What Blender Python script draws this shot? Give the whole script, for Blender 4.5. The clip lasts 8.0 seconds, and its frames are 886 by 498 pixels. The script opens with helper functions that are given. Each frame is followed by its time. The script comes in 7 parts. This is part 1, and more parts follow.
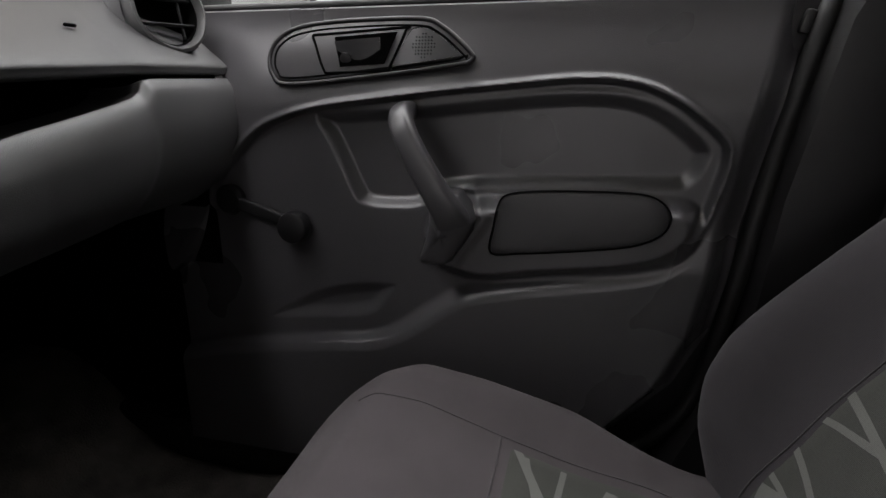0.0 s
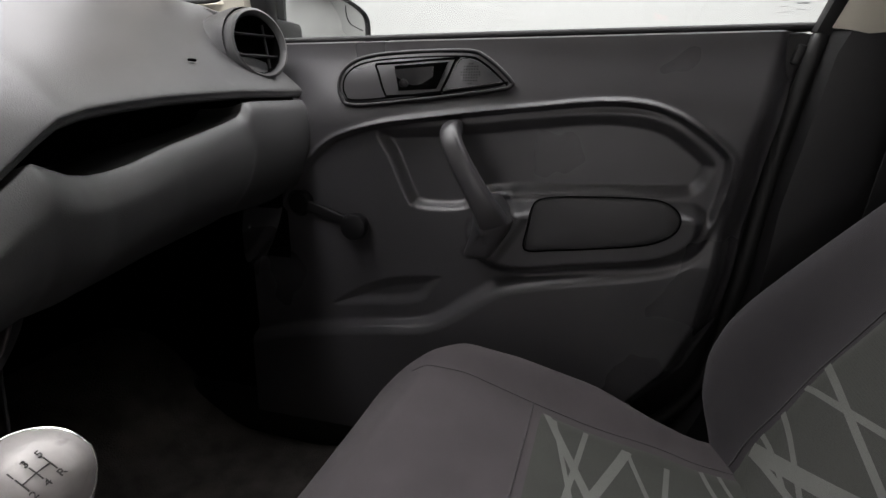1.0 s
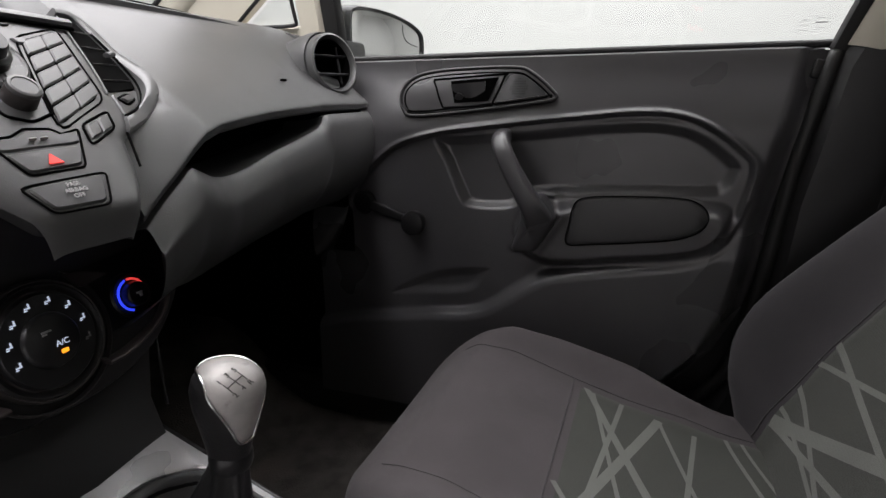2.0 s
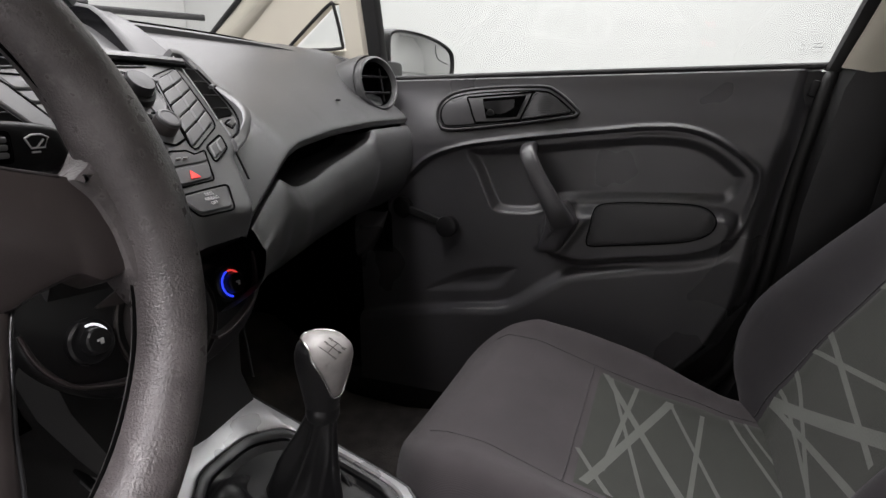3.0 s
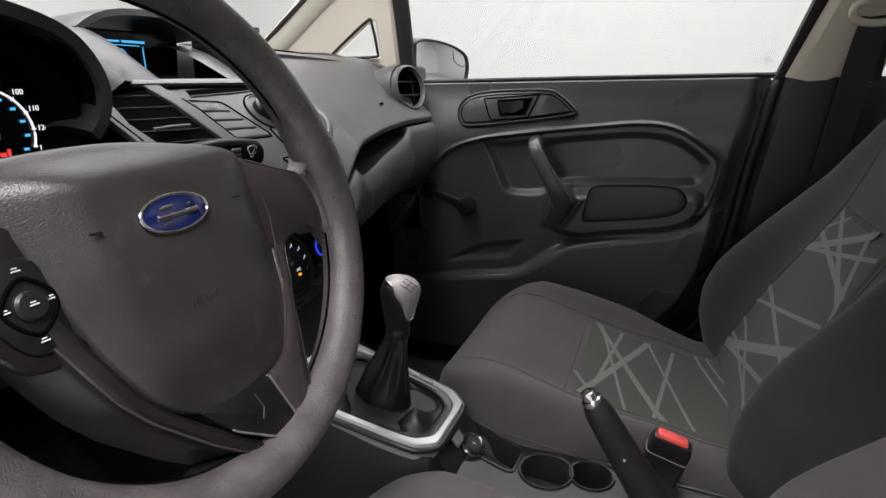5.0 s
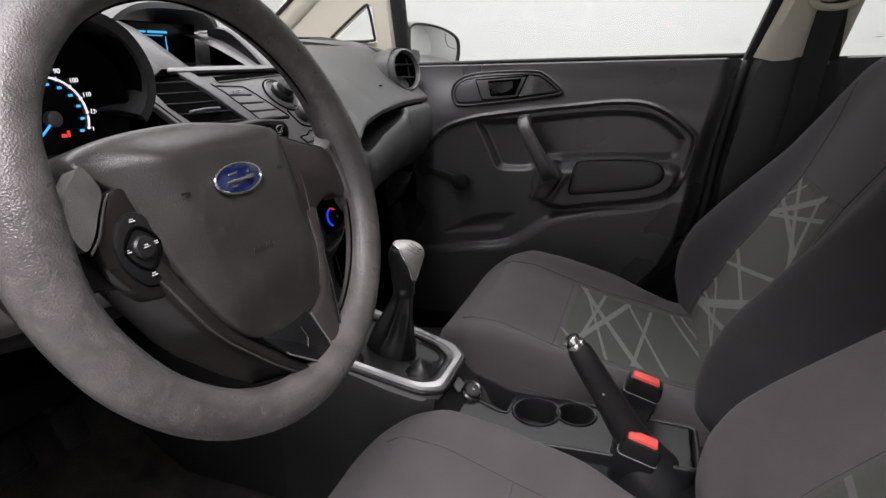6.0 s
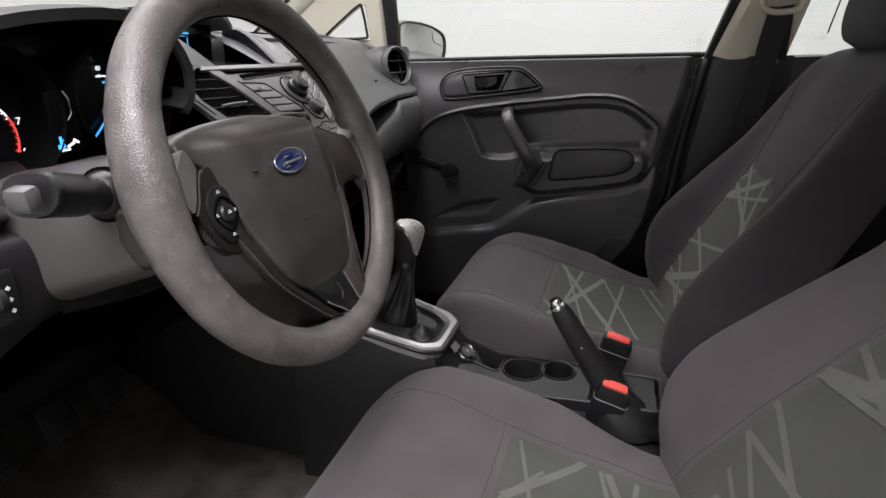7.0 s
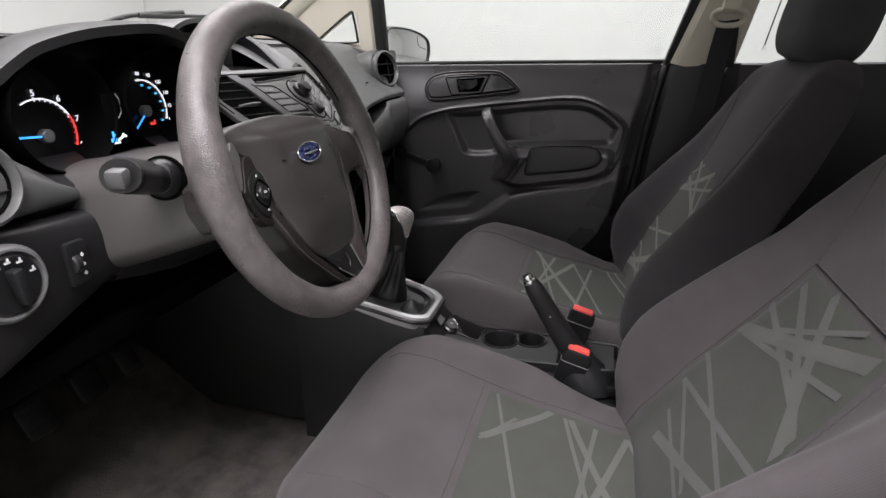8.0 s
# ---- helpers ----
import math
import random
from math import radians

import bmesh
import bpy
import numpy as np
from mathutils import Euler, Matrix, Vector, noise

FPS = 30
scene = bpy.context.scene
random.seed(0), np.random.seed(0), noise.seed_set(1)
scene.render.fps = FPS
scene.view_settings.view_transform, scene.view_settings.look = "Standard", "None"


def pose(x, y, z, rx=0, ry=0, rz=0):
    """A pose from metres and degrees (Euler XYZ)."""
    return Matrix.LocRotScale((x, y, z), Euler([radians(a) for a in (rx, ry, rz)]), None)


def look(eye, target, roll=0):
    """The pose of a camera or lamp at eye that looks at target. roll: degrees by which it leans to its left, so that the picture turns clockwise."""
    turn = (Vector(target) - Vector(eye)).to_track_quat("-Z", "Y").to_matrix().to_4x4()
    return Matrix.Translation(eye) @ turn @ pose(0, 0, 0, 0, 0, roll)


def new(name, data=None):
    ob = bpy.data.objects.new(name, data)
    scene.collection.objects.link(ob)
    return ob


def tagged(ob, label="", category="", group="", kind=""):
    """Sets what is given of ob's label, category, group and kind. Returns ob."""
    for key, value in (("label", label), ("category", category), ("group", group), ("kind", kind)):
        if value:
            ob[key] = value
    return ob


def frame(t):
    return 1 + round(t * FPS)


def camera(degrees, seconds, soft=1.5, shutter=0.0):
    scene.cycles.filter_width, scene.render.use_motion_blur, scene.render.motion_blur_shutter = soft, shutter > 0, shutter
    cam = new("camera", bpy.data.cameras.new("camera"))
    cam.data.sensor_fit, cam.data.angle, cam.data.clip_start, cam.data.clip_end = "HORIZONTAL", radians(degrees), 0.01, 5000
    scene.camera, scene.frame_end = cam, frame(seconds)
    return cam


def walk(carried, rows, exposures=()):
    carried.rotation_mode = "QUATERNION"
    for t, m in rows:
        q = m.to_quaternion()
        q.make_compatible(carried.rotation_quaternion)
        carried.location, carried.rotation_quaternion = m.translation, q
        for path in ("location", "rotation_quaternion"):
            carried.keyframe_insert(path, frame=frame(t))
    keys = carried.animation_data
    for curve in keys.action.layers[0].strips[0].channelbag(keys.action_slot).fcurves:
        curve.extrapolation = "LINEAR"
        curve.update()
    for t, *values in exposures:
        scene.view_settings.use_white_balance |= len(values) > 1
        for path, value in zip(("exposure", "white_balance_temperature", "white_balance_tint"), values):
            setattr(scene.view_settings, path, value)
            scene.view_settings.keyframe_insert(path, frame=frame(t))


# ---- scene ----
cam = camera(77.0, 8.0)
PATH = [
    (0, (0.011, 0.002, 0.641), (-0.459, 1.855, 0.053), -0.1),
    (0.5, (0.022, -0.056, 0.649), (-0.496, 1.793, 0.087), -0.2),
    (1, (0.018, -0.126, 0.655), (-0.539, 1.715, 0.108), 0.0),
    (1.5, (0.02, -0.176, 0.662), (-0.611, 1.643, 0.119), -0.3),
    (2, (0.022, -0.241, 0.668), (-0.648, 1.567, 0.136), -0.6),
    (3.5, (0.036, -0.407, 0.702), (-0.695, 1.382, 0.188), -0.8),
    (4, (0.048, -0.471, 0.713), (-0.677, 1.32, 0.195), -0.7),
    (4.5, (0.055, -0.534, 0.725), (-0.661, 1.254, 0.188), -0.8),
    (6, (0.081, -0.682, 0.738), (-0.589, 1.093, 0.103), -1.6),
    (6.5, (0.092, -0.741, 0.749), (-0.535, 1.042, 0.095), -1.6),
    (7, (0.089, -0.804, 0.751), (-0.504, 0.988, 0.089), -1.4),
    (7.5, (0.107, -0.871, 0.753), (-0.447, 0.932, 0.088), -0.9),
    (8, (0.12, -0.937, 0.768), (-0.408, 0.872, 0.1), -0.8),
]
walk(cam, [(t, look(eye, target, roll)) for t, eye, target, roll in PATH],
     exposures=[(0.0, 0.2, 6500, 15), (8.0, 0.2, 6500, 15)])

# ---- world and lamps: a white photo studio, daylight-white soft panels ----
world = bpy.data.worlds.new("studio_air")
world.use_nodes = True
world.node_tree.nodes["Background"].inputs[0].default_value = (0.9, 0.95, 1.0, 1)
world.node_tree.nodes["Background"].inputs[1].default_value = 0.065
scene.world = world


def area_lamp(name, eye, target, sx, sy, watts, colour=(1, 0.985, 0.99)):
    lamp = bpy.data.lights.new(name, "AREA")
    lamp.shape, lamp.size, lamp.size_y, lamp.energy, lamp.color = "RECTANGLE", sx, sy, watts, colour
    ob = new(name, lamp)
    ob.matrix_world = look(eye, target)
    return ob


area_lamp("ceiling_softbox", (-0.6, 1.0, 3.4), (-0.6, 1.0, 0), 5.0, 5.0, 420)
area_lamp("near_softbox", (0.6, -2.0, 3.5), (0.0, -0.65, 0.4), 2.4, 1.2, 275)


# ---- small geometry kit: everything is (vertices, faces) in metres ----
ORIGIN = {}


def V(*a):
    return np.array(a, float)


def join(*parts_):
    vs, fs, n = [], [], 0
    for v, f in parts_:
        v = np.asarray(v, float).reshape(-1, 3)
        vs.append(v)
        fs += [tuple(i + n for i in q) for q in f]
        n += len(v)
    return np.concatenate(vs), fs


def curve(points, n=6, closed=False):
    """A smooth line through the points (Catmull-Rom)."""
    p = np.asarray(points, float)
    m = len(p)
    out = []
    for i in range(m if closed else m - 1):
        a, b, c, d = (p[(i + k) % m] if closed else p[min(max(i + k, 0), m - 1)] for k in (-1, 0, 1, 2))
        for t in np.arange(n) / n:
            out.append(0.5 * (2 * b + (c - a) * t + (2 * a - 5 * b + 4 * c - d) * t * t + (3 * b - a - 3 * c + d) * t ** 3))
    if not closed:
        out.append(p[-1])
    return np.array(out)


def loft(rings, wrap=True, caps=True):
    """Skin over rings with the same number of points."""
    r = np.asarray(rings, float)
    m, n = r.shape[:2]
    f = []
    for i in range(m - 1):
        for j in range(n if wrap else n - 1):
            k = (j + 1) % n
            f.append((i * n + j, i * n + k, (i + 1) * n + k, (i + 1) * n + j))
    if caps and wrap:
        f.append(tuple(range(n - 1, -1, -1)))
        f.append(tuple((m - 1) * n + j for j in range(n)))
    return r.reshape(-1, 3), f


def axes(n, up=(0, 0, 1)):
    """Two directions across n."""
    n = np.asarray(n, float) / np.linalg.norm(n)
    a = np.cross(up, n)
    if np.linalg.norm(a) < 1e-4:
        a = np.cross((1, 0, 0), n)
    a /= np.linalg.norm(a)
    return a, np.cross(n, a), n


def lathe(profile, at, axis, n=28, squash=1.0, caps=True):
    """Turned shape: profile of (radius, height along axis)."""
    a, b, c = axes(axis)
    w = np.linspace(0, 2 * np.pi, n, endpoint=False)
    rings = [V(*at) + c * h + r * (np.cos(w)[:, None] * a + squash * np.sin(w)[:, None] * b) for r, h in profile]
    return loft(rings, True, caps)


def sweep(path, section, up=(0, 0, 1), closed=False, caps=True):
    """A section (points across, or a radius) along a path. section may be a list, one per point."""
    p = np.asarray(path, float)
    m = len(p)
    rings = []
    for i in range(m):
        t = p[(i + 1) % m] - p[i - 1] if closed else p[min(i + 1, m - 1)] - p[max(i - 1, 0)]
        a, b, _ = axes(t, up)
        s = section[i] if isinstance(section, list) else section
        if np.isscalar(s):
            w = np.linspace(0, 2 * np.pi, 14, endpoint=False)
            s = s * np.stack([np.cos(w), np.sin(w)], 1)
        s = np.asarray(s, float)
        rings.append(p[i] + s[:, :1] * a + s[:, 1:] * b)
    if closed:
        rings.append(rings[0])
    return loft(rings, True, caps and not closed)


def round_rect(w, h, r, n=4):
    """Outline of a rectangle w x h with rounded corners."""
    out = []
    for cx, cy, a in ((w / 2 - r, h / 2 - r, 0), (-w / 2 + r, h / 2 - r, 90), (-w / 2 + r, -h / 2 + r, 180), (w / 2 - r, -h / 2 + r, 270)):
        for k in range(n + 1):
            g = radians(a + 90 * k / n)
            out.append((cx + r * math.cos(g), cy + r * math.sin(g)))
    return np.array(out)


def rounded(poly, k=0.18, n=3, passes=1):
    """An outline with its corners cut round."""
    p = np.asarray(poly, float)
    out = []
    for i in range(len(p)):
        a, b, c = p[i - 1], p[i], p[(i + 1) % len(p)]
        s, e = b + (a - b) * k, b + (c - b) * k
        for t in np.linspace(0, 1, n + 1):
            out.append((1 - t) ** 2 * s + 2 * t * (1 - t) * b + t * t * e)
    return np.array(out)


def shrink(poly, d):
    """A closed outline moved inwards by d."""
    p = np.asarray(poly, float)
    area = 0.5 * np.sum(p[:, 0] * np.roll(p[:, 1], -1) - np.roll(p[:, 0], -1) * p[:, 1])
    e0, e1 = p - np.roll(p, 1, 0), np.roll(p, -1, 0) - p
    e0 = e0 / np.maximum(np.linalg.norm(e0, axis=1), 1e-9)[:, None]
    e1 = e1 / np.maximum(np.linalg.norm(e1, axis=1), 1e-9)[:, None]
    t = e0 + e1
    t /= np.maximum(np.linalg.norm(t, axis=1), 1e-9)[:, None]
    inward = np.stack([-t[:, 1], t[:, 0]], 1) * (1 if area > 0 else -1)
    return p + inward * d


def plate(poly, at, ax, ay, thick, bevel=0.002, dome=0.0):
    """A flat outline, thick along ax x ay, its front edge bevelled; dome raises the middle."""
    ax, ay = V(*ax) / np.linalg.norm(ax), V(*ay) / np.linalg.norm(ay)
    n = np.cross(ax, ay)
    p = np.asarray(poly, float)
    if 0.5 * np.sum(p[:, 0] * np.roll(p[:, 1], -1) - np.roll(p[:, 0], -1) * p[:, 1]) < 0:
        p = p[::-1]

    def lay(q, h):
        return V(*at) + q[:, :1] * ax + q[:, 1:] * ay + n * h
    rings = [lay(p, 0), lay(p, thick - bevel), lay(shrink(p, bevel * 0.35), thick - bevel * 0.3), lay(shrink(p, bevel), thick)]
    if dome:
        c = p.mean(0)
        for k in (0.85, 0.65, 0.4, 0.15):
            rings.append(lay(c + (shrink(p, bevel) - c) * k, thick + dome * (1 - k * k)))
    return loft(rings)


def rbox(c, size, bevel=0.004, rot=(0, 0, 0)):
    """A box with bevelled edges, turned by rot degrees about its middle."""
    bm = bmesh.new()
    bmesh.ops.create_cube(bm, size=1)
    bmesh.ops.scale(bm, vec=size, verts=bm.verts)
    if bevel:
        bmesh.ops.bevel(bm, geom=bm.edges[:], offset=bevel, segments=2, affect="EDGES", profile=0.5)
    bmesh.ops.transform(bm, matrix=pose(*c, *rot), verts=bm.verts)
    bm.verts.index_update()
    out = np.array([v.co[:] for v in bm.verts]), [tuple(v.index for v in f.verts) for f in bm.faces]
    bm.free()
    return out


def sheet(fn, us, vs, thick=0.0):
    """A surface fn(u, v) -> point on a grid; thick gives it a back, away from its front."""
    g = np.array([[fn(u, v) for v in vs] for u in us], float)
    if not thick:
        return loft(g, wrap=False)
    du, dv = np.gradient(g, axis=0), np.gradient(g, axis=1)
    n = np.cross(du, dv)
    n /= np.maximum(np.linalg.norm(n, axis=2), 1e-9)[..., None]
    b = g - n * thick
    m, k = g.shape[:2]
    va, fa = loft(g, wrap=False)
    vb, fb = loft(b, wrap=False)
    f = list(fa) + [tuple(m * k + i for i in q[::-1]) for q in fb]
    rim = [(0, j) for j in range(k)] + [(i, k - 1) for i in range(1, m)] + [(m - 1, j) for j in range(k - 2, -1, -1)] + [(i, 0) for i in range(m - 2, 0, -1)]
    ids = [i * k + j for i, j in rim]
    for a, c in zip(ids, ids[1:] + ids[:1]):
        f.append((c, a, a + m * k, c + m * k))
    return np.concatenate([va, vb]), f


def thing(name, at, label, category, group="", kind=""):
    ob = new(name)
    ob.location = at
    ob.empty_display_size = 0.05
    ORIGIN[ob.name] = V(*at)
    return tagged(ob, label, category, group, kind)


def part(name, geo, material, parent=None, label="", sharp=38):
    """Links geometry given in world metres as one mesh object under a thing or a part."""
    v, f = geo
    o = ORIGIN[parent.name] if parent else V(0, 0, 0)
    me = bpy.data.meshes.new(name)
    me.from_pydata((np.asarray(v, float) - o).tolist(), [], f)
    me.validate()
    bm = bmesh.new()
    bm.from_mesh(me)
    bmesh.ops.recalc_face_normals(bm, faces=bm.faces)
    for face in bm.faces:
        face.smooth = True
    bm.to_mesh(me)
    bm.free()
    me.set_sharp_from_angle(angle=radians(sharp))
    me.materials.append(material)
    ob = new(name, me)
    if parent:
        ob.parent = parent
        ORIGIN[ob.name] = o
    if label:
        ob["label"] = label
    return ob


def lettering(name, text, size, at, ax, ay, material, parent, lift=0.0006, align="CENTER", label=""):
    """Raised or printed characters, in the built-in font, as a mesh."""
    cu = bpy.data.curves.new(name, "FONT")
    cu.body, cu.size, cu.align_x, cu.align_y, cu.extrude = text, size, align, "CENTER", 0.0003
    tmp = bpy.data.objects.new(name, cu)
    scene.collection.objects.link(tmp)
    dg = bpy.context.evaluated_depsgraph_get()
    me = bpy.data.meshes.new_from_object(tmp.evaluated_get(dg))
    v = np.array([q.co[:] for q in me.vertices])
    f = [tuple(p.vertices) for p in me.polygons]
    bpy.data.objects.remove(tmp)
    bpy.data.meshes.remove(me)
    ax, ay = V(*ax) / np.linalg.norm(ax), V(*ay) / np.linalg.norm(ay)
    n = np.cross(ax, ay)
    return part(name, (V(*at) + v[:, :1] * ax + v[:, 1:2] * ay + (v[:, 2:] + lift) * n, f), material, parent, label)


def smooth(x):
    x = np.clip(x, 0, 1)
    return x * x * (3 - 2 * x)


def distance(px, pz, poly, closed=True):
    """Distance from points to an outline, negative inside."""
    q = np.asarray(poly, float)
    best = np.full(px.shape, 1e9)
    inside = np.zeros(px.shape, bool)
    m = len(q)
    for i in range(m if closed else m - 1):
        (ax, az), (bx, bz) = q[i], q[(i + 1) % m]
        dx, dz = bx - ax, bz - az
        t = np.clip(((px - ax) * dx + (pz - az) * dz) / max(dx * dx + dz * dz, 1e-12), 0, 1)
        best = np.minimum(best, np.hypot(px - ax - t * dx, pz - az - t * dz))
        if closed and abs(dz) > 1e-12:
            inside ^= ((az > pz) != (bz > pz)) & (px < dx * (pz - az) / dz + ax)
    return np.where(inside, -best, best)


# ---- materials ----
def material(name, colour, rough=0.5, metal=0.0, grain=0.0, grain_size=0.001, vary=0.12, vary_size=0.08, specular=0.5, coat=0.0,
             wear=None, wear_at=0.62, wear_size=0.05, wear_rough=None, emit=0.0, sheen=0.0, rough_vary=0.12):
    """A surface with fine relief, colour drift at two scales and optional worn or dusty patches."""
    m = bpy.data.materials.new(name)
    m.use_nodes = True
    t = m.node_tree
    b = t.nodes["Principled BSDF"]
    b.inputs["Roughness"].default_value = rough
    b.inputs["Metallic"].default_value = metal
    b.inputs["Specular IOR Level"].default_value = specular
    b.inputs["Coat Weight"].default_value = coat
    b.inputs["Sheen Weight"].default_value = sheen
    pos = t.nodes.new("ShaderNodeTexCoord").outputs["Object"]

    def noise_node(size, detail=3.0):
        n = t.nodes.new("ShaderNodeTexNoise")
        n.inputs["Scale"].default_value = 1.0 / size
        n.inputs["Detail"].default_value = detail
        t.links.new(pos, n.inputs["Vector"])
        return n.outputs["Fac"]

    def ramp(fac, lo, hi, a, c):
        r = t.nodes.new("ShaderNodeMapRange")
        r.inputs["From Min"].default_value, r.inputs["From Max"].default_value = lo, hi
        r.inputs["To Min"].default_value, r.inputs["To Max"].default_value = a, c
        t.links.new(fac, r.inputs["Value"])
        return r.outputs["Result"]

    def blend(fac, a, c):
        x = t.nodes.new("ShaderNodeMix")
        x.data_type = "RGBA"
        t.links.new(fac, x.inputs["Factor"])
        for k, val in (("A", a), ("B", c)):
            s = [i for i in x.inputs if i.name == k and i.type == "RGBA"][0]
            if isinstance(val, tuple):
                s.default_value = (*val, 1)
            else:
                t.links.new(val, s)
        return [o for o in x.outputs if o.type == "RGBA"][0]
    big = noise_node(vary_size)
    c0 = tuple(max(0, k * (1 - vary)) for k in colour)
    c1 = tuple(min(1, k * (1 + vary)) for k in colour)
    col = blend(ramp(big, 0.3, 0.7, 0, 1), c0, c1)
    rgh = ramp(big, 0.3, 0.7, max(0.02, rough * (1 - rough_vary)), min(1, rough * (1 + rough_vary)))
    if wear:
        w = ramp(noise_node(wear_size, 6.0), wear_at, wear_at + 0.12, 0, 1)
        col = blend(w, col, wear)
        if wear_rough is not None:
            x = t.nodes.new("ShaderNodeMix")
            t.links.new(w, x.inputs[0])
            t.links.new(rgh, x.inputs[2])
            x.inputs[3].default_value = wear_rough
            rgh = x.outputs[0]
    t.links.new(col, b.inputs["Base Color"])
    t.links.new(rgh, b.inputs["Roughness"])
    if grain:
        bump = t.nodes.new("ShaderNodeBump")
        bump.inputs["Strength"].default_value = 1.0
        bump.inputs["Distance"].default_value = grain
        t.links.new(noise_node(grain_size, 2.0), bump.inputs["Height"])
        t.links.new(bump.outputs["Normal"], b.inputs["Normal"])
    if emit:
        b.inputs["Emission Color"].default_value = (*colour, 1)
        b.inputs["Emission Strength"].default_value = emit
    return m


def weave(name, colour, thread=0.0011, depth=0.0002, vary=0.10, blot=None):
    """Woven seat cloth: crossed threads as relief, with a soft tone drift and faint soiling."""
    m = material(name, colour, rough=0.9, vary=vary, vary_size=0.06, specular=0.15, sheen=0.08,
                 wear=blot, wear_at=0.60, wear_size=0.16)
    t = m.node_tree
    b = t.nodes["Principled BSDF"]
    pos = [n for n in t.nodes if n.type == "TEX_COORD"][0].outputs["Object"]
    heights = []
    for d in ("X", "Y"):
        w = t.nodes.new("ShaderNodeTexWave")
        w.bands_direction = d
        w.inputs["Scale"].default_value = 0.31 / thread
        w.inputs["Distortion"].default_value = 1.2
        w.inputs["Detail"].default_value = 1.0
        t.links.new(pos, w.inputs["Vector"])
        heights.append(w.outputs["Fac"])
    add = t.nodes.new("ShaderNodeMath")
    t.links.new(heights[0], add.inputs[0])
    t.links.new(heights[1], add.inputs[1])
    n = t.nodes.new("ShaderNodeTexNoise")
    n.inputs["Scale"].default_value = 1400
    t.links.new(pos, n.inputs["Vector"])
    add2 = t.nodes.new("ShaderNodeMath")
    t.links.new(add.outputs[0], add2.inputs[0])
    t.links.new(n.outputs["Fac"], add2.inputs[1])
    bump = t.nodes.new("ShaderNodeBump")
    bump.inputs["Distance"].default_value = depth
    bump.inputs["Strength"].default_value = 0.7
    t.links.new(add2.outputs[0], bump.inputs["Height"])
    t.links.new(bump.outputs["Normal"], b.inputs["Normal"])
    return m


def pane_material(name, tint=(0.93, 0.95, 0.94), gloss=0.05):
    m = bpy.data.materials.new(name)
    m.use_nodes = True
    t = m.node_tree
    t.nodes.clear()
    out = t.nodes.new("ShaderNodeOutputMaterial")
    clear, shine, mix = t.nodes.new("ShaderNodeBsdfTransparent"), t.nodes.new("ShaderNodeBsdfGlossy"), t.nodes.new("ShaderNodeMixShader")
    clear.inputs[0].default_value = (*tint, 1)
    shine.inputs["Roughness"].default_value = 0.02
    mix.inputs[0].default_value = gloss
    t.links.new(clear.outputs[0], mix.inputs[1])
    t.links.new(shine.outputs[0], mix.inputs[2])
    t.links.new(mix.outputs[0], out.inputs[0])
    return m


BLACK = material("black_grained_plastic", (0.0125, 0.0122, 0.013), 0.38, grain=0.00028, grain_size=0.0013, vary=0.15, vary_size=0.12, wear=(0.022, 0.0215, 0.021), wear_at=0.6, wear_size=0.09, specular=0.4)
DOOR = material("black_door_plastic", (0.049, 0.0478, 0.0505), 0.29, grain=0.00022, grain_size=0.0012, vary=0.10, vary_size=0.22, specular=0.7)
DASH = material("charcoal_dash_skin", (0.066, 0.067, 0.067), 0.36, grain=0.00028, grain_size=0.0012, vary=0.10, vary_size=0.15, wear=(0.071, 0.071, 0.069), wear_at=0.64, wear_size=0.1, specular=0.6)
SMOOTH = material("smooth_black_plastic", (0.0095, 0.0095, 0.0102), 0.33, grain=0.0001, grain_size=0.002, vary=0.1)
STACK = material("grey_satin_plastic", (0.088, 0.089, 0.090), 0.33, grain=0.00008, grain_size=0.001, vary=0.06, specular=0.6)
KEYCAP = material("key_plastic", (0.135, 0.137, 0.138), 0.36, grain=0.00006, grain_size=0.001, vary=0.06)
GLOSS = material("gloss_black", (0.006, 0.006, 0.007), 0.22, vary=0.05, specular=0.3)
# HOLLOW: near-black that paints the shade inside recesses; also used for dark joints
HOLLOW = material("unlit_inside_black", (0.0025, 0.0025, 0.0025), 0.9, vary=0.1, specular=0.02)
SILVER = material("silver_satin_paint", (0.42, 0.42, 0.425), 0.30, 0.5, grain=0.00004, grain_size=0.0008, vary=0.05, wear=(0.36, 0.355, 0.35), wear_at=0.63, wear_size=0.03)
CHROME = material("bright_chrome", (0.78, 0.78, 0.78), 0.12, 1.0, vary=0.04)
KNOBCAP = material("worn_knob_silver", (0.40, 0.385, 0.37), 0.40, 0.2, grain=0.00008, grain_size=0.0012, vary=0.10, vary_size=0.012, wear=(0.30, 0.285, 0.27), wear_at=0.60, wear_size=0.012)
GUNMETAL = material("dark_satin_trim", (0.075, 0.068, 0.067), 0.30, 0.45, grain=0.00004, grain_size=0.0008, vary=0.08, wear=(0.10, 0.09, 0.086), wear_at=0.64, wear_size=0.02)
LEATHER = material("worn_wheel_leather", (0.084, 0.075, 0.075), 0.36, grain=0.0006, grain_size=0.0013, vary=0.30, vary_size=0.022, wear=(0.112, 0.102, 0.101), wear_at=0.55, wear_size=0.009, wear_rough=0.26, specular=0.6)
PAD = material("airbag_skin", (0.029, 0.0256, 0.0248), 0.34, grain=0.00035, grain_size=0.0011, vary=0.20, vary_size=0.04, wear=(0.046, 0.0415, 0.041), wear_at=0.60, wear_size=0.015, specular=0.6)
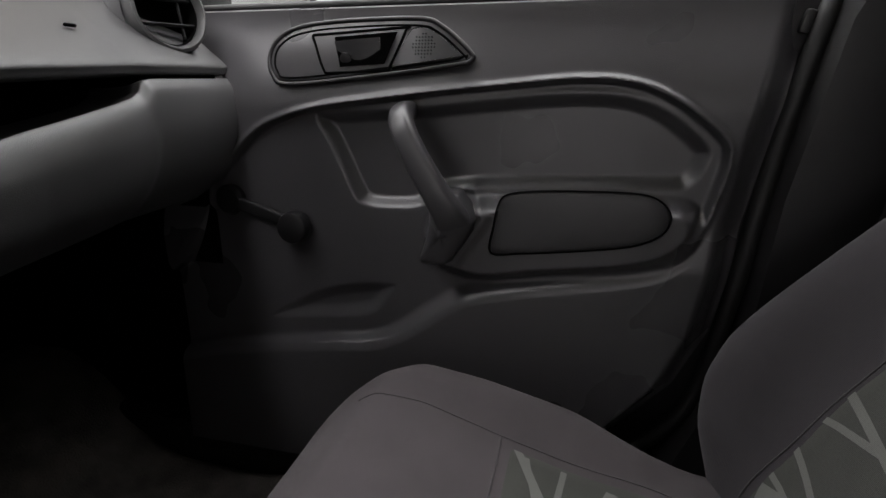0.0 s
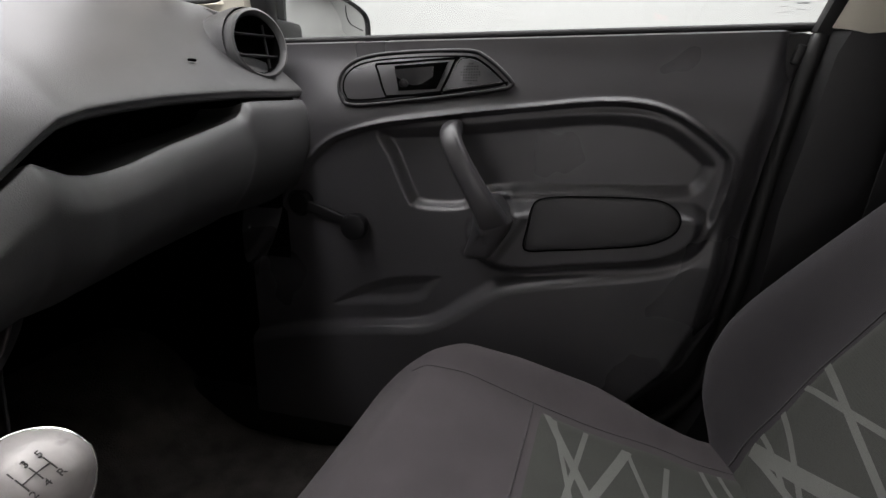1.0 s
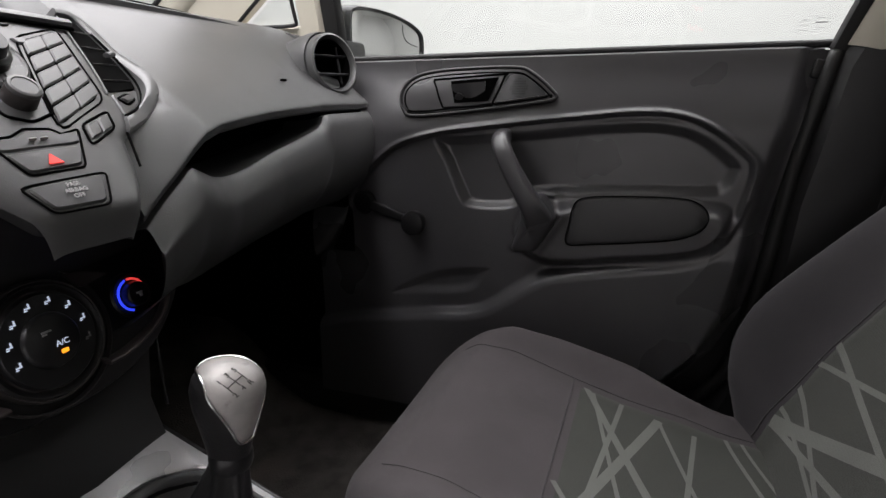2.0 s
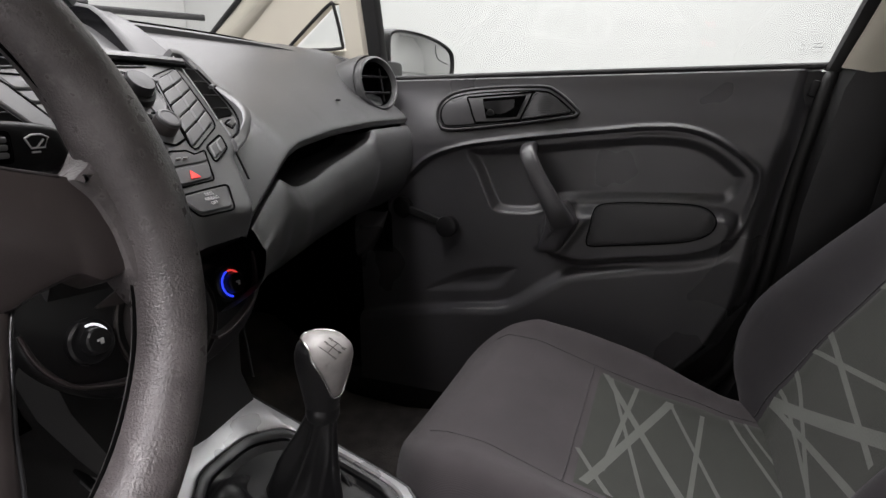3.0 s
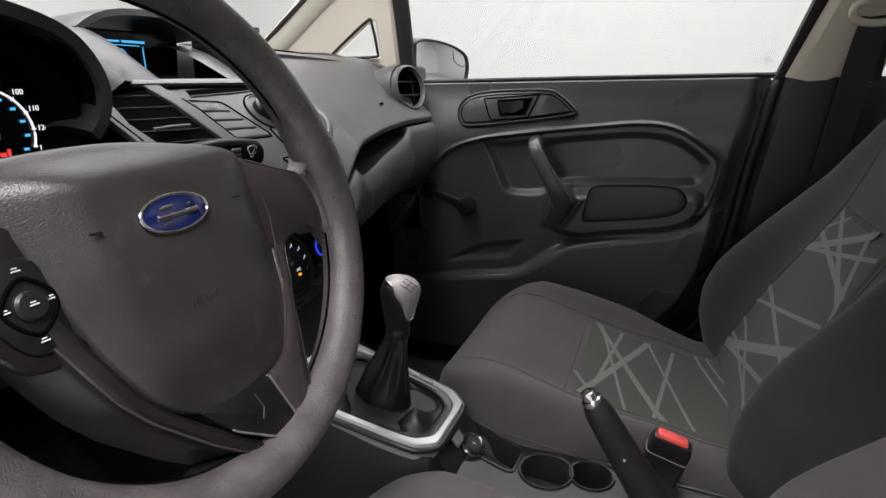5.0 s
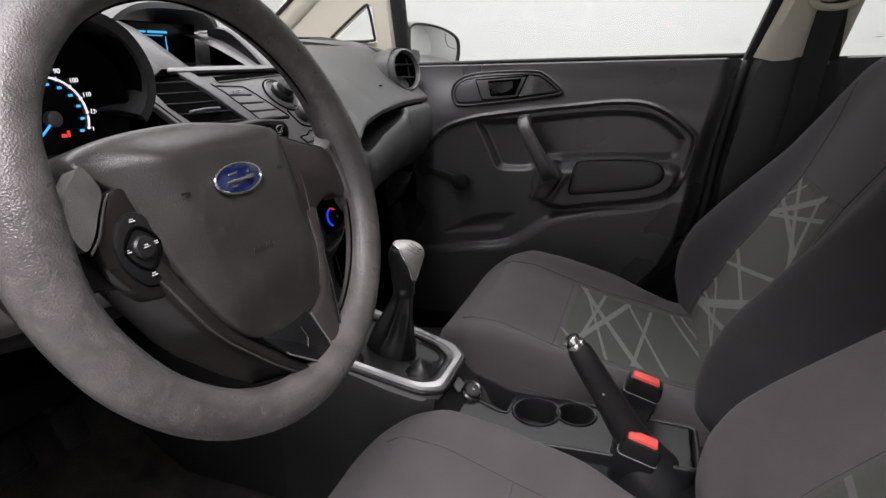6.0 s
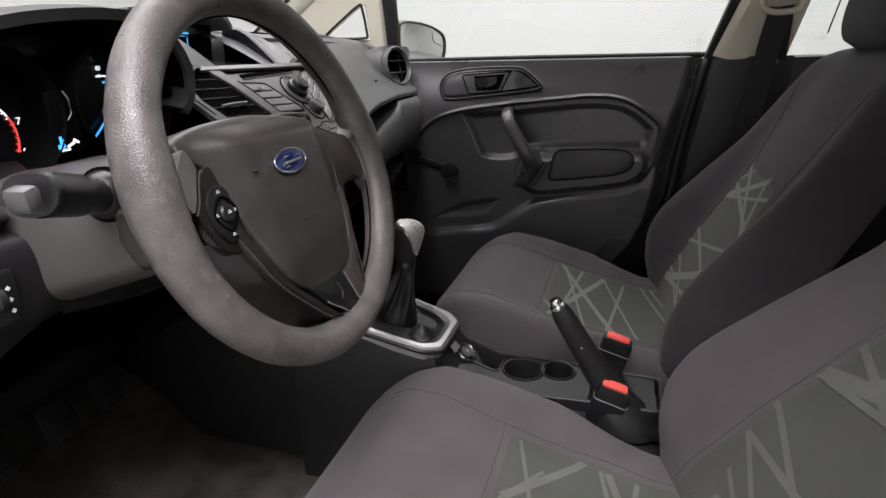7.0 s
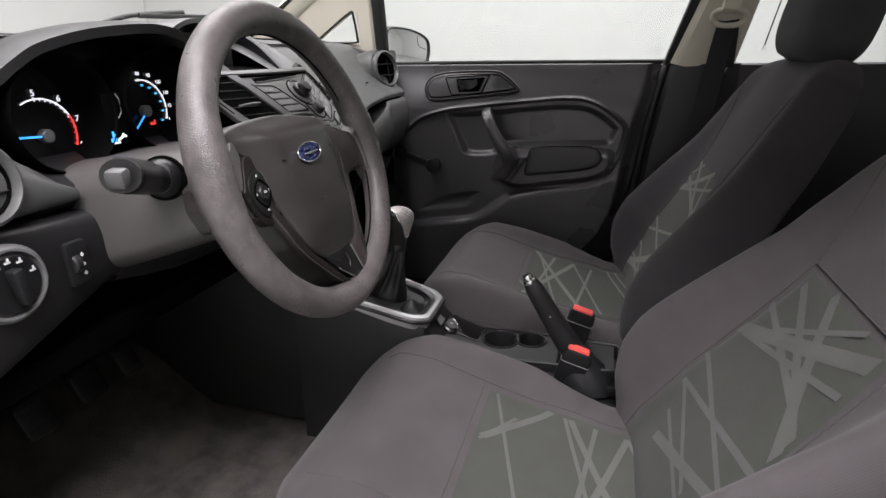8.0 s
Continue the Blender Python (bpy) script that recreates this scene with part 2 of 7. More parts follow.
BOOT = material("black_boot_leather", (0.0065, 0.0065, 0.007), 0.38, grain=0.0003, grain_size=0.002, vary=0.2, vary_size=0.02)
BEIGE = material("beige_pillar_trim", (0.60, 0.57, 0.475), 0.60, grain=0.0002, grain_size=0.0015, vary=0.05, vary_size=0.2)
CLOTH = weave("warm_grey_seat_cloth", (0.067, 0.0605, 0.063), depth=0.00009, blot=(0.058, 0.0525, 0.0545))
DARKCLOTH = weave("charcoal_seat_cloth", (0.048, 0.048, 0.051), blot=(0.072, 0.07, 0.07))
# darker than CLOTH, for the passenger backrest alone
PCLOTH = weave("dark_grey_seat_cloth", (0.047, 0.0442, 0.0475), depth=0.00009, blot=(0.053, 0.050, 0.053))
INSERT = weave("olive_grey_insert_cloth", (0.053, 0.056, 0.0495), thread=0.0015, depth=0.00012, blot=(0.052, 0.054, 0.048))
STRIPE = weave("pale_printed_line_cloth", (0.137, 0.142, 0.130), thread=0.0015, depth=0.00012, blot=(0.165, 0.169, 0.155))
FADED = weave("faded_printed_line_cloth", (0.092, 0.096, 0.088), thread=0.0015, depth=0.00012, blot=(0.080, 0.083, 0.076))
SEAM = weave("seat_seam_cloth", (0.060, 0.056, 0.058))
CARPET = material("black_carpet", (0.075, 0.069, 0.064), 0.95, grain=0.0025, grain_size=0.003, vary=0.35, vary_size=0.05, wear=(0.105, 0.094, 0.083), wear_at=0.56, wear_size=0.14, specular=0.1)
WEB = material("black_belt_webbing", (0.014, 0.014, 0.015), 0.7, grain=0.0004, grain_size=0.0015, vary=0.15)
RED = material("red_button_plastic", (0.72, 0.085, 0.07), 0.38, vary=0.08, vary_size=0.01)
STUDIO = material("white_studio_paint", (0.52, 0.525, 0.51), 0.8, vary=0.012, vary_size=1.5)
STUDIO_FLOOR = material("pale_grey_studio_floor", (0.30, 0.30, 0.295), 0.55, vary=0.06, vary_size=0.8)
BODY = material("dark_body_paint", (0.03, 0.03, 0.033), 0.25, 0.3, vary=0.05, coat=0.6)
RUBBER = material("black_rubber", (0.009, 0.009, 0.009), 0.55, grain=0.0001, grain_size=0.001, vary=0.15)
PANE = pane_material("clear_side_glass")
MIRROR = material("mirror_silver", (0.9, 0.9, 0.9), 0.02, 1.0, vary=0.01)
BADGE = material("blue_enamel", (0.008, 0.015, 0.085), 0.15, 0.2, vary=0.1, vary_size=0.01, coat=0.6)
WHITE_INK = material("white_printed_ink", (0.62, 0.62, 0.62), 0.5, vary=0.05)
GREY_INK = material("grey_printed_ink", (0.30, 0.30, 0.30), 0.5, vary=0.05)
DARK_INK = material("dark_printed_ink", (0.03, 0.028, 0.026), 0.5, vary=0.1)
LIT_WHITE = material("lit_white_mark", (0.9, 0.92, 0.95), 0.5, emit=0.85)
LIT_RED = material("lit_red_mark", (1.0, 0.07, 0.06), 0.5, emit=0.6)
LIT_BLUE = material("lit_blue_mark", (0.05, 0.38, 1.0), 0.5, emit=1.0)
LIT_DEEPBLUE = material("lit_deep_blue_mark", (0.03, 0.06, 1.0), 0.5, emit=1.0)
LIT_AMBER = material("lit_amber_mark", (1.0, 0.35, 0.02), 0.5, emit=1.2)
LIT_CYAN = material("lit_cyan_mark", (0.08, 0.48, 0.85), 0.5, emit=0.8)

# darker copy of DASH: hood and wing shade as colour; also the armrest pad
HOODSKIN = material("dark_hood_skin", (0.030, 0.030, 0.031), 0.36, grain=0.00025, grain_size=0.0012, vary=0.12, vary_size=0.12)
# paler copy of the wheel leather: light on the side panel, as colour
SIDEPANEL = material("lit_side_leather", (0.135, 0.130, 0.127), 0.33, grain=0.0005, grain_size=0.0013, vary=0.22, vary_size=0.02, specular=0.6)
SYMBOL = material("lit_pale_symbol", (0.55, 0.62, 0.75), 0.5, emit=0.55)

SHROUD = material("warm_grey_shroud_plastic", (0.072, 0.067, 0.0655), 0.42, grain=0.00025, grain_size=0.0013, vary=0.08, vary_size=0.1)
STUDIO_DARK = material("pale_grey_studio_paint", (0.63, 0.625, 0.62), 0.8, vary=0.03, vary_size=1.5)
MARK = material("grey_etched_mark", (0.36, 0.36, 0.36), 0.6, vary=0.05)
STALK = material("dull_black_plastic", (0.012, 0.012, 0.0125), 0.40, grain=0.0001, grain_size=0.001, vary=0.12, specular=0.15)
# SPOKE and ARMTRIM: the slight warm tint stands for a brown reflection
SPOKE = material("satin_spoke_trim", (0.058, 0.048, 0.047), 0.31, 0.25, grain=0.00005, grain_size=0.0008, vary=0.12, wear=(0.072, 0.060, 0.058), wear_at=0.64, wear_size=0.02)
# darker copy of the spoke trim: shade on the near spoke, as colour
ARMTRIM = material("shaded_spoke_plastic", (0.0145, 0.0118, 0.0113), 0.30, grain=0.00006, grain_size=0.001, vary=0.12, specular=0.4)
# ---- the studio round the car ----
def setting(name, geo, mat, label, category):
    return tagged(part(name, geo, mat), label, category, kind="structure")


GROUND = -0.28
setting("ground", rbox((0.2, 0, GROUND - 0.05), (10.4, 9.4, 0.1), 0), STUDIO_FLOOR, "pale grey painted studio floor under the car", "floor")
setting("wall_east", rbox((0.2, 4.6, 1.66), (10.4, 0.2, 4.0), 0), STUDIO, "plain white studio wall seen through the windows", "wall")
setting("wall_west", rbox((0.2, -4.6, 1.66), (10.4, 0.2, 4.0), 0), STUDIO_DARK, "plain grey studio wall behind the open door", "wall")
setting("wall_north", rbox((-4.9, 0, 1.66), (0.2, 8.98, 4.0), 0), STUDIO, "plain white studio wall ahead of the windscreen", "wall")
setting("wall_south", rbox((5.3, 0, 1.66), (0.2, 8.98, 4.0), 0), STUDIO, "plain white studio wall behind the car", "wall")
setting("ceiling", rbox((0.2, 0, 3.72), (10.4, 9.4, 0.1), 0), STUDIO, "white studio ceiling", "ceiling")

# ---- car shell ----
MID = 0.055          # the car's centre line
BELT = 0.731         # lower edge of the side windows


def side_y(z):
    """The side glass leans inwards above the belt line."""
    return 0.762 - 0.36 * max(0.0, z - BELT) - 0.10 * max(0.0, z - 0.9)


setting("car_floor", rbox((0.15, MID, -0.035), (2.5, 1.56, 0.05), 0.01), CARPET, "black car floor carpet, dusty and soiled with pale dirt", "carpet")


def footwell(x, y):
    rise = 0.16 * smooth((-0.62 - x) / 0.3)
    return (x, y, 0.0 + 0.006 * noise.noise((x * 9, y * 9, 0)) + rise + 0.004 * noise.noise((x * 31, y * 31, 2)))


setting("floor_carpet", sheet(footwell, np.linspace(-1.0, 0.9, 90), np.linspace(MID - 0.72, MID + 0.72, 60), 0.008), CARPET, "worn black footwell carpet with a brown dusty stain", "carpet")
# bulkhead and kick panels take HOLLOW: footwell shade put into their colour
setting("bulkhead", rbox((-1.02, MID, 0.38), (0.04, 1.5, 0.80), 0.01), HOLLOW, "bulkhead behind the pedals, near-black for the footwell's shade", "bulkhead")
setting("footwell_side", sheet(lambda x, z: (x, 0.715 + 0.02 * math.sin(z * 9), z), np.linspace(-1.0, -0.52, 12), np.linspace(0.0, 0.66, 12), 0.02), HOLLOW, "kick panel beside the footwell, near-black for its shade", "trim")
setting("footwell_side_left", rbox((-0.79, MID - 0.73, 0.33), (0.44, 0.03, 0.62), 0.01), HOLLOW, "kick panel beside the pedals, near-black for its shade", "trim")
setting("sill_right", rbox((-0.1, 0.752, 0.02), (1.6, 0.11, 0.12), 0.015), BLACK, "black plastic door sill trim", "sill")
setting("sill_left", rbox((-0.1, 2 * MID - 0.765, 0.0), (1.6, 0.10, 0.12), 0.015), BLACK, "black plastic door sill trim", "sill")
setting("outer_skin", rbox((0.55, 0.83, 0.22), (1.6, 0.04, 0.94), 0.015), BODY, "dark painted outer side of the car", "body")
setting("outer_skin_left", rbox((0.88, 2 * MID - 0.83, 0.22), (0.95, 0.04, 0.94), 0.015), BODY, "dark painted outer side of the car", "body")
setting("front_wing", rbox((-0.95, 0.83, 0.22), (0.8, 0.04, 0.94), 0.015), BODY, "dark painted front wing", "body")
setting("front_wing_left", rbox((-1.0, 2 * MID - 0.83, 0.2), (0.8, 0.04, 0.9), 0.015), BODY, "dark painted front wing", "body")
setting("bonnet", sheet(lambda x, y: (x, y, 0.775 + 0.06 * (x + 1.0) - 0.05 * (y - MID) ** 2), np.linspace(-1.9, -1.04, 8), np.linspace(MID - 0.75, MID + 0.75, 9), 0.02), BODY, "dark painted bonnet", "body")
# rear trim also carries its shade as near-black colour
setting("rear_panel", rbox((1.42, MID, 0.32), (0.05, 1.56, 0.9), 0.01), HOLLOW, "trim at the rear of the cabin, near-black for its shade", "trim")
setting("headliner", sheet(lambda x, y: (x, y, 1.17 + 0.03 * (1 - ((y - MID) / 0.6) ** 2) - 0.03 * ((x - 0.4) / 0.8) ** 2), np.linspace(-0.36, 1.3, 14), np.linspace(MID - 0.58, MID + 0.58, 12), 0.02), BEIGE, "beige fabric headliner", "headliner")
setting("windscreen", sheet(lambda s, y: (-1.03 + 0.68 * s + 0.10 * (abs(y - MID) / 0.6) ** 2 * 0.6, y, 0.79 + 0.385 * s), np.linspace(0, 1, 8), np.linspace(MID - 0.62, MID + 0.62, 10)), PANE, "clear raked windscreen", "windscreen").visible_shadow = False
setting("rear_screen", sheet(lambda s, y: (1.42 - 0.14 * s, y, 0.78 + 0.37 * s), np.linspace(0, 1, 4), np.linspace(MID - 0.56, MID + 0.56, 6)), PANE, "clear rear window", "window").visible_shadow = False

# roof rails and pillars: side 1 is the far side, -1 the near one


def mirrored(geo):
    v, f = geo
    v = v.copy()
    v[:, 1] = 2 * MID - v[:, 1]
    return v, [q[::-1] for q in f]


def both(name, geo, mat, label, category, back=0.0):
    """The same trim on both sides; the near one may sit further back, clear of the open doorway."""
    setting(name, geo, mat, label, category)
    v, f = mirrored(geo)
    setting(name + "_left", (v + (back, 0, 0), f), mat, label, category)


def frame_plate(poly, thick, inset=0.0):
    """An outline in (x, z) laid on the leaning side of the cabin."""
    p = np.asarray(poly, float)
    front = np.array([(x, side_y(z) - inset - thick, z) for x, z in p])
    back = front + (0, thick, 0)
    n = len(p)
    f = [tuple(range(n)), tuple(range(2 * n - 1, n - 1, -1))] + [(i, i + n, (i + 1) % n + n, (i + 1) % n) for i in range(n)]
    return np.concatenate([front, back]), f


def frame_strip(a, b, wa, wb, thick, inset=0.0, n=10, bow=0.0):
    """A rounded strip from a to b in (x, z), wa to wb wide."""
    a, b = np.array(a), np.array(b)
    d = (b - a) / np.linalg.norm(b - a)
    c = np.array((-d[1], d[0]))
    rings = []
    for s in np.linspace(0, 1, n):
        q = a + (b - a) * s + c * bow * math.sin(math.pi * s)
        w = wa + (wb - wa) * s
        ring = []
        for k, h in ((-0.5, 0.0), (-0.5, 0.6), (-0.38, 0.93), (0, 1.0), (0.38, 0.93), (0.5, 0.6), (0.5, 0.0)):
            x, z = q + c * k * w
            ring.append((x, side_y(z) - inset - h * thick, z))
        rings.append(ring)
    return loft(rings)


both("roof_rail", sweep(curve([(-0.36, 0.565, 1.165), (0.2, 0.60, 1.185), (0.8, 0.585, 1.175), (1.3, 0.53, 1.15)], 6), 0.035), BEIGE, "beige trim rail at the roof edge", "trim")
both("windscreen_pillar", frame_strip((-0.985, 0.795), (-0.36, 1.155), 0.055, 0.07, 0.03, 0.005), BEIGE, "beige trim of the raked windscreen pillar", "pillar")
both("quarter_sill", frame_strip((-0.99, 0.772), (-0.575, 0.772), 0.075, 0.05, 0.022), BEIGE, "beige trim below the quarter window", "trim")
both("quarter_post", frame_strip((-0.597, 0.74), (-0.575, 1.03), 0.05, 0.05, 0.026), BEIGE, "beige post between quarter window and door", "pillar")
both("quarter_gusset", frame_plate([(-0.985, 0.790), (-0.76, 0.800), (-0.626, 0.879), (-0.60, 0.879), (-0.60, 1.02), (-0.66, 1.0), (-0.95, 0.838)], 0.020, 0.004), BEIGE, "beige trim over the quarter window", "trim")
both("windscreen_seal", sweep([(-0.975, side_y(0.82) - 0.03, 0.822), (-0.66, side_y(1.0) - 0.03, 1.0), (-0.36, side_y(1.15) - 0.03, 1.168)], 0.006), RUBBER, "black seal along the windscreen edge", "seal")
for side in (1, -1):
    g = frame_plate([(-0.80, 0.775), (-0.60, 0.775), (-0.60, 0.90)], 0.004, -0.012)
    tagged(part("window_quarter", g if side == 1 else mirrored(g), PANE), "small clear triangular quarter window", "window", kind="structure").visible_shadow = False
both("quarter_seal", sweep([(x, side_y(z) - 0.026, z) for x, z in curve([(-0.758, 0.8), (-0.69, 0.842), (-0.627, 0.878), (-0.618, 0.872), (-0.618, 0.81), (-0.626, 0.797), (-0.70, 0.797), (-0.75, 0.797)], 3, True)], 0.0035, closed=True), RUBBER, "thin black seal round the quarter window", "seal")
# centre pillar, black below the belt and beige above
both("pillar_upper", frame_strip((0.345, 0.712), (0.46, 1.16), 0.155, 0.085, 0.045, 0.0), BEIGE, "beige upper centre pillar trim", "pillar", 0.2)
both("pillar_lower", loft([[(x + dx, y, z) for dx, y in ((-w / 2, 0.775), (-w / 2, 0.742), (-w / 2 + 0.02, 0.722), (0, 0.712), (w / 2 - 0.02, 0.722), (w / 2, 0.742), (w / 2, 0.775))]
                           for x, z, w in ((0.20, 0.0, 0.36), (0.27, 0.12, 0.26), (0.318, 0.3, 0.22), (0.33, 0.5, 0.215), (0.352, 0.7, 0.19), (0.357, 0.729, 0.175))]), BLACK, "black plastic lower centre pillar trim", "pillar", 0.2)
both("pillar_seal", sweep(curve([(0.085, 0.742, 0.10), (0.17, 0.74, 0.20), (0.205, 0.738, 0.36), (0.228, 0.738, 0.55), (0.256, 0.742, 0.70), (0.268, 0.748, 0.735), (0.30, 0.716, 0.85), (0.338, 0.665, 0.98), (0.39, 0.60, 1.14)], 5), 0.011, up=(0, 1, 0)), RUBBER, "black rubber door seal on the pillar", "seal", 0.2)
both("door_jamb", loft([[(x - 0.05, 0.772, z), (x - 0.05, 0.752, z), (x + 0.10, 0.752, z), (x + 0.10, 0.772, z)] for x, z in ((0.0, 0.05), (0.145, 0.22), (0.19, 0.40), (0.221, 0.586), (0.25, 0.726))]), BLACK, "black door jamb behind the seal", "pillar", 0.2)
# rear side: panel and glass
both("rear_side_trim", rbox((0.90, 0.762, 0.36), (0.96, 0.05, 0.738), 0.012), BLACK, "black rear door trim", "trim")
for side in (1, -1):
    g = frame_plate([(0.40, 0.72), (1.28, 0.72), (1.15, 1.14), (0.50, 1.15)], 0.004, -0.014)
    tagged(part("window_rear", g if side == 1 else mirrored(g), PANE), "clear rear side window", "window", kind="structure").visible_shadow = False
setting("rear_bench", loft([curve([(0.98 + k * 0, y, 0.05), (0.93, y, 0.22), (1.02, y, 0.30), (1.18, y, 0.27), (1.30, y, 0.62), (1.36, y, 0.62), (1.38, y, 0.05)], 4, True) for k, y in ((0, MID - 0.62), (1, MID - 0.3), (1, MID + 0.3), (0, MID + 0.62))]), DARKCLOTH, "charcoal cloth rear bench", "bench")

# ---- far front door ----
door = thing("car_door", (0.2, 0.78, 0.1), "closed black plastic front door with manual window crank", "car door")
RIDGE = curve([(-0.53, 0.44), (-0.503, 0.50), (-0.468, 0.541), (-0.42, 0.579), (-0.347, 0.602), (-0.262, 0.614), (-0.175, 0.624), (-0.088, 0.632), (-0.007, 0.639), (0.055, 0.636), (0.105, 0.618),
               (0.160, 0.578), (0.171, 0.553), (0.163, 0.505), (0.150, 0.462), (0.128, 0.430), (0.088, 0.407), (-0.030, 0.383), (-0.120, 0.362), (-0.150, 0.348), (-0.196, 0.316), (-0.226, 0.295), (-0.254, 0.280),
               (-0.290, 0.271), (-0.34, 0.265), (-0.448, 0.249), (-0.53, 0.235), (-0.62, 0.215), (-0.68, 0.25), (-0.64, 0.32), (-0.57, 0.38)], 5, True)
POCKET = curve([(-0.345, 0.592), (-0.325, 0.55), (-0.298, 0.488), (-0.283, 0.473), (-0.25, 0.469), (-0.20, 0.474), (-0.16, 0.499), (-0.05, 0.505), (0.10, 0.510), (0.135, 0.517), (0.150, 0.545),
                (0.148, 0.565), (0.10, 0.603), (0.055, 0.619), (-0.01, 0.622), (-0.1, 0.615), (-0.2, 0.604), (-0.30, 0.597)], 4, True)
ARM = curve([(-0.165, 0.385), (-0.192, 0.415), (-0.196, 0.452), (-0.17, 0.485), (-0.10, 0.497), (0.09, 0.503), (0.140, 0.498), (0.156, 0.470), (0.140, 0.432), (0.088, 0.404), (-0.03, 0.386), (-0.11, 0.374)], 4, True)
ARCH = curve([(-0.445, 0.285), (-0.415, 0.312), (-0.36, 0.341), (-0.30, 0.356), (-0.238, 0.360), (-0.250, 0.335), (-0.268, 0.312), (-0.30, 0.300), (-0.38, 0.290)], 4, True)


def rear_edge(z):
    return np.interp(z, [0.05, 0.12, 0.186, 0.25, 0.329, 0.40, 0.472, 0.586, 0.697, 0.735], [-0.05, 0.03, 0.09, 0.145, 0.180, 0.192, 0.201, 0.221, 0.244, 0.254])


def door_surface():
    nz, nx = 420, 420
    z = np.linspace(0.06, BELT - 0.002, nz)[:, None] * np.ones((1, nx))
    s = np.linspace(0, 1, nx)[None, :]
    x0 = -0.60
    x = x0 + s * (rear_edge(z) - x0)
    y = 0.700 + 0.043 * smooth((z - 0.60) / 0.135) - 0.004 * smooth((0.25 - z) / 0.2)
    d = distance(x, z, RIDGE)
    width = np.where(z > 0.5, 0.009, np.interp(z, [0.42, 0.5], [0.022, 0.009]) * np.interp(x, [-0.32, -0.20], [0.40, 1.0]))
    y += 0.012 * smooth(-d / width + 0.25)
    y -= 0.0042 * np.exp(-((d - 0.001) / 0.0048) ** 2) * smooth((z - 0.43) / 0.08)
    y -= np.where(z < 0.5, 0.012 * smooth((0.47 - z) / 0.06) * smooth((d + 0.012) / 0.028), 0)
    y += 0.015 * smooth(-distance(x, z, POCKET) / 0.020 + 0.15)
    y -= 0.030 * smooth(-distance(x, z, ARM) / 0.026 + 0.1)
    y += 0.008 * smooth(-distance(x, z, ARCH) / 0.022)
    y += 0.03 * smooth((s - 0.955) / 0.045)
    # socket round the foot of the pull handle
    y -= 0.006 * np.exp(-(distance(x, z, [(-0.193, 0.405), (-0.148, 0.408), (-0.108, 0.47), (-0.125, 0.50)], False) / 0.008) ** 2)
    rows = np.stack([x, y, z], 2)
    top = []
    for dy, dz in ((0.003, 0.0012), (0.010, 0.003), (0.024, 0.0035)):
        r = rows[-1].copy()
        r[:, 1] += dy
        r[:, 2] += dz
        top.append(r)
    return loft(np.concatenate([rows, np.array(top)]), wrap=False)


part("trim_panel", door_surface(), DOOR, door, sharp=60)
part("door_shell", rbox((-0.17, 0.785, 0.33), (0.80, 0.03, 0.72), 0.01), BODY, door)
part("window_glass", frame_plate([(-0.575, 0.71), (0.285, 0.71), (0.40, 1.15), (-0.36, 1.15), (-0.575, 1.04)], 0.004, -0.012), PANE, door, "clear closed side window").visible_shadow = False
part("window_seal", sweep([(-0.56, 0.760, BELT + 0.004), (-0.15, 0.762, BELT + 0.005), (0.27, 0.760, BELT + 0.004)], 0.006, up=(0, 0, 1)), RUBBER, door, "black rubber belt seal")
part("window_channel", frame_strip((-0.553, 0.725), (-0.528, 1.06), 0.036, 0.036, 0.022, 0.004), RUBBER, door, "black window channel")
part("rear_window_channel", frame_strip((0.263, 0.725), (0.385, 1.15), 0.022, 0.022, 0.02, 0.004), RUBBER, door, "black window channel")
# latch striker and rubber at the rear edge
part("edge_buffer", rbox((0.240, 0.745, 0.700), (0.012, 0.010, 0.026), 0.003, (0, 14, 0)), RUBBER, door)

# handle bezel: a long drop shape that holds the lever and a grille cover
BEZ = curve([(-0.408, 0.668), (-0.402, 0.645), (-0.378, 0.633), (-0.27, 0.642), (-0.16, 0.655), (-0.132, 0.661), (-0.136, 0.673), (-0.172, 0.702), (-0.205, 0.712), (-0.31, 0.711), (-0.37, 0.704), (-0.398, 0.689)], 5, True)
FX, FZ, FN = (1, 0, 0), (0, 0.24, 0.97), 0.0


def on_door(p, y=0.7145, lean=0.30):
    """Outline points (x, z) on the leaning upper door."""
    return np.array([(x, y + lean * (z - 0.67), z) for x, z in p])


def door_plate(poly, y, thick, bevel=0.002, dome=0.0):
    c = np.asarray(poly, float)
    m = c.mean(0)
    return plate((c - m) * (1, 1), (m[0], y + 0.30 * (m[1] - 0.67), m[1]), (1, 0, 0), (0, 0.287, 0.958), thick, bevel, dome)


bez = part("handle_bezel", door_plate(BEZ, 0.722, 0.010, 0.003), DOOR, door, "drop-shaped black handle bezel")
part("bezel_rim", sweep(on_door(BEZ, 0.7125), 0.0032, up=(0, 1, 0), closed=True), BLACK, bez)
part("bezel_groove", sweep(on_door(shrink(BEZ, 0.008), 0.7118), 0.0013, up=(0, 1, 0), closed=True), HOLLOW, bez)
LEVER = curve([(-0.346, 0.694), (-0.33, 0.6955), (-0.222, 0.7015), (-0.219, 0.698), (-0.237, 0.655), (-0.243, 0.6505), (-0.315, 0.6475), (-0.328, 0.651), (-0.342, 0.683)], 3, True)
part("lever_gap", sweep(on_door(LEVER, 0.7112), 0.0016, up=(0, 1, 0), closed=True), HOLLOW, bez)
HOLE = [(-0.314, 0.692), (-0.229, 0.697), (-0.244, 0.657), (-0.304, 0.654)]
hole = np.array(HOLE)
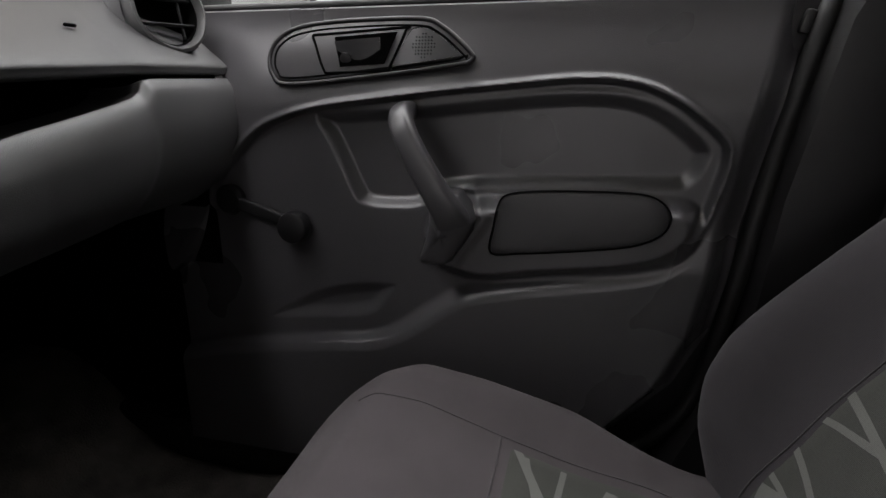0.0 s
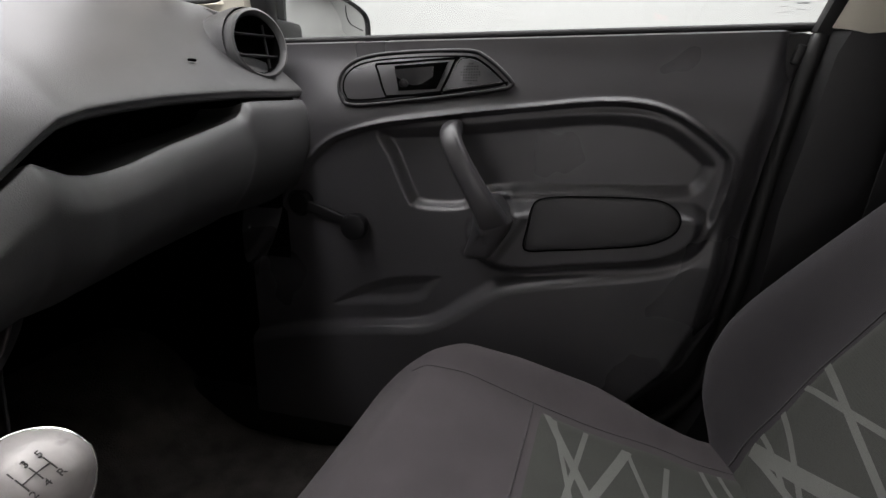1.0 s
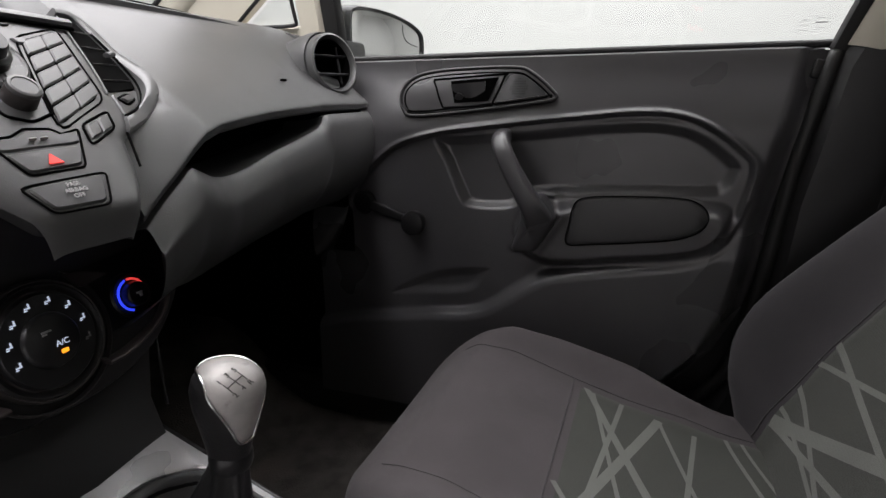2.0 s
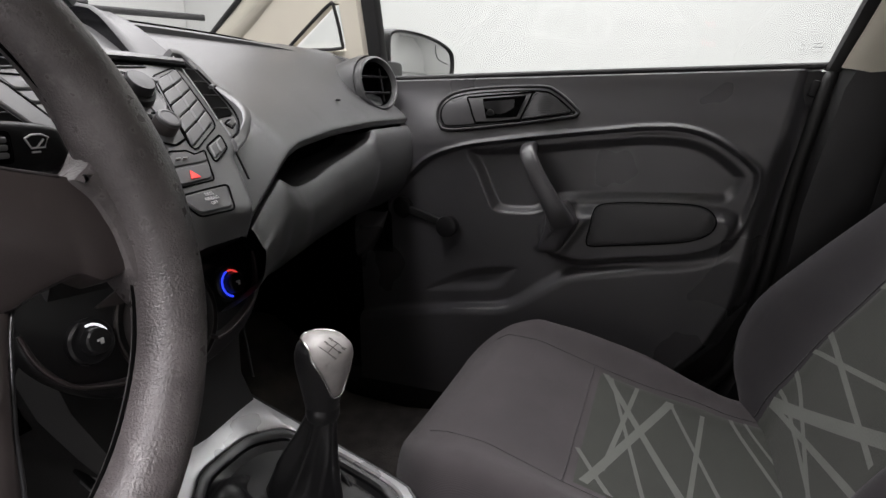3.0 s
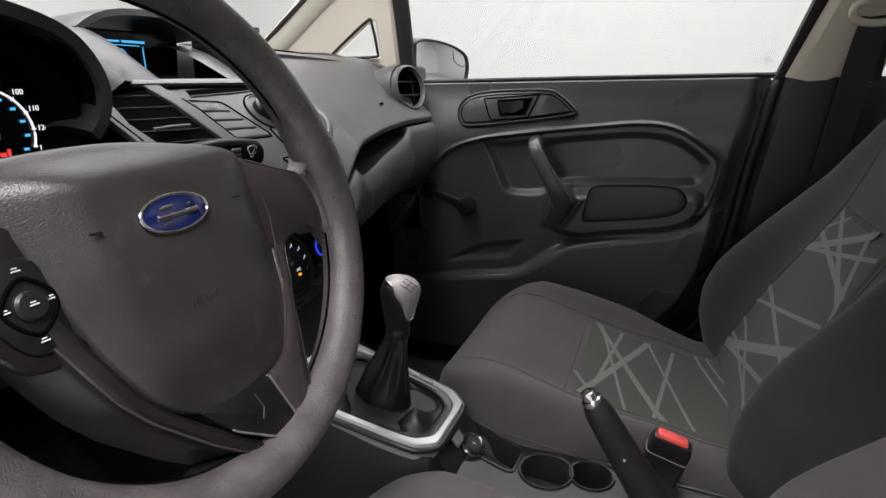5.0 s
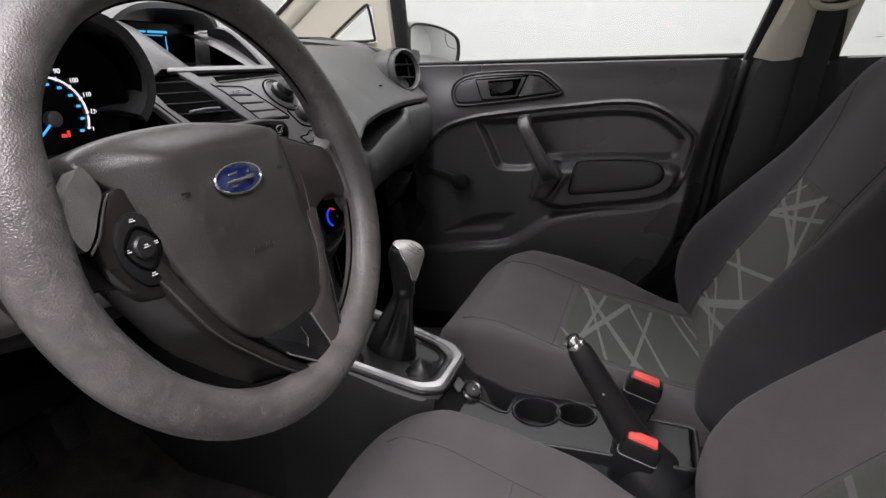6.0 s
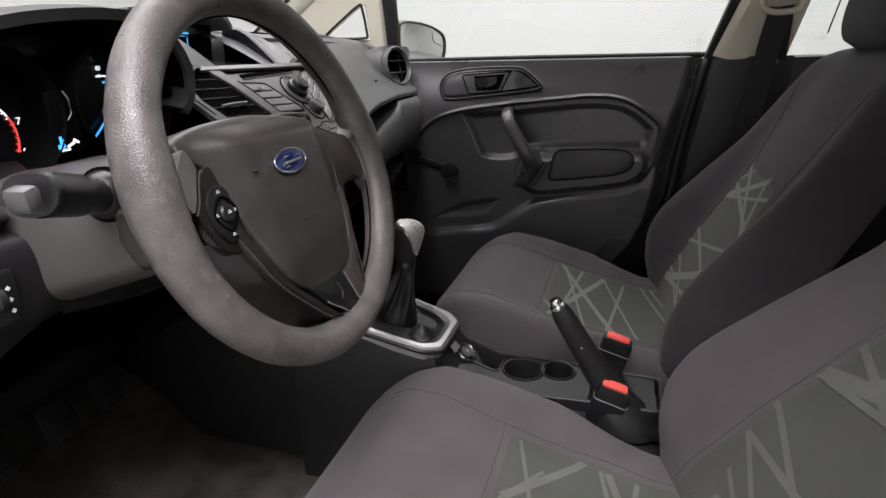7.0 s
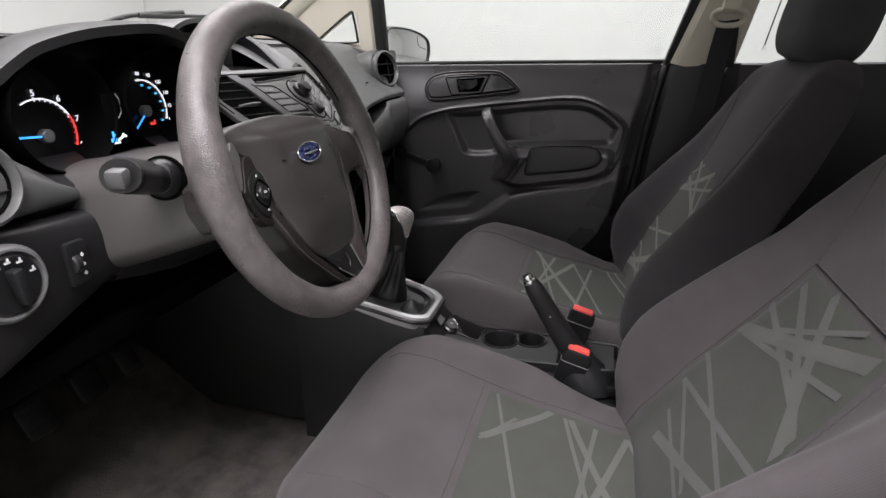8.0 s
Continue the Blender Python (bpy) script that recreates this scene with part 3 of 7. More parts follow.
part("lever_recess", plate(hole - hole.mean(0), (hole[:, 0].mean(), 0.7105, hole[:, 1].mean()), (1, 0, 0), (0, 0.287, 0.958), 0.0022, 0.0008), HOLLOW, bez)
part("door_lever", sheet(lambda u, v: (-0.312 + 0.062 * u + 0.006 * (1 - v) * (1 - u), 0.7085 - 0.004 * math.sin(u * 3.1), 0.656 + 0.030 * v + 0.004 * u * v), np.linspace(0, 1, 8), np.linspace(0, 1, 6), 0.003), SMOOTH, bez, "black inner door lever")
part("lever_pivot", lathe([(0.0075, 0), (0.0075, 0.003), (0.006, 0.004), (0.0, 0.0042)], (-0.296, 0.7065, 0.665), (0, -1, -0.25), 16), BLACK, bez)
GRILLE = curve([(-0.232, 0.655), (-0.215, 0.692), (-0.207, 0.7), (-0.19, 0.700), (-0.17, 0.689), (-0.148, 0.669), (-0.145, 0.664), (-0.16, 0.661), (-0.222, 0.6535)], 4, True)
grille = part("tweeter_cover", door_plate(GRILLE, 0.7125, 0.004, 0.0015), BLACK, bez, "black perforated tweeter cover")
part("cover_gap", sweep(on_door(GRILLE, 0.7105), 0.0012, up=(0, 1, 0), closed=True), HOLLOW, bez)
holes = [lathe([(0.0009, 0), (0.0009, 0.0012), (0, 0.0012)], (-0.192 + dx, 0.7075 + 0.3 * dz, 0.679 + dz), (0, -1, 0.3), 6) for dx in np.arange(-0.018, 0.019, 0.004) for dz in np.arange(-0.014, 0.015, 0.004) if dx * dx + dz * dz < 0.00022]
tagged(part("perforation", join(*holes), HOLLOW, grille), kind="stuff")

# armrest pad
PADL = curve([(-0.097, 0.426), (-0.094, 0.46), (-0.088, 0.49), (-0.076, 0.502), (-0.045, 0.507), (-0.004, 0.509), (0.050, 0.510), (0.085, 0.508), (0.105, 0.498), (0.113, 0.482), (0.106, 0.464), (0.085, 0.451), (0.055, 0.443), (-0.015, 0.433), (-0.06, 0.428)], 4, True)
m_ = PADL.mean(0)
pad_ = part("armrest_pad", plate(PADL - m_, (m_[0], 0.690, m_[1]), (1, 0, 0), (0, 0.03, 0.999), 0.0115, 0.003, 0.0015), HOODSKIN, door, "soft black armrest pad")
part("pad_piping", sweep(np.array([(x, 0.6800, z) for x, z in shrink(PADL, -0.0012)]), 0.0012, up=(0, 1, 0), closed=True), HOLLOW, pad_)

# pull handle: a slanted grip that ends in an angular foot
grip = curve([(-0.214, 0.705, 0.601), (-0.213, 0.676, 0.597), (-0.205, 0.657, 0.582), (-0.189, 0.648, 0.553), (-0.168, 0.646, 0.518), (-0.150, 0.650, 0.486), (-0.143, 0.660, 0.468)], 4)
wid = np.interp(np.linspace(0, 1, len(grip)), [0, 0.12, 0.4, 0.7, 0.88, 1], [0.0150, 0.0165, 0.0175, 0.0195, 0.024, 0.026])
handle = part("pull_handle", sweep(grip, [round_rect(w * 1.7, 0.024, 0.0075, 3) for w in wid], up=(0, 1, 0)), DOOR, door, "slanted black pull handle")
FOOT = rounded([(-0.176, 0.500), (-0.140, 0.506), (-0.116, 0.470), (-0.121, 0.456), (-0.148, 0.412), (-0.156, 0.407), (-0.188, 0.405), (-0.192, 0.412), (-0.179, 0.449), (-0.175, 0.470)], 0.2, 3)
fm = FOOT.mean(0)
part("handle_foot", loft([[(fm[0] + (x - fm[0]) * k, y + 0.10 * (fm[1] - z), fm[1] + (z - fm[1]) * k) for x, z in FOOT] for k, y in ((1.02, 0.700), (1.0, 0.672), (0.95, 0.665), (0.80, 0.660), (0.55, 0.6565), (0.25, 0.655), (0.03, 0.6548))]), DOOR, handle)
part("foot_seam", sweep([(x, 0.6755 + 0.10 * (fm[1] - z), z) for x, z in FOOT[12:36]], 0.0014, up=(0, 1, 0)), HOLLOW, handle)

# window crank
crank = part("window_crank", sweep(curve([(-0.486, 0.703, 0.469), (-0.45, 0.703, 0.459), (-0.41, 0.702, 0.447), (-0.383, 0.702, 0.438)], 4), [round_rect(0.022 - 0.0005 * i, 0.009, 0.004, 3) for i in range(13)], up=(0, 1, 0)), STALK, door, "black window crank arm")
part("crank_knob", lathe([(0.0, -0.012), (0.018, -0.012), (0.0225, -0.004), (0.0235, 0.008), (0.0215, 0.014), (0.016, 0.0165), (0.0, 0.017)], (-0.383, 0.698, 0.438), (0, -1, 0.02), 30), STALK, crank, "round black crank knob")
part("crank_hub", lathe([(0.0, -0.02), (0.022, -0.02), (0.023, 0.0), (0.018, 0.005), (0, 0.006)], (-0.49, 0.703, 0.470), (0, -1, 0), 24), STALK, crank)


# outside mirror on the door
MG, MA, MZ = V(-0.532, 0.925, 0.788), V(0.35, 0.937, 0), V(0, 0, 1)
MN = np.cross(MA, MZ)
MO = curve([(-0.100, -0.050), (0.0, -0.055), (0.080, -0.052), (0.097, -0.035), (0.101, -0.005), (0.092, 0.018), (0.055, 0.036), (0.0, 0.048), (-0.06, 0.052), (-0.092, 0.048), (-0.102, 0.03), (-0.104, -0.03)], 4, True)


def at_mirror(q, h):
    return [MG + MA * a_ + MZ * b_ + MN * h for a_, b_ in q]


mc = MO.mean(0)
mir = part("door_mirror", loft([at_mirror(mc + (MO - mc) * k + (d, 0), h) for k, h, d in ((1.0, -0.004, 0), (1.02, 0.004, 0), (1.07, 0.006, 0), (1.12, 0.0, -0.003), (1.15, -0.03, -0.008), (1.08, -0.07, -0.012), (0.85, -0.105, -0.02), (0.5, -0.125, -0.02), (0.1, -0.13, -0.02))]), SMOOTH, door, "black outside mirror housing")
part("mirror_glass", loft([at_mirror(mc + (MO - mc) * k, h) for k, h in ((0.985, -0.006), (0.985, 0.0005), (0.96, 0.0012))]), MIRROR, mir, "silvered mirror glass")
part("spot_mirror_line", sweep(curve(at_mirror([(0.045, 0.030), (0.046, 0.012), (0.058, -0.004), (0.09, -0.013)], 0.0016), 5), 0.0008, up=(1, 0, 0)), RUBBER, mir)
part("mirror_foot", rbox((-0.585, 0.80, 0.755), (0.07, 0.12, 0.04), 0.012), SMOOTH, mir)

# ---- front seats, built round (0, 0, 0): x to the rear, y across, z up from the cushion's reference ----
def superz(y, w, h, n=4.2, m=2.2):
    q = np.clip(1 - np.abs(y / w) ** n, 0, 1)
    return h * q ** (1 / m)


CREST = ([-0.337, -0.333, -0.322, -0.293, -0.248, -0.175, -0.09, 0.035, 0.11, 0.15, 0.30], [0.185, 0.212, 0.236, 0.264, 0.285, 0.299, 0.286, 0.252, 0.226, 0.210, 0.19])
CORE = ([-0.337, -0.333, -0.322, -0.288, -0.235, -0.15, -0.06, 0.05, 0.15, 0.30], [0.185, 0.212, 0.235, 0.263, 0.283, 0.277, 0.245, 0.216, 0.195, 0.185])


def cushion_size(x):
    """Half width, middle and bottom of the cushion at x."""
    k = np.clip((-0.08 - x) / 0.262, 0, 1)
    half = (0.264 - 0.030 * float(smooth((x - 0.0) / 0.12))) * max(0.02, 1 - k ** 4.2) ** (1 / 2.3)
    mid = 0.13 + 0.055 * float(smooth((-0.20 - x) / 0.12))
    low = mid - (mid - 0.045) * math.sqrt(1 - (1 - np.clip((x + 0.337) / 0.13, 0, 1)) ** 2)
    return half, mid, low


def soft(x, tab):
    """A table read smoothly."""
    return sum(np.interp(x + d, *tab) for d in (-0.012, -0.006, 0, 0.006, 0.012)) / 5


def cushion_top(x, y):
    w, mid, low = cushion_size(x)
    a = abs(y)
    crest, core = soft(x, CREST), soft(x, CORE)
    c = min(0.224, w * 0.85)
    z = core + (crest - core) * math.exp(-((a - c) / 0.048) ** 2 if a < c else 0)
    e = np.clip((a - c * 0.93) / (w - c * 0.93), 0, 1)
    return mid + (z - mid) * math.sqrt(max(0, 1 - e ** 2.6))


def cushion_body():
    xs = np.concatenate([-0.336 + 0.10 * (1 - np.cos(np.linspace(0.05, math.pi / 2, 20))), np.linspace(-0.226, 0.29, 32)])
    rings = []
    for x in xs:
        w, mid, low = cushion_size(x)
        t = np.linspace(0, np.pi, 51)
        ys = w * np.sign(np.cos(t)) * np.abs(np.cos(t)) ** 0.7
        ring = [(x, y, max(cushion_top(x, y), mid)) for y in ys]
        ring += [(x, y, mid - superz(y, w, mid - low)) for y in -ys[1:-1]]
        rings.append(ring)
    return loft(rings)


def recline(degrees):
    """The backrest's own directions: up along it, and out of its front."""
    a = radians(degrees)
    return V(math.sin(a), 0, math.cos(a)), V(-math.cos(a), 0, math.sin(a))


BT, BN = recline(26)
INSERT_TOP = 0.318
NEAR = 0.62            # the inner bolster is worn lower
BO = V(0.215, 0, 0.235)


def back_half(t):
    return np.interp(t, [-0.10, -0.03, 0.06, 0.30, 0.40, 0.47, 0.52, 0.555, 0.58, 0.595], [0.212, 0.254, 0.268, 0.268, 0.263, 0.25, 0.234, 0.207, 0.167, 0.11])


BOLSTER = ([-0.10, -0.05, 0.0, 0.05, 0.10, 0.15, 0.20, 0.25, 0.35, 0.43, 0.53, 0.60], [0.010, 0.030, 0.066, 0.085, 0.087, 0.079, 0.067, 0.054, 0.026, 0.016, 0.010, 0.0])
BCORE = ([-0.1, 0.0, 0.12, 0.3, 0.45, 0.54, 0.575, 0.60], [-0.015, 0.0, 0.008, 0.002, 0.0, -0.004, -0.022, -0.06])


def back_front(t, y):
    """How far the front of the backrest stands proud at height t and y across."""
    w = back_half(t)
    a = abs(y)
    c = min(0.226, w * 0.84)
    wide = 0.047 if a < c else 0.09
    f = soft(t, BCORE) + soft(t, BOLSTER) * (NEAR if y < 0 else 1.0) * math.exp(-((a - c) / wide) ** 2)
    e = np.clip((a - c) / (w - c), 0, 1)
    k = 1 - math.sqrt(max(0, 1 - e ** 2.2))
    return f * (1 - k) - 0.075 * k


def back_point(t, y, lift=0.0):
    return BO + BT * t + V(0, y, 0) + BN * (back_front(t, y) + lift)


def back_body():
    ts = np.concatenate([np.linspace(-0.10, 0.44, 40), np.linspace(0.452, 0.595, 18)])
    rings = []
    for t in ts:
        w = back_half(t)
        k = np.linspace(0, np.pi, 57)
        ys = w * np.sign(np.cos(k)) * np.abs(np.cos(k)) ** 0.75
        ring = [back_point(t, y) for y in ys]
        deep = np.interp(t, [-0.1, 0.0, 0.4, 0.53, 0.58], [0.09, 0.125, 0.105, 0.085, 0.07])
        ring += [BO + BT * t + V(0, y, 0) - BN * (0.075 + (deep - 0.075) * math.sqrt(max(0, 1 - (y / w) ** 2))) for y in -ys[1:-1]]
        rings.append(ring)
    return loft(rings)


def insert_half(t):
    return np.interp(t, [-0.05, 0.0, 0.15, 0.30], [0.165, 0.162, 0.150, 0.128])


def patch(fn, us, vs, lift, sink=0.0045):
    """A cloth panel laid on a seat surface, its border pulled down into the seam."""
    us, vs = np.asarray(us), np.asarray(vs)

    def at(i, j):
        e = min(i, len(us) - 1 - i, j, len(vs) - 1 - j)
        return fn(us[i], vs[j], lift if e >= 2 else (lift * 0.55 if e == 1 else -sink))
    g = [[at(i, j) for j in range(len(vs))] for i in range(len(us))]
    return loft(np.array(g), wrap=False)


def cushion_insert(u, v, lift):
    x = -0.058 + 0.34 * u
    return (x, v * np.interp(u, [0, 1], [0.158, 0.150]), cushion_top(x, v * 0.155) + lift)


def back_insert(u, v, lift):
    t = -0.06 + (INSERT_TOP + 0.06) * u
    return back_point(t, v * insert_half(t), lift)


def stripe(fn, a, b, wa, wb, lift=0.0026, n=16):
    """A printed line from a to b in the panel's own (u, v), wa to wb wide in metres."""
    a, b = V(*a), V(*b)
    d = b - a
    side = V(-d[1] * 0.16, d[0] * 0.36)
    side = side / math.hypot(side[0] * 0.36, side[1] * 0.16)
    rows = []
    d = d * 0.97
    for s in np.linspace(0, 1, n):
        q = a + d * s
        h = 0.5 * (wa + (wb - wa) * s)
        rows.append([*(fn(u_, min(max(v_, -0.93), 0.93), lift) for u_, v_ in (q + side * h, q, q - side * h))])
    return loft(np.array(rows), wrap=False)


def ring_seam(points, r=0.0018):
    return sweep(points, r)


def set_back(p):
    """The passenger cushion's nose stands upright and further back."""
    p = np.array(p, float)
    p[..., 0] += NOSE * np.vectorize(smooth)((-0.12 - p[..., 0]) / 0.2)
    return p


def build_seat(name, at, label, cushion_lines, back_lines, back_cloth, line_cloth):
    s = thing(name, (0, 0, 0), label, "car seat", group="front seats")
    cb = cushion_body()
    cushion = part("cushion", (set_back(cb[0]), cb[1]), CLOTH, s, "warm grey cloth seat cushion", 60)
    part("cushion_insert", patch(cushion_insert, np.linspace(0, 1, 24), np.linspace(-1, 1, 28), 0.0022), INSERT, cushion, "olive grey woven insert", 60)
    for k in (-1, 1):
        part("bolster_seam", ring_seam(set_back([(x, k * np.interp(x, [-0.305, -0.24, -0.058, 0.27], [0.138, 0.160, 0.160, 0.152]), cushion_top(x, k * np.interp(x, [-0.305, -0.24, -0.058, 0.27], [0.138, 0.160, 0.160, 0.152])) + 0.0003) for x in np.linspace(-0.262, 0.27, 44)]), 0.0009), SEAM, cushion)
        part("side_piping", ring_seam(set_back([(x, k * (cushion_size(x)[0] * 0.975), cushion_top(x, cushion_size(x)[0] * 0.975) + 0.001) for x in np.linspace(-0.31, 0.27, 44)]), 0.0011), SEAM, cushion)
    part("front_seam", ring_seam([(-0.058, y, cushion_top(-0.058, y) + 0.0006) for y in np.linspace(-0.158, 0.158, 24)], 0.0010), SEAM, cushion)
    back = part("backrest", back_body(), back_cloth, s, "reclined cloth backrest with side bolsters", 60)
    part("back_insert", patch(back_insert, np.linspace(0, 1, 26), np.linspace(-1, 1, 26), 0.003), INSERT, back, "olive grey woven insert", 60)
    for k in (-1, 1):
        part("back_seam", ring_seam([back_point(t, k * np.interp(t, [-0.06, INSERT_TOP, 0.44, 0.50], [0.166, 0.130, 0.165, 0.19]), 0.0004) for t in np.linspace(-0.06, 0.50, 40)], 0.0010), SEAM, back)
    part("top_seam", ring_seam([back_point(INSERT_TOP, y, 0.0012) for y in np.linspace(-0.128, 0.128, 22)], 0.0010), SEAM, back)
    for i, (a, b, wa, wb) in enumerate(cushion_lines):
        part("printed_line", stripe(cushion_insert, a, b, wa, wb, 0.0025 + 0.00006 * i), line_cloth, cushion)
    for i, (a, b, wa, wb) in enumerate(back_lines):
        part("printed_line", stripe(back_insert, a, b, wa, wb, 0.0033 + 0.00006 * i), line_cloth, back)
    # head restraint on two posts
    ht, hn_ = V(0.20, 0, 0.98), V(-0.98, 0, 0.20)
    hc = BO + BT * 0.575 - BN * 0.034 + ht * 0.105
    rings = []
    for f in np.linspace(-1, 1, 21):
        g = math.sqrt(max(0.0, 1 - abs(f) ** 3.4))
        k = np.linspace(0, 2 * np.pi, 40, endpoint=False)
        rings.append([hc + ht * (0.104 * f) + V(0, 1, 0) * (0.130 - 0.010 * f) * (0.62 + 0.38 * g) * np.sign(math.cos(q)) * abs(math.cos(q)) ** 0.55
                      + hn_ * (0.066 * (0.45 + 0.55 * g)) * np.sign(math.sin(q)) * abs(math.sin(q)) ** 0.7 for q in k])
    head = part("head_restraint", loft(rings), DARKCLOTH, s, "charcoal cloth head restraint", 60)
    part("restraint_seam", ring_seam([hc + ht * 0.104 * f + V(0, 0.113 + 0.004 * (1 - f * f), 0) + hn_ * 0.0655 for f in np.linspace(-0.8, 0.8, 14)], 0.0014), BLACK, head)
    for k in (-1, 1):
        part("restraint_post", sweep([BO + BT * 0.54 - BN * 0.035 + V(0, k * 0.055, 0), BO + BT * 0.64 - BN * 0.03 + V(0, k * 0.055, 0)], 0.006), CHROME, head)
        part("post_guide", lathe([(0.013, 0), (0.013, 0.008), (0.009, 0.011)], BO + BT * 0.567 - BN * 0.035 + V(0, k * 0.055, 0), BT, 16), SMOOTH, head)
    base = part("seat_base", rbox((-0.02, 0, 0.045), (0.46, 0.40, 0.09), 0.02), SMOOTH, s)
    for k in (-1, 1):
        part("seat_rail", rbox((0.0, k * 0.17, 0.012), (0.60, 0.035, 0.024), 0.004), GUNMETAL, base)
        part("side_valance", loft([[(x, k * yy, z) for yy, z in ((0.225, 0.03), (0.252, 0.035), (0.262, 0.08), (0.262, 0.14), (0.24, 0.15), (0.225, 0.14))] for x in (-0.22, -0.1, 0.1, 0.24)]), SMOOTH, s)
    s.location = at
    return s


# lines of the printed pattern: start, end in (along, across), widths
SEAT_LINES = [((0.06, 0.95), (0.47, -0.92), 0.011, 0.013), ((0.36, 0.86), (0.06, -0.95), 0.013, 0.012), ((0.21, 0.90), (0.12, -0.70), 0.007, 0.007), ((0.09, 0.90), (0.29, -0.96), 0.006, 0.006),
              ((0.36, 0.86), (0.60, -0.90), 0.006, 0.006), ((0.50, 0.82), (0.41, -0.92), 0.007, 0.007), ((0.02, -0.50), (0.17, -0.96), 0.007, 0.008), ((0.62, 0.92), (0.77, -0.20), 0.006, 0.006), ((0.68, 0.92), (0.80, 0.10), 0.005, 0.005)]
BACK_LINES = [((0.16, 0.92), (0.50, -0.85), 0.018, 0.017), ((0.15, 0.88), (0.32, -0.90), 0.008, 0.009), ((0.22, 0.93), (0.15, -0.80), 0.007, 0.006), ((0.32, 0.95), (0.12, -0.80), 0.008, 0.008),
              ((0.52, 0.96), (0.40, -0.85), 0.009, 0.008), ((0.43, 0.96), (0.63, -0.92), 0.007, 0.007), ((0.77, 0.96), (0.99, -0.50), 0.014, 0.013), ((0.76, 0.96), (0.92, -0.92), 0.007, 0.007),
              ((0.86, 0.96), (0.74, -0.90), 0.009, 0.010), ((0.98, 0.88), (0.70, -0.92), 0.010, 0.010), ((0.98, -0.30), (0.66, -0.95), 0.014, 0.014), ((0.88, 0.96), (0.98, 0.45), 0.006, 0.006)]
DRIVER_SEAT_LINES = [((0.08, 0.88), (0.28, -0.60), 0.006, 0.006), ((0.07, 0.15), (0.36, 0.93), 0.014, 0.012), ((0.42, 0.88), (0.56, -0.30), 0.007, 0.007), ((0.45, 0.88), (0.68, -0.35), 0.012, 0.012),
                     ((0.57, 0.88), (0.50, -0.35), 0.008, 0.008), ((0.72, 0.85), (0.55, -0.30), 0.011, 0.011), ((0.72, 0.85), (0.84, 0.0), 0.006, 0.006), ((0.06, 0.10), (0.20, 0.62), 0.006, 0.006)]
DRIVER_BACK_LINES = [((0.52, 0.94), (0.41, -0.90), 0.008, 0.008), ((0.39, 0.86), (0.54, -0.94), 0.008, 0.009), ((0.39, 0.86), (0.27, -0.50), 0.008, 0.007), ((0.19, 0.52), (0.41, -0.92), 0.015, 0.013),
                     ((0.28, 0.66), (0.24, -0.55), 0.007, 0.007), ((0.68, 0.95), (0.94, -0.92), 0.018, 0.020), ((0.81, 0.95), (0.70, -0.75), 0.009, 0.010), ((0.98, 0.26), (0.60, -0.95), 0.015, 0.020),
                     ((0.93, 0.81), (0.66, -0.95), 0.011, 0.012), ((0.68, 0.80), (0.83, -0.93), 0.008, 0.008), ((0.77, 0.51), (0.98, -0.54), 0.008, 0.008)]
NOSE = 0.042
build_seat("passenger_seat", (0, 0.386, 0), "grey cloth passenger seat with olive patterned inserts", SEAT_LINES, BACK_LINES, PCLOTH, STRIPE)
BT, BN = recline(32.5)
INSERT_TOP = 0.345
NEAR = 1.0
NOSE = 0.034
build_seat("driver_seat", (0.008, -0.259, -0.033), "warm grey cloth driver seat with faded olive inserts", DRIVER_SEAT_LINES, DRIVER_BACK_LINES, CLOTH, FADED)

# ---- dashboard ----
dash = thing("dashboard", (-0.7, MID, 0.45), "charcoal moulded dashboard with grey centre stack, dusty", "dashboard")


def table(x, xs, ys):
    return float(np.interp(x, xs, ys))


def lip_x(y):
    return table(y, [0.06, 0.10, 0.16, 0.222, 0.25, 0.37, 0.54, 0.72], [-0.362, -0.370, -0.385, -0.402, -0.412, -0.440, -0.468, -0.478])


def lip_z(y):
    return table(y, [0.06, 0.104, 0.128, 0.16, 0.177, 0.19, 0.215, 0.25, 0.30, 0.38, 0.54, 0.72], [0.545, 0.571, 0.585, 0.601, 0.610, 0.617, 0.628, 0.634, 0.638, 0.643, 0.648, 0.648])


def pad_profile(y):
    lx, lz = lip_x(y), lip_z(y)
    k = lx + 0.469
    return curve([(-0.68, 0.797), (-0.635, 0.784), (-0.590 + 0.15 * k, 0.757), (-0.545 + 0.5 * k, 0.718 + 0.1 * (lz - 0.645)), (-0.505 + 0.85 * k, 0.684 + 0.5 * (lz - 0.645)), (lx - 0.004, lz + 0.012), (lx - 0.001, lz + 0.003), (lx - 0.008, lz - 0.004), (lx - 0.05, lz - 0.006), (lx - 0.12, lz - 0.004)], 5)


SC = 0.045


def stack_x(y, z):
    """The centre stack: a convex sloping face."""
    return -0.392 - (z - 0.645) - 1.6 * (y - SC) ** 2


def under_bezel(x, y, z):
    """The dash pad steps back below the stack's outlet."""
    edge = table(z, [0.644, 0.646, 0.654, 0.6575, 0.664, 0.675, 0.69, 0.712, 0.73, 0.746], [0.0, 0.126, 0.160, 0.170, 0.1845, 0.198, 0.204, 0.2035, 0.197, 0.185])
    return (min(x, stack_x(y, z) - 0.004) if y < edge else x, y, z)


ys = np.linspace(0.100, 0.716, 142)
part("passenger_pad", loft([[under_bezel(x, y, z) for x, z in pad_profile(y)] for y in ys], wrap=False), DASH, dash, "soft charcoal passenger dash pad with a small scuff", 60)
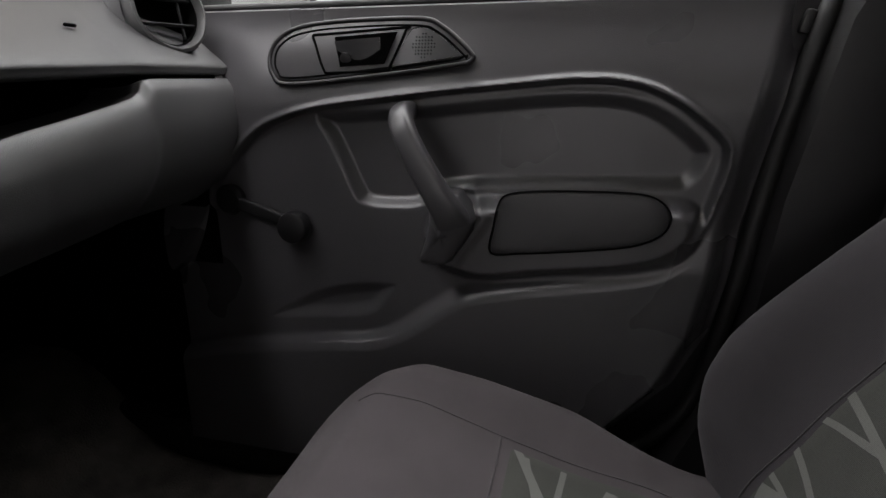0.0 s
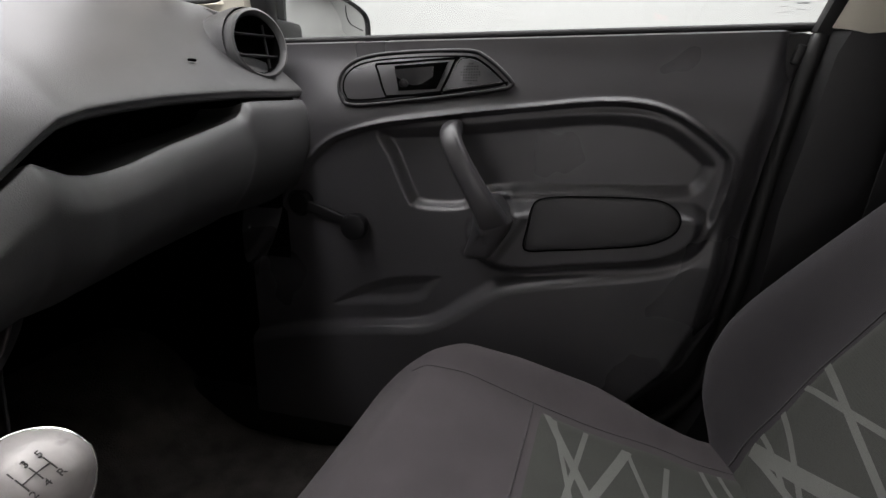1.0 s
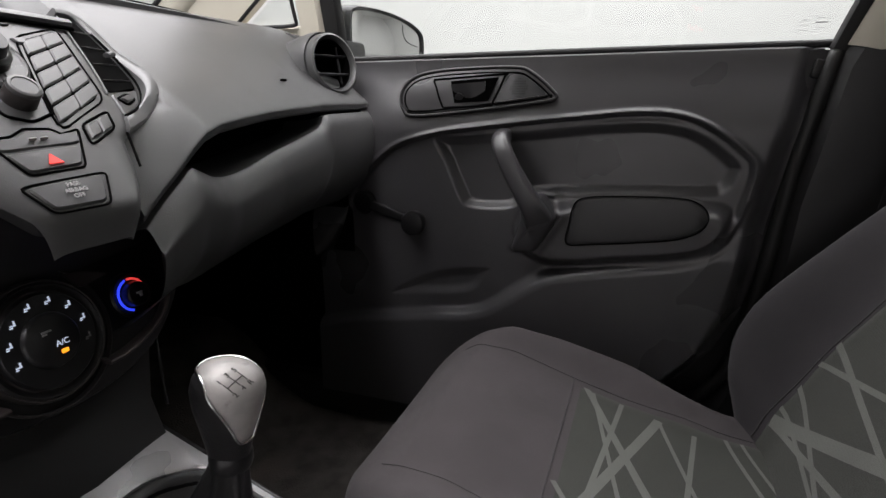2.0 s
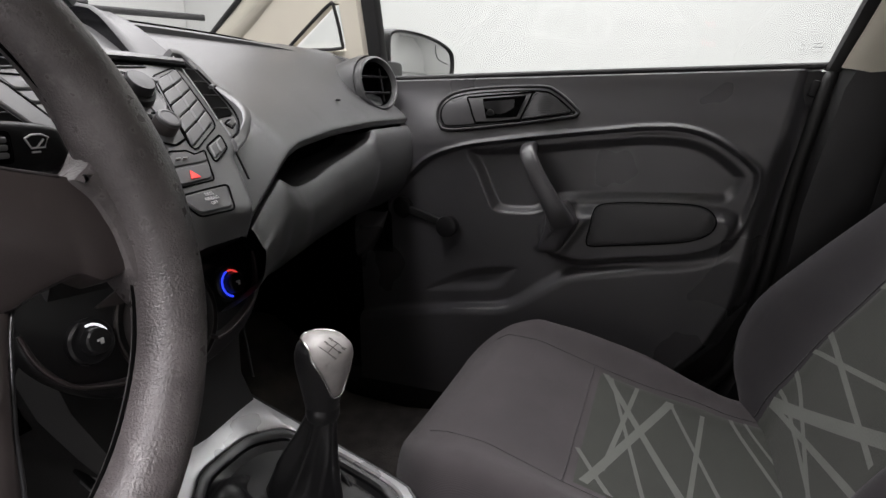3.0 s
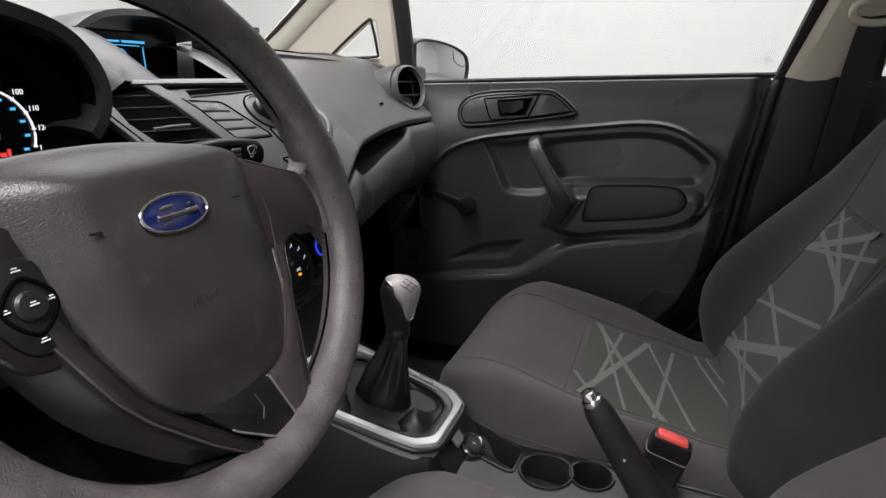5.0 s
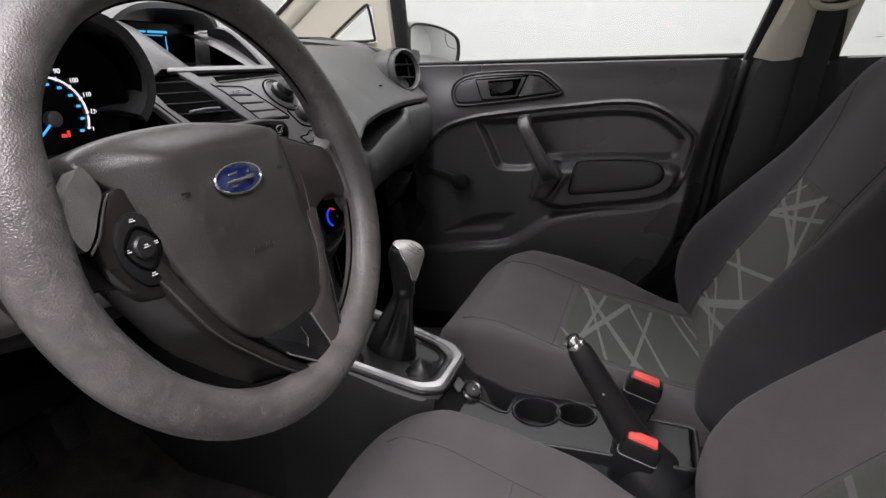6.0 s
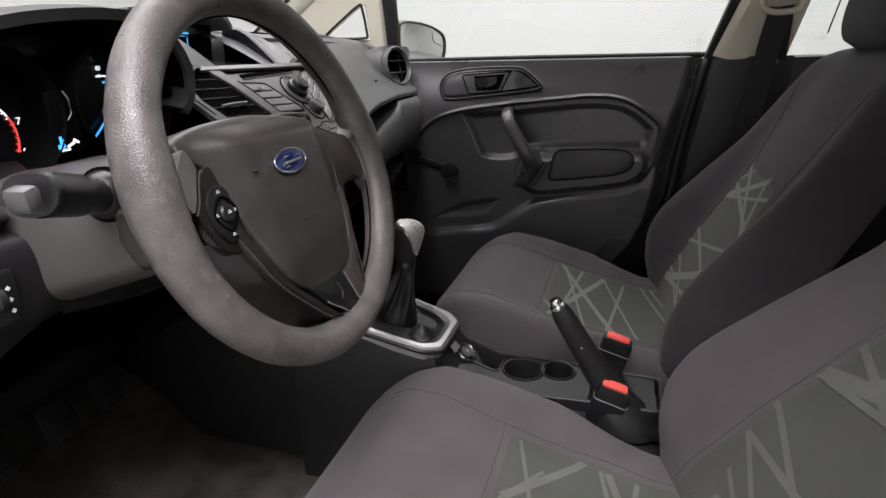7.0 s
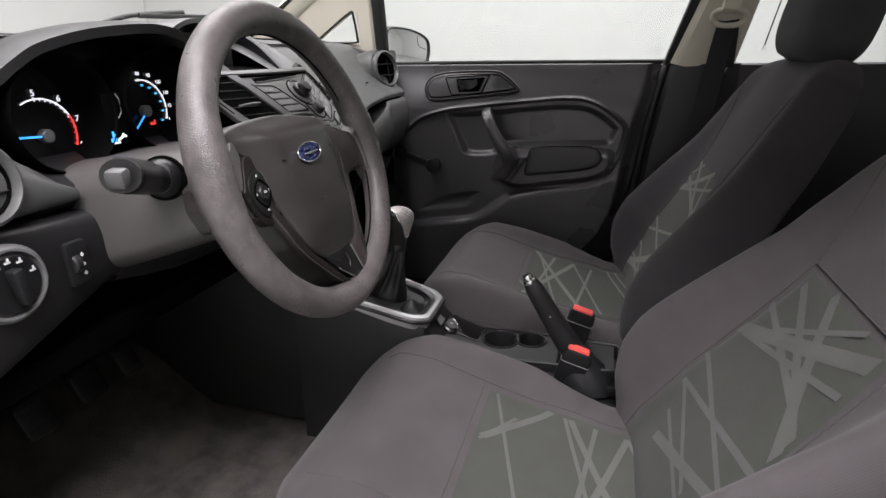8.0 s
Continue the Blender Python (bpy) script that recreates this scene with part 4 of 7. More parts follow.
part("scuff_mark", rbox((-0.5025, 0.495, 0.6925), (0.003, 0.016, 0.0035), 0.001, (0, 40, 8)), HOLLOW, dash)


def deck(x, y):
    left = smooth((-0.45 - y) / 0.2)
    well = 0.08 * smooth((0.125 - abs(y - 0.049)) / 0.012) * smooth((x + 0.715) / 0.02)
    return (x, y, 0.803 - 1.6 * max(0, x + 0.72) ** 2 - 0.25 * max(0, -0.8 - x) ** 2 - 0.03 * left * smooth((x + 0.9) / 0.3) - 0.03 * ((y - MID) / 0.7) ** 4 - well)


part("top_deck", sheet(deck, np.linspace(-1.04, -0.63, 46), np.linspace(MID - 0.70, MID + 0.69, 140), 0.01), DASH, dash, "charcoal dash top below the windscreen")
part("deck_groove", sweep([(x, y, z + 0.001) for x, y, z in (deck(-0.70 + 0.02 * math.sin(3 * s), 0.16 + 0.45 * s) for s in np.linspace(0, 1, 12))], 0.0022), HOLLOW, dash)


def lower_top(y):
    return table(y, [0.06, 0.104, 0.128, 0.16, 0.177, 0.19, 0.212, 0.235, 0.26, 0.30, 0.365, 0.44, 0.494, 0.52, 0.534, 0.541, 0.56, 0.72], [0.541, 0.567, 0.581, 0.597, 0.606, 0.601, 0.592, 0.588, 0.587, 0.590, 0.600, 0.610, 0.618, 0.623, 0.630, 0.641, 0.6425, 0.6425])


def lower_profile(y):
    zt, lx = lower_top(y), lip_x(y)
    d = 0.645 - zt
    x0 = lx + 0.003
    return curve([(x0 - 0.12, zt - 0.012), (x0 - 0.04, zt - 0.010), (x0 - 0.008, zt - 0.003), (x0, zt - 0.004), (x0 + 0.010, zt - 0.020), (x0 + 0.014, 0.585 - 0.6 * d), (x0 + 0.004, 0.545 - 0.5 * d), (x0 - 0.02, 0.508 - 0.3 * d), (x0 - 0.06, 0.478 - 0.2 * d), (x0 - 0.12, 0.458), (x0 - 0.22, 0.445), (x0 - 0.45, 0.43)], 5)


part("glovebox_panel", loft([[(x, y, z) for x, z in lower_profile(y)] for y in np.linspace(0.100, 0.714, 110)], wrap=False), DASH, dash, "bulging charcoal glovebox panel under an open shelf", 60)
# shelf back and end are coloured near-black, the shade under the pad
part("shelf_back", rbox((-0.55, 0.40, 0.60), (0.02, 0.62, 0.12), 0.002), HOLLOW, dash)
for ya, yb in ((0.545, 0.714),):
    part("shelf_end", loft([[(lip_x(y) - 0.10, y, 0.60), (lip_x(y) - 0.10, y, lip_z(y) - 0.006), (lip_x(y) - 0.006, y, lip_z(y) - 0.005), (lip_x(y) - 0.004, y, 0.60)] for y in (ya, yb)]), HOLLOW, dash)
part("dash_end", loft([[(x, y, z) for x, z in curve([(-0.90, 0.79), (-0.62, 0.78), (-0.545, 0.715), (-0.482, 0.645), (-0.474, 0.57), (-0.50, 0.50), (-0.62, 0.45), (-0.92, 0.44)], 4, True)] for y in (0.690, 0.718)]), DASH, dash)


def round_vent(at, axis, r, parent, slats=2):
    """A round outlet: ring, throat, cross slats."""
    a, b, n = axes(axis)
    vent = part("side_vent", lathe([(r * 0.80, -0.035), (r * 0.80, -0.006), (r * 0.83, 0.003), (r * 0.90, 0.008), (r * 0.97, 0.006), (r, -0.002), (r * 1.0, -0.012), (r * 1.03, -0.014), (r * 1.06, -0.03), (r * 1.06, -0.06), (r * 0.8, -0.06)], at, axis, 44), DASH, parent, "round charcoal air outlet")
    # throat's inner shade is painted with near-black
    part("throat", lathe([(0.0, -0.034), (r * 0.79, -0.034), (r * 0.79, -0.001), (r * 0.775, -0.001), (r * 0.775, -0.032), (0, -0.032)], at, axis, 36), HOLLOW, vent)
    for i in range(slats):
        h = (i - (slats - 1) / 2) * r * 0.58
        w = 2 * math.sqrt(max(1e-5, (r * 0.775) ** 2 - h * h))
        c = V(*at) + b * h - n * 0.006
        rings = [[c + a * s * w / 2 + n * p + b * q for p, q in ((-0.004, -0.0016), (0.002, -0.0016), (0.003, 0.0), (0.002, 0.0014), (-0.004, 0.0012))] for s in (-1, 1)]
        part("slat", loft(rings), BLACK, vent)
    part("vane", loft([[V(*at) - n * 0.006 + a * (r * 0.42 + s) + b * q * r * 0.60 + n * p for p, q in ((-0.004, -1), (-0.001, -1), (-0.001, 1), (-0.004, 1))] for s in (-0.0012, 0.0012)]), BLACK, vent)
    return vent


round_vent((-0.508, 0.648, 0.722), (0.94, -0.26, 0.18), 0.053, dash)
part("vent_pod", lathe([(0.058, -0.11), (0.060, -0.05), (0.059, -0.02), (0.056, -0.008)], (-0.508, 0.648, 0.722), (0.94, -0.26, 0.18), 40, 1.0, False), DASH, dash)

# ---- centre stack: a convex sloping face ----
def st(y, z, h=0.0):
    n = V(1.0, 3.2 * (y - SC), 1.0)
    return V(stack_x(y, z), y, z) + h * n / np.linalg.norm(n)


def on_stack(poly, h, base=-0.004, bevel=0.0012):
    """A raised piece with the outline given in (y, z), lying on the stack."""
    p = np.asarray(poly, float)
    area = np.sum(p[:, 0] * np.roll(p[:, 1], -1) - np.roll(p[:, 0], -1) * p[:, 1])
    p = p if area > 0 else p[::-1]
    q = shrink(p * (1, 1.414), bevel) / (1, 1.414)
    c = q.mean(0)
    return loft([[st(y, z, base) for y, z in p], [st(y, z, h - bevel) for y, z in p], [st(y, z, h) for y, z in q]] + [[st(*(c + (e - c) * k), h) for e in q] for k in (0.75, 0.5, 0.25, 0.04)])


def line_on_stack(poly, r=0.0009, h=0.0005, closed=True):
    return sweep([st(y, z, h) for y, z in poly], r, closed=closed)


def stack_half(z, v):
    far = [0.026, 0.036, 0.046, 0.057, 0.071, 0.098, 0.120, 0.146, 0.157, 0.156, 0.150, 0.145]
    near = [0.040, 0.048, 0.057, 0.068, 0.083, 0.098, 0.120, 0.146, 0.157, 0.156, 0.150, 0.145]
    return table(z, [0.582, 0.595, 0.605, 0.618, 0.638, 0.646, 0.655, 0.668, 0.69, 0.72, 0.736, 0.742], far if v > 0 else near)


stack = part("stack_fascia", sheet(lambda z, v: st(SC + v * stack_half(z, v), z, -0.006 * abs(v) ** 8 - 0.022 * max(0.0, (0.597 - z) / 0.015) ** 2), np.linspace(0.582, 0.742, 54), np.linspace(-1, 1, 50), -0.035), STACK, dash, "satin grey centre stack fascia")
# keypad: two columns by five, a slanted block
K0, K1, K2, K3 = V(0.091, 0.7135), V(0.139, 0.7265), V(0.1225, 0.6705), V(0.0605, 0.6485)
for i in range(5):
    for j in range(2):
        def q(a, b):
            top = K0 + (K1 - K0) * b
            bot = K3 + (K2 - K3) * b
            return top + (bot - top) * a
        a0, a1, b0, b1 = i / 5 + 0.010, (i + 1) / 5 - 0.010, j / 2 + 0.014, (j + 1) / 2 - 0.014
        part("key", on_stack(rounded([q(a0, b0), q(a0, b1), q(a1, b1), q(a1, b0)], 0.14), 0.0026), KEYCAP, stack)
part("key_groove", line_on_stack(rounded([K0 + (-0.004, 0.003), K1 + (0.004, 0.003), K2 + (0.004, -0.003), K3 + (-0.003, -0.004)], 0.15), 0.0008), HOLLOW, stack)
part("key_bed", on_stack(rounded([K0 + (-0.001, 0.001), K1 + (0.001, 0.001), K2 + (0.001, -0.001), K3 + (-0.001, -0.001)], 0.15), 0.0006), HOLLOW, stack)
# soft keys on the other side
for i in range(4):
    a, b = V(-0.052 + 0.0035 * i, 0.712 - 0.011 * i), V(-0.018 + 0.009 * i, 0.710 - 0.0105 * i)
    part("soft_key", on_stack(rounded([a, b, b + (0.007, -0.0095), a + (0.004, -0.0095)], 0.15), 0.0024), KEYCAP, stack)
lettering("soft_key_word", "RADIO", 0.0075, st(-0.030, 0.706, 0.0026), (0.0, 1, 0.0), (-0.7, 0, 0.7), GREY_INK, stack)
part("soft_key_bed", line_on_stack(rounded([(-0.058, 0.716), (-0.012, 0.713), (0.022, 0.668), (-0.040, 0.668)], 0.12), 0.0009), HOLLOW, stack)
# slot, dials and the lower buttons
SLOT = np.linspace(-0.045, 0.092, 12)
part("disc_slot", on_stack([(y, 0.7215 + 0.046 * (y + 0.045)) for y in SLOT] + [(y, 0.7275 + 0.046 * (y + 0.045)) for y in SLOT[::-1]], 0.0009, -0.004, 0.0004), HOLLOW, stack, "black disc slot")
part("slot_lip", line_on_stack([(y, 0.7203 + 0.046 * (y + 0.045)) for y in SLOT], 0.0010, 0.0008, False), STACK, stack)
part("eject_button", on_stack(rounded([(0.082, 0.715), (0.100, 0.717), (0.093, 0.711), (0.086, 0.7105)], 0.2), 0.002), STACK, stack)
sn = (1, 0, 1)
part("volume_ring", lathe([(0.030, -0.004), (0.030, 0.0012), (0.0285, 0.002), (0.027, 0.0005), (0.0, 0.0005)], st(0.047, 0.698, 0.0), sn, 36), STACK, stack)
part("volume_dial", lathe([(0.0185, 0.0), (0.0180, 0.008), (0.0165, 0.0095), (0.0140, 0.010), (0.0135, 0.017), (0.0122, 0.019), (0.0, 0.0194)], st(0.047, 0.699, 0.0), sn, 36), SMOOTH, stack, "round black volume dial")
part("ring_groove", sweep([st(0.047 + 0.031 * math.cos(g), 0.698 + 0.022 * math.sin(g), 0.0006) for g in np.linspace(0, 2 * np.pi, 40, endpoint=False)], 0.0011, closed=True), HOLLOW, stack)
for k in (-1, 1):
    part("skip_button", on_stack(rounded([(0.05 + k * 0.002, 0.6905), (0.05 + k * 0.026, 0.694), (0.05 + k * 0.021, 0.6815), (0.05 + k * 0.002, 0.6785)], 0.15), 0.0016), STACK, stack)
part("tuning_dial", lathe([(0.0120, 0.0), (0.0115, 0.010), (0.0105, 0.013), (0.009, 0.0138), (0.0, 0.0135)], st(0.048, 0.668, 0.0), sn, 30), GUNMETAL, stack, "small silver tuning dial")
part("tuning_ring", lathe([(0.0112, 0.0105), (0.0118, 0.012), (0.0110, 0.0140), (0.0088, 0.0145), (0.0082, 0.0138)], st(0.048, 0.668, 0.0), sn, 30), STACK, stack)
part("dial_bed", line_on_stack(rounded([(0.026, 0.679), (0.072, 0.683), (0.066, 0.658), (0.044, 0.652), (0.028, 0.657)], 0.2), 0.0011), HOLLOW, stack)
part("lock_button", on_stack(rounded([(0.006, 0.6415), (0.022, 0.642), (0.033, 0.6465), (0.050, 0.6458), (0.056, 0.6418), (0.071, 0.644), (0.0655, 0.6358), (0.008, 0.6335)], 0.16), 0.0016), STACK, stack)
part("lock_mark", join(*[rbox(st(0.032 + k, 0.6395, 0.002), (0.001, 0.005, 0.004), 0.0008, (0, 45, 0)) for k in (0, 0.008)]), WHITE_INK, stack)
part("hazard_button", on_stack(rounded([(0.0085, 0.632), (0.064, 0.6343), (0.053, 0.6215), (0.0145, 0.6198)], 0.14), 0.0018), STACK, stack, "hazard button with a red triangle")
tri = [st(0.0345 + 0.0062 * math.cos(radians(a)), 0.6252 + 0.0042 * math.sin(radians(a)), 0.0022) for a in (90, 210, 330)]
part("hazard_triangle", loft([[V(*p) + d for p in tri] for d in (V(0, 0, 0), V(0.0005, 0, 0.0005))]), LIT_RED, stack)
part("button_gap", line_on_stack(rounded([(0.004, 0.6425), (0.021, 0.6432), (0.033, 0.6478), (0.051, 0.647), (0.057, 0.643), (0.0735, 0.6455), (0.0545, 0.6200), (0.0135, 0.6183)], 0.10), 0.0008), HOLLOW, stack)
AIRBAG = [(0.0045, 0.6110), (0.0615, 0.6135), (0.0480, 0.5965), (0.0110, 0.5965)]
part("airbag_panel", on_stack(rounded(AIRBAG, 0.14), 0.0022), STACK, stack, "grey passenger airbag lamp panel")
part("panel_gap", line_on_stack(rounded([(0.001, 0.6123), (0.066, 0.6150), (0.0495, 0.5945), (0.0095, 0.5945)], 0.14), 0.0008), HOLLOW, stack)
for i, word in enumerate(("PASS", "AIRBAG", "OFF")):
    lettering("airbag_word", word, 0.0048, st(0.0325 - 0.0008 * i, 0.6088 - 0.0036 * i, 0.0026), (0, 1, 0), (-0.7, 0, 0.7), WHITE_INK, stack)
for k in (0, 1):
    c0 = 0.0830 + 0.0150 * k
    part("side_button", on_stack(rounded([(c0, 0.6480 + 0.0036 * k), (c0 + 0.0145, 0.6516 + 0.0036 * k), (c0 + 0.0085, 0.6410 + 0.0036 * k), (c0 - 0.0055, 0.6372 + 0.0036 * k)], 0.16), 0.0022), STACK, stack)
part("side_button_gap", line_on_stack(rounded([(0.0795, 0.6485), (0.1165, 0.6580), (0.1095, 0.6445), (0.0735, 0.6335)], 0.2), 0.0010), HOLLOW, stack)


def stack_vent(out, label, count=3, tab=0.018):
    """A louvred outlet at the side of the stack: corners in (y, z), inner top first, then round by the outer side."""
    vent = part("stack_vent", on_stack(rounded(out, 0.10), 0.0010, -0.002, 0.0004), HOLLOW, dash, label)
    p = np.asarray(out, float)
    top, low = p[:, 1].max(), p[:, 1].min()
    for i in range(count):
        z = top + (low - top) * (i + 0.8) / (count + 0.5)
        cross = []
        for (y0, z0), (y1, z1) in zip(p, np.roll(p, -1, 0)):
            if (z0 - z) * (z1 - z) < 0:
                cross.append(y0 + (y1 - y0) * (z - z0) / (z1 - z0))
        ya, yb = min(cross), max(cross)
        part("slat", loft([[st(y, z, h) + V(0, 0, e) for h, e in ((0.0, -0.0006), (0.0018, -0.0007), (0.0021, 0.0), (0.0017, 0.0005), (0.0, 0.0002))] for y in np.linspace(ya + 0.001, yb - 0.001, 5)]), BLACK, vent)
    m = p.mean(0) if tab > 0.01 else V(0.181, 0.7130)
    part("vane_tab", sweep([st(m[0] - tab, m[1] - 0.009, 0.006), st(m[0], m[1] - 0.008, 0.0075), st(m[0] + tab, m[1] - 0.007, 0.006)], round_rect(0.006, 0.004, 0.0018, 3)), STACK, vent)
    return vent


def stack_band(inner, outer, h, n=40):
    """A smooth raised band between two lines on the stack."""
    a, b = (np.array(curve(p, 8)) for p in (inner, outer))
    a, b = (np.stack([np.interp(np.linspace(0, 1, n), np.linspace(0, 1, len(p)), p[:, k]) for k in (0, 1)], 1) for p in (a, b))
    def over(y, z):
        q = np.array(pad_profile(y))[:32]
        k = np.argsort(q[:, 1])
        return max(0.0, np.interp(z, q[k, 1], q[k, 0]) - stack_x(y, z)) * 0.68
    rise = [over(*q) for q in b]
    return loft([[st(*(p + (q - p) * f), e + r * (0.7 + 0.3 * f)) for f, e in ((0.0, -0.012), (0.0, h - 0.0012), (0.10, h), (0.5, h + 0.0006), (0.88, h), (1.0, h - 0.0018), (1.0, -0.014))] for p, q, r in zip(a, b, rise)])


stack_vent([(0.163, 0.7400), (0.1800, 0.7400), (0.1865, 0.7270), (0.1915, 0.7120), (0.1920, 0.6880), (0.1860, 0.6765), (0.1385, 0.6730), (0.1480, 0.6930), (0.1560, 0.7180)], "narrow louvred centre outlet", 4, 0.007)
RIM_IN = [(0.160, 0.7440), (0.182, 0.7430), (0.1895, 0.7280), (0.1945, 0.7120), (0.1950, 0.6870), (0.1880, 0.6745), (0.1730, 0.6645), (0.1540, 0.6570), (0.1310, 0.6520)]
RIM_OUT = [(0.163, 0.7500), (0.188, 0.7490), (0.2060, 0.7370), (0.2125, 0.7170), (0.2130, 0.6940), (0.2080, 0.6760), (0.1960, 0.6640), (0.1670, 0.6510), (0.1215, 0.6405)]
part("vent_bezel", stack_band(RIM_IN, RIM_OUT, 0.0030), STACK, dash)
part("vent_groove", line_on_stack(curve(RIM_IN[2:], 5), 0.0012, 0.0026, False), HOLLOW, dash)
part("bezel_groove", line_on_stack([(0.1185 - 0.0009 * i, 0.6400 - 0.0013 * i) for i in range(20)], 0.0011, 0.0, False), HOLLOW, dash)
part("vent_panel", on_stack(rounded([(0.1390, 0.6715), (0.1850, 0.6750), (0.1720, 0.6655), (0.1540, 0.6580), (0.1330, 0.6530)], 0.12), 0.0014), STACK, dash)
part("vent_wheel", on_stack(rounded([(0.1430, 0.6665), (0.1590, 0.6695), (0.1640, 0.6660), (0.1480, 0.6625)], 0.24), 0.0042), STACK, dash)
part("wheel_hollow", line_on_stack(rounded([(0.1405, 0.6668), (0.1590, 0.6708), (0.1670, 0.6662), (0.1480, 0.6612)], 0.24), 0.0012, 0.0016), HOLLOW, dash)
part("vent_edge", line_on_stack(curve([(0.160, 0.7420), (0.1530, 0.7180), (0.1450, 0.6930), (0.1350, 0.6715)], 4), 0.0010, 0.0008, False), STACK, dash)
stack_vent([(-0.091, 0.732), (-0.130, 0.729), (-0.139, 0.716), (-0.124, 0.670), (-0.110, 0.652), (-0.048, 0.650), (-0.058, 0.674), (-0.077, 0.714)], "wide louvred centre outlet", 6)
part("vent_bezel", on_stack([(-0.092, 0.7365), (-0.076, 0.7375), (-0.053, 0.712), (-0.035, 0.668), (-0.028, 0.648), (-0.047, 0.648), (-0.056, 0.672), (-0.075, 0.714), (-0.090, 0.7325)], 0.0040, -0.006, 0.0012), STACK, dash)
part("vent_edge", line_on_stack([(-0.060, 0.7165), (-0.0515, 0.703), (-0.038, 0.6695)], 0.0011, 0.0036, False), HOLLOW, dash)
part("vent_bezel", on_stack([(-0.133, 0.734), (-0.152, 0.724), (-0.135, 0.664), (-0.119, 0.645), (-0.110, 0.648), (-0.125, 0.670), (-0.140, 0.716), (-0.131, 0.7295)], 0.0040, -0.006, 0.0012), STACK, dash)
part("vent_edge", line_on_stack([(-0.1445, 0.716), (-0.1315, 0.6735)], 0.0009, 0.0040, False), HOLLOW, dash)

# ---- display pod above the stack: a dark well between two wings, under a hood ----
PC = SC + 0.004
EDGE = ((-0.530, 0.086, 0.7395), (-0.545, 0.090, 0.752), (-0.562, 0.094, 0.766), (-0.580, 0.098, 0.780), (-0.600, 0.103, 0.794), (-0.620, 0.107, 0.804), (-0.660, 0.110, 0.812))
OUTER = ((-0.506, 0.160, 0.7400), (-0.520, 0.164, 0.751), (-0.540, 0.166, 0.764), (-0.560, 0.168, 0.777), (-0.585, 0.170, 0.790), (-0.612, 0.172, 0.800), (-0.660, 0.174, 0.807))
part("pod_floor", loft([[(-0.529, PC - 0.084, 0.7385), (-0.527, PC, 0.7385), (-0.529, PC + 0.084, 0.7385)], [(-0.668, PC - 0.100, 0.748), (-0.668, PC, 0.748), (-0.668, PC + 0.100, 0.748)]], wrap=False), GLOSS, dash)
part("pod_sill", loft([[(x0 + dx, PC + k, 0.7395 + dz) for k, x0 in zip(np.linspace(-0.150, 0.115, 21), -0.478 - 1.45 * np.linspace(-0.150, 0.115, 21) ** 2)] for dx, dz in ((0.0, -0.008), (0.0015, -0.003), (-0.002, 0.0005), (-0.012, 0.0018), (-0.034, 0.0012), (-0.052, 0.0))], wrap=False), DASH, dash, "grey sill of the display pod", 50)
part("pod_joint", sweep([(-0.4775 - 1.45 * k * k, PC + k, 0.7315) for k in np.linspace(-0.150, 0.115, 21)], 0.0018), HOLLOW, dash)
for k in (-1, 1):
    rows = []
    for (x0, a0, z0), (x1, a1, z1) in zip(EDGE, OUTER):
        a1 = a1 if k < 0 else a1 - 0.042
        x1 = x1 if k < 0 else x1 - 0.010
        row = [(x0 - 0.004, PC + k * (a0 - 0.003), z0 - 0.003), (x0 - 0.0008, PC + k * (a0 - 0.001), z0 - 0.0006)]
        row += [(x0 + (x1 - x0) * s, PC + k * (a0 + (a1 - a0) * s), z0 + (z1 - z0) * s - 0.002 * math.sin(math.pi * s)) for s in (0.03, 0.2, 0.4, 0.6, 0.8, 1.0)]
        row += [(x1 - 0.006, PC + k * (a1 + 0.012), z1 - 0.010), (x1 - 0.03, PC + k * (a1 + 0.025), z1 - 0.05)]
        rows.append(row)
    # wing takes the darkened dash skin, so less light shows on it
    part("pod_wing", loft(rows, wrap=False), HOODSKIN, dash, "grey wing beside the display, darkened as in shade", 50)
    part("pod_wall", loft([[(x - 0.004, PC + k * (a - 0.003), z - 0.003), (x - 0.004, PC + k * (a - 0.006), 0.737)] for x, a, z in EDGE], wrap=False), GLOSS, dash)
part("pod_hood", sheet(lambda u, v: (-0.608 - 0.14 * v - 0.022 * (2 * u - 1) ** 2, SC - 0.004 + (2 * u - 1) * (0.104 + 0.02 * v), 0.833 - 0.026 * (2 * u - 1) ** 4 - 0.016 * v * v + 0.004 * v), np.linspace(0, 1, 30), np.linspace(0, 1, 10), 0.008), DASH, dash, "curved charcoal hood over the display")
screen = part("display", rbox((-0.672, SC + 0.007, 0.780), (0.010, 0.150, 0.062), 0.003, (0, 8, 0)), GLOSS, dash, "small dark display with cyan text")


def on_screen(y, z):
    return (-0.6655 + 0.14 * (z - 0.78), y, z)


bars = [((0.045, 0.7955), 0.038, 0.0035), ((0.012, 0.7955), 0.02, 0.0028), ((0.028, 0.758), 0.075, 0.0012)]
part("screen_line", join(*[rbox(on_screen(*c), (0.001, w, h), 0) for c, w, h in bars], rbox(on_screen(0.062, 0.776), (0.001, 0.0014, 0.038), 0), rbox(on_screen(0.0, 0.7905), (0.001, 0.11, 0.0012), 0)), LIT_CYAN, screen, "cyan text bars on the display")
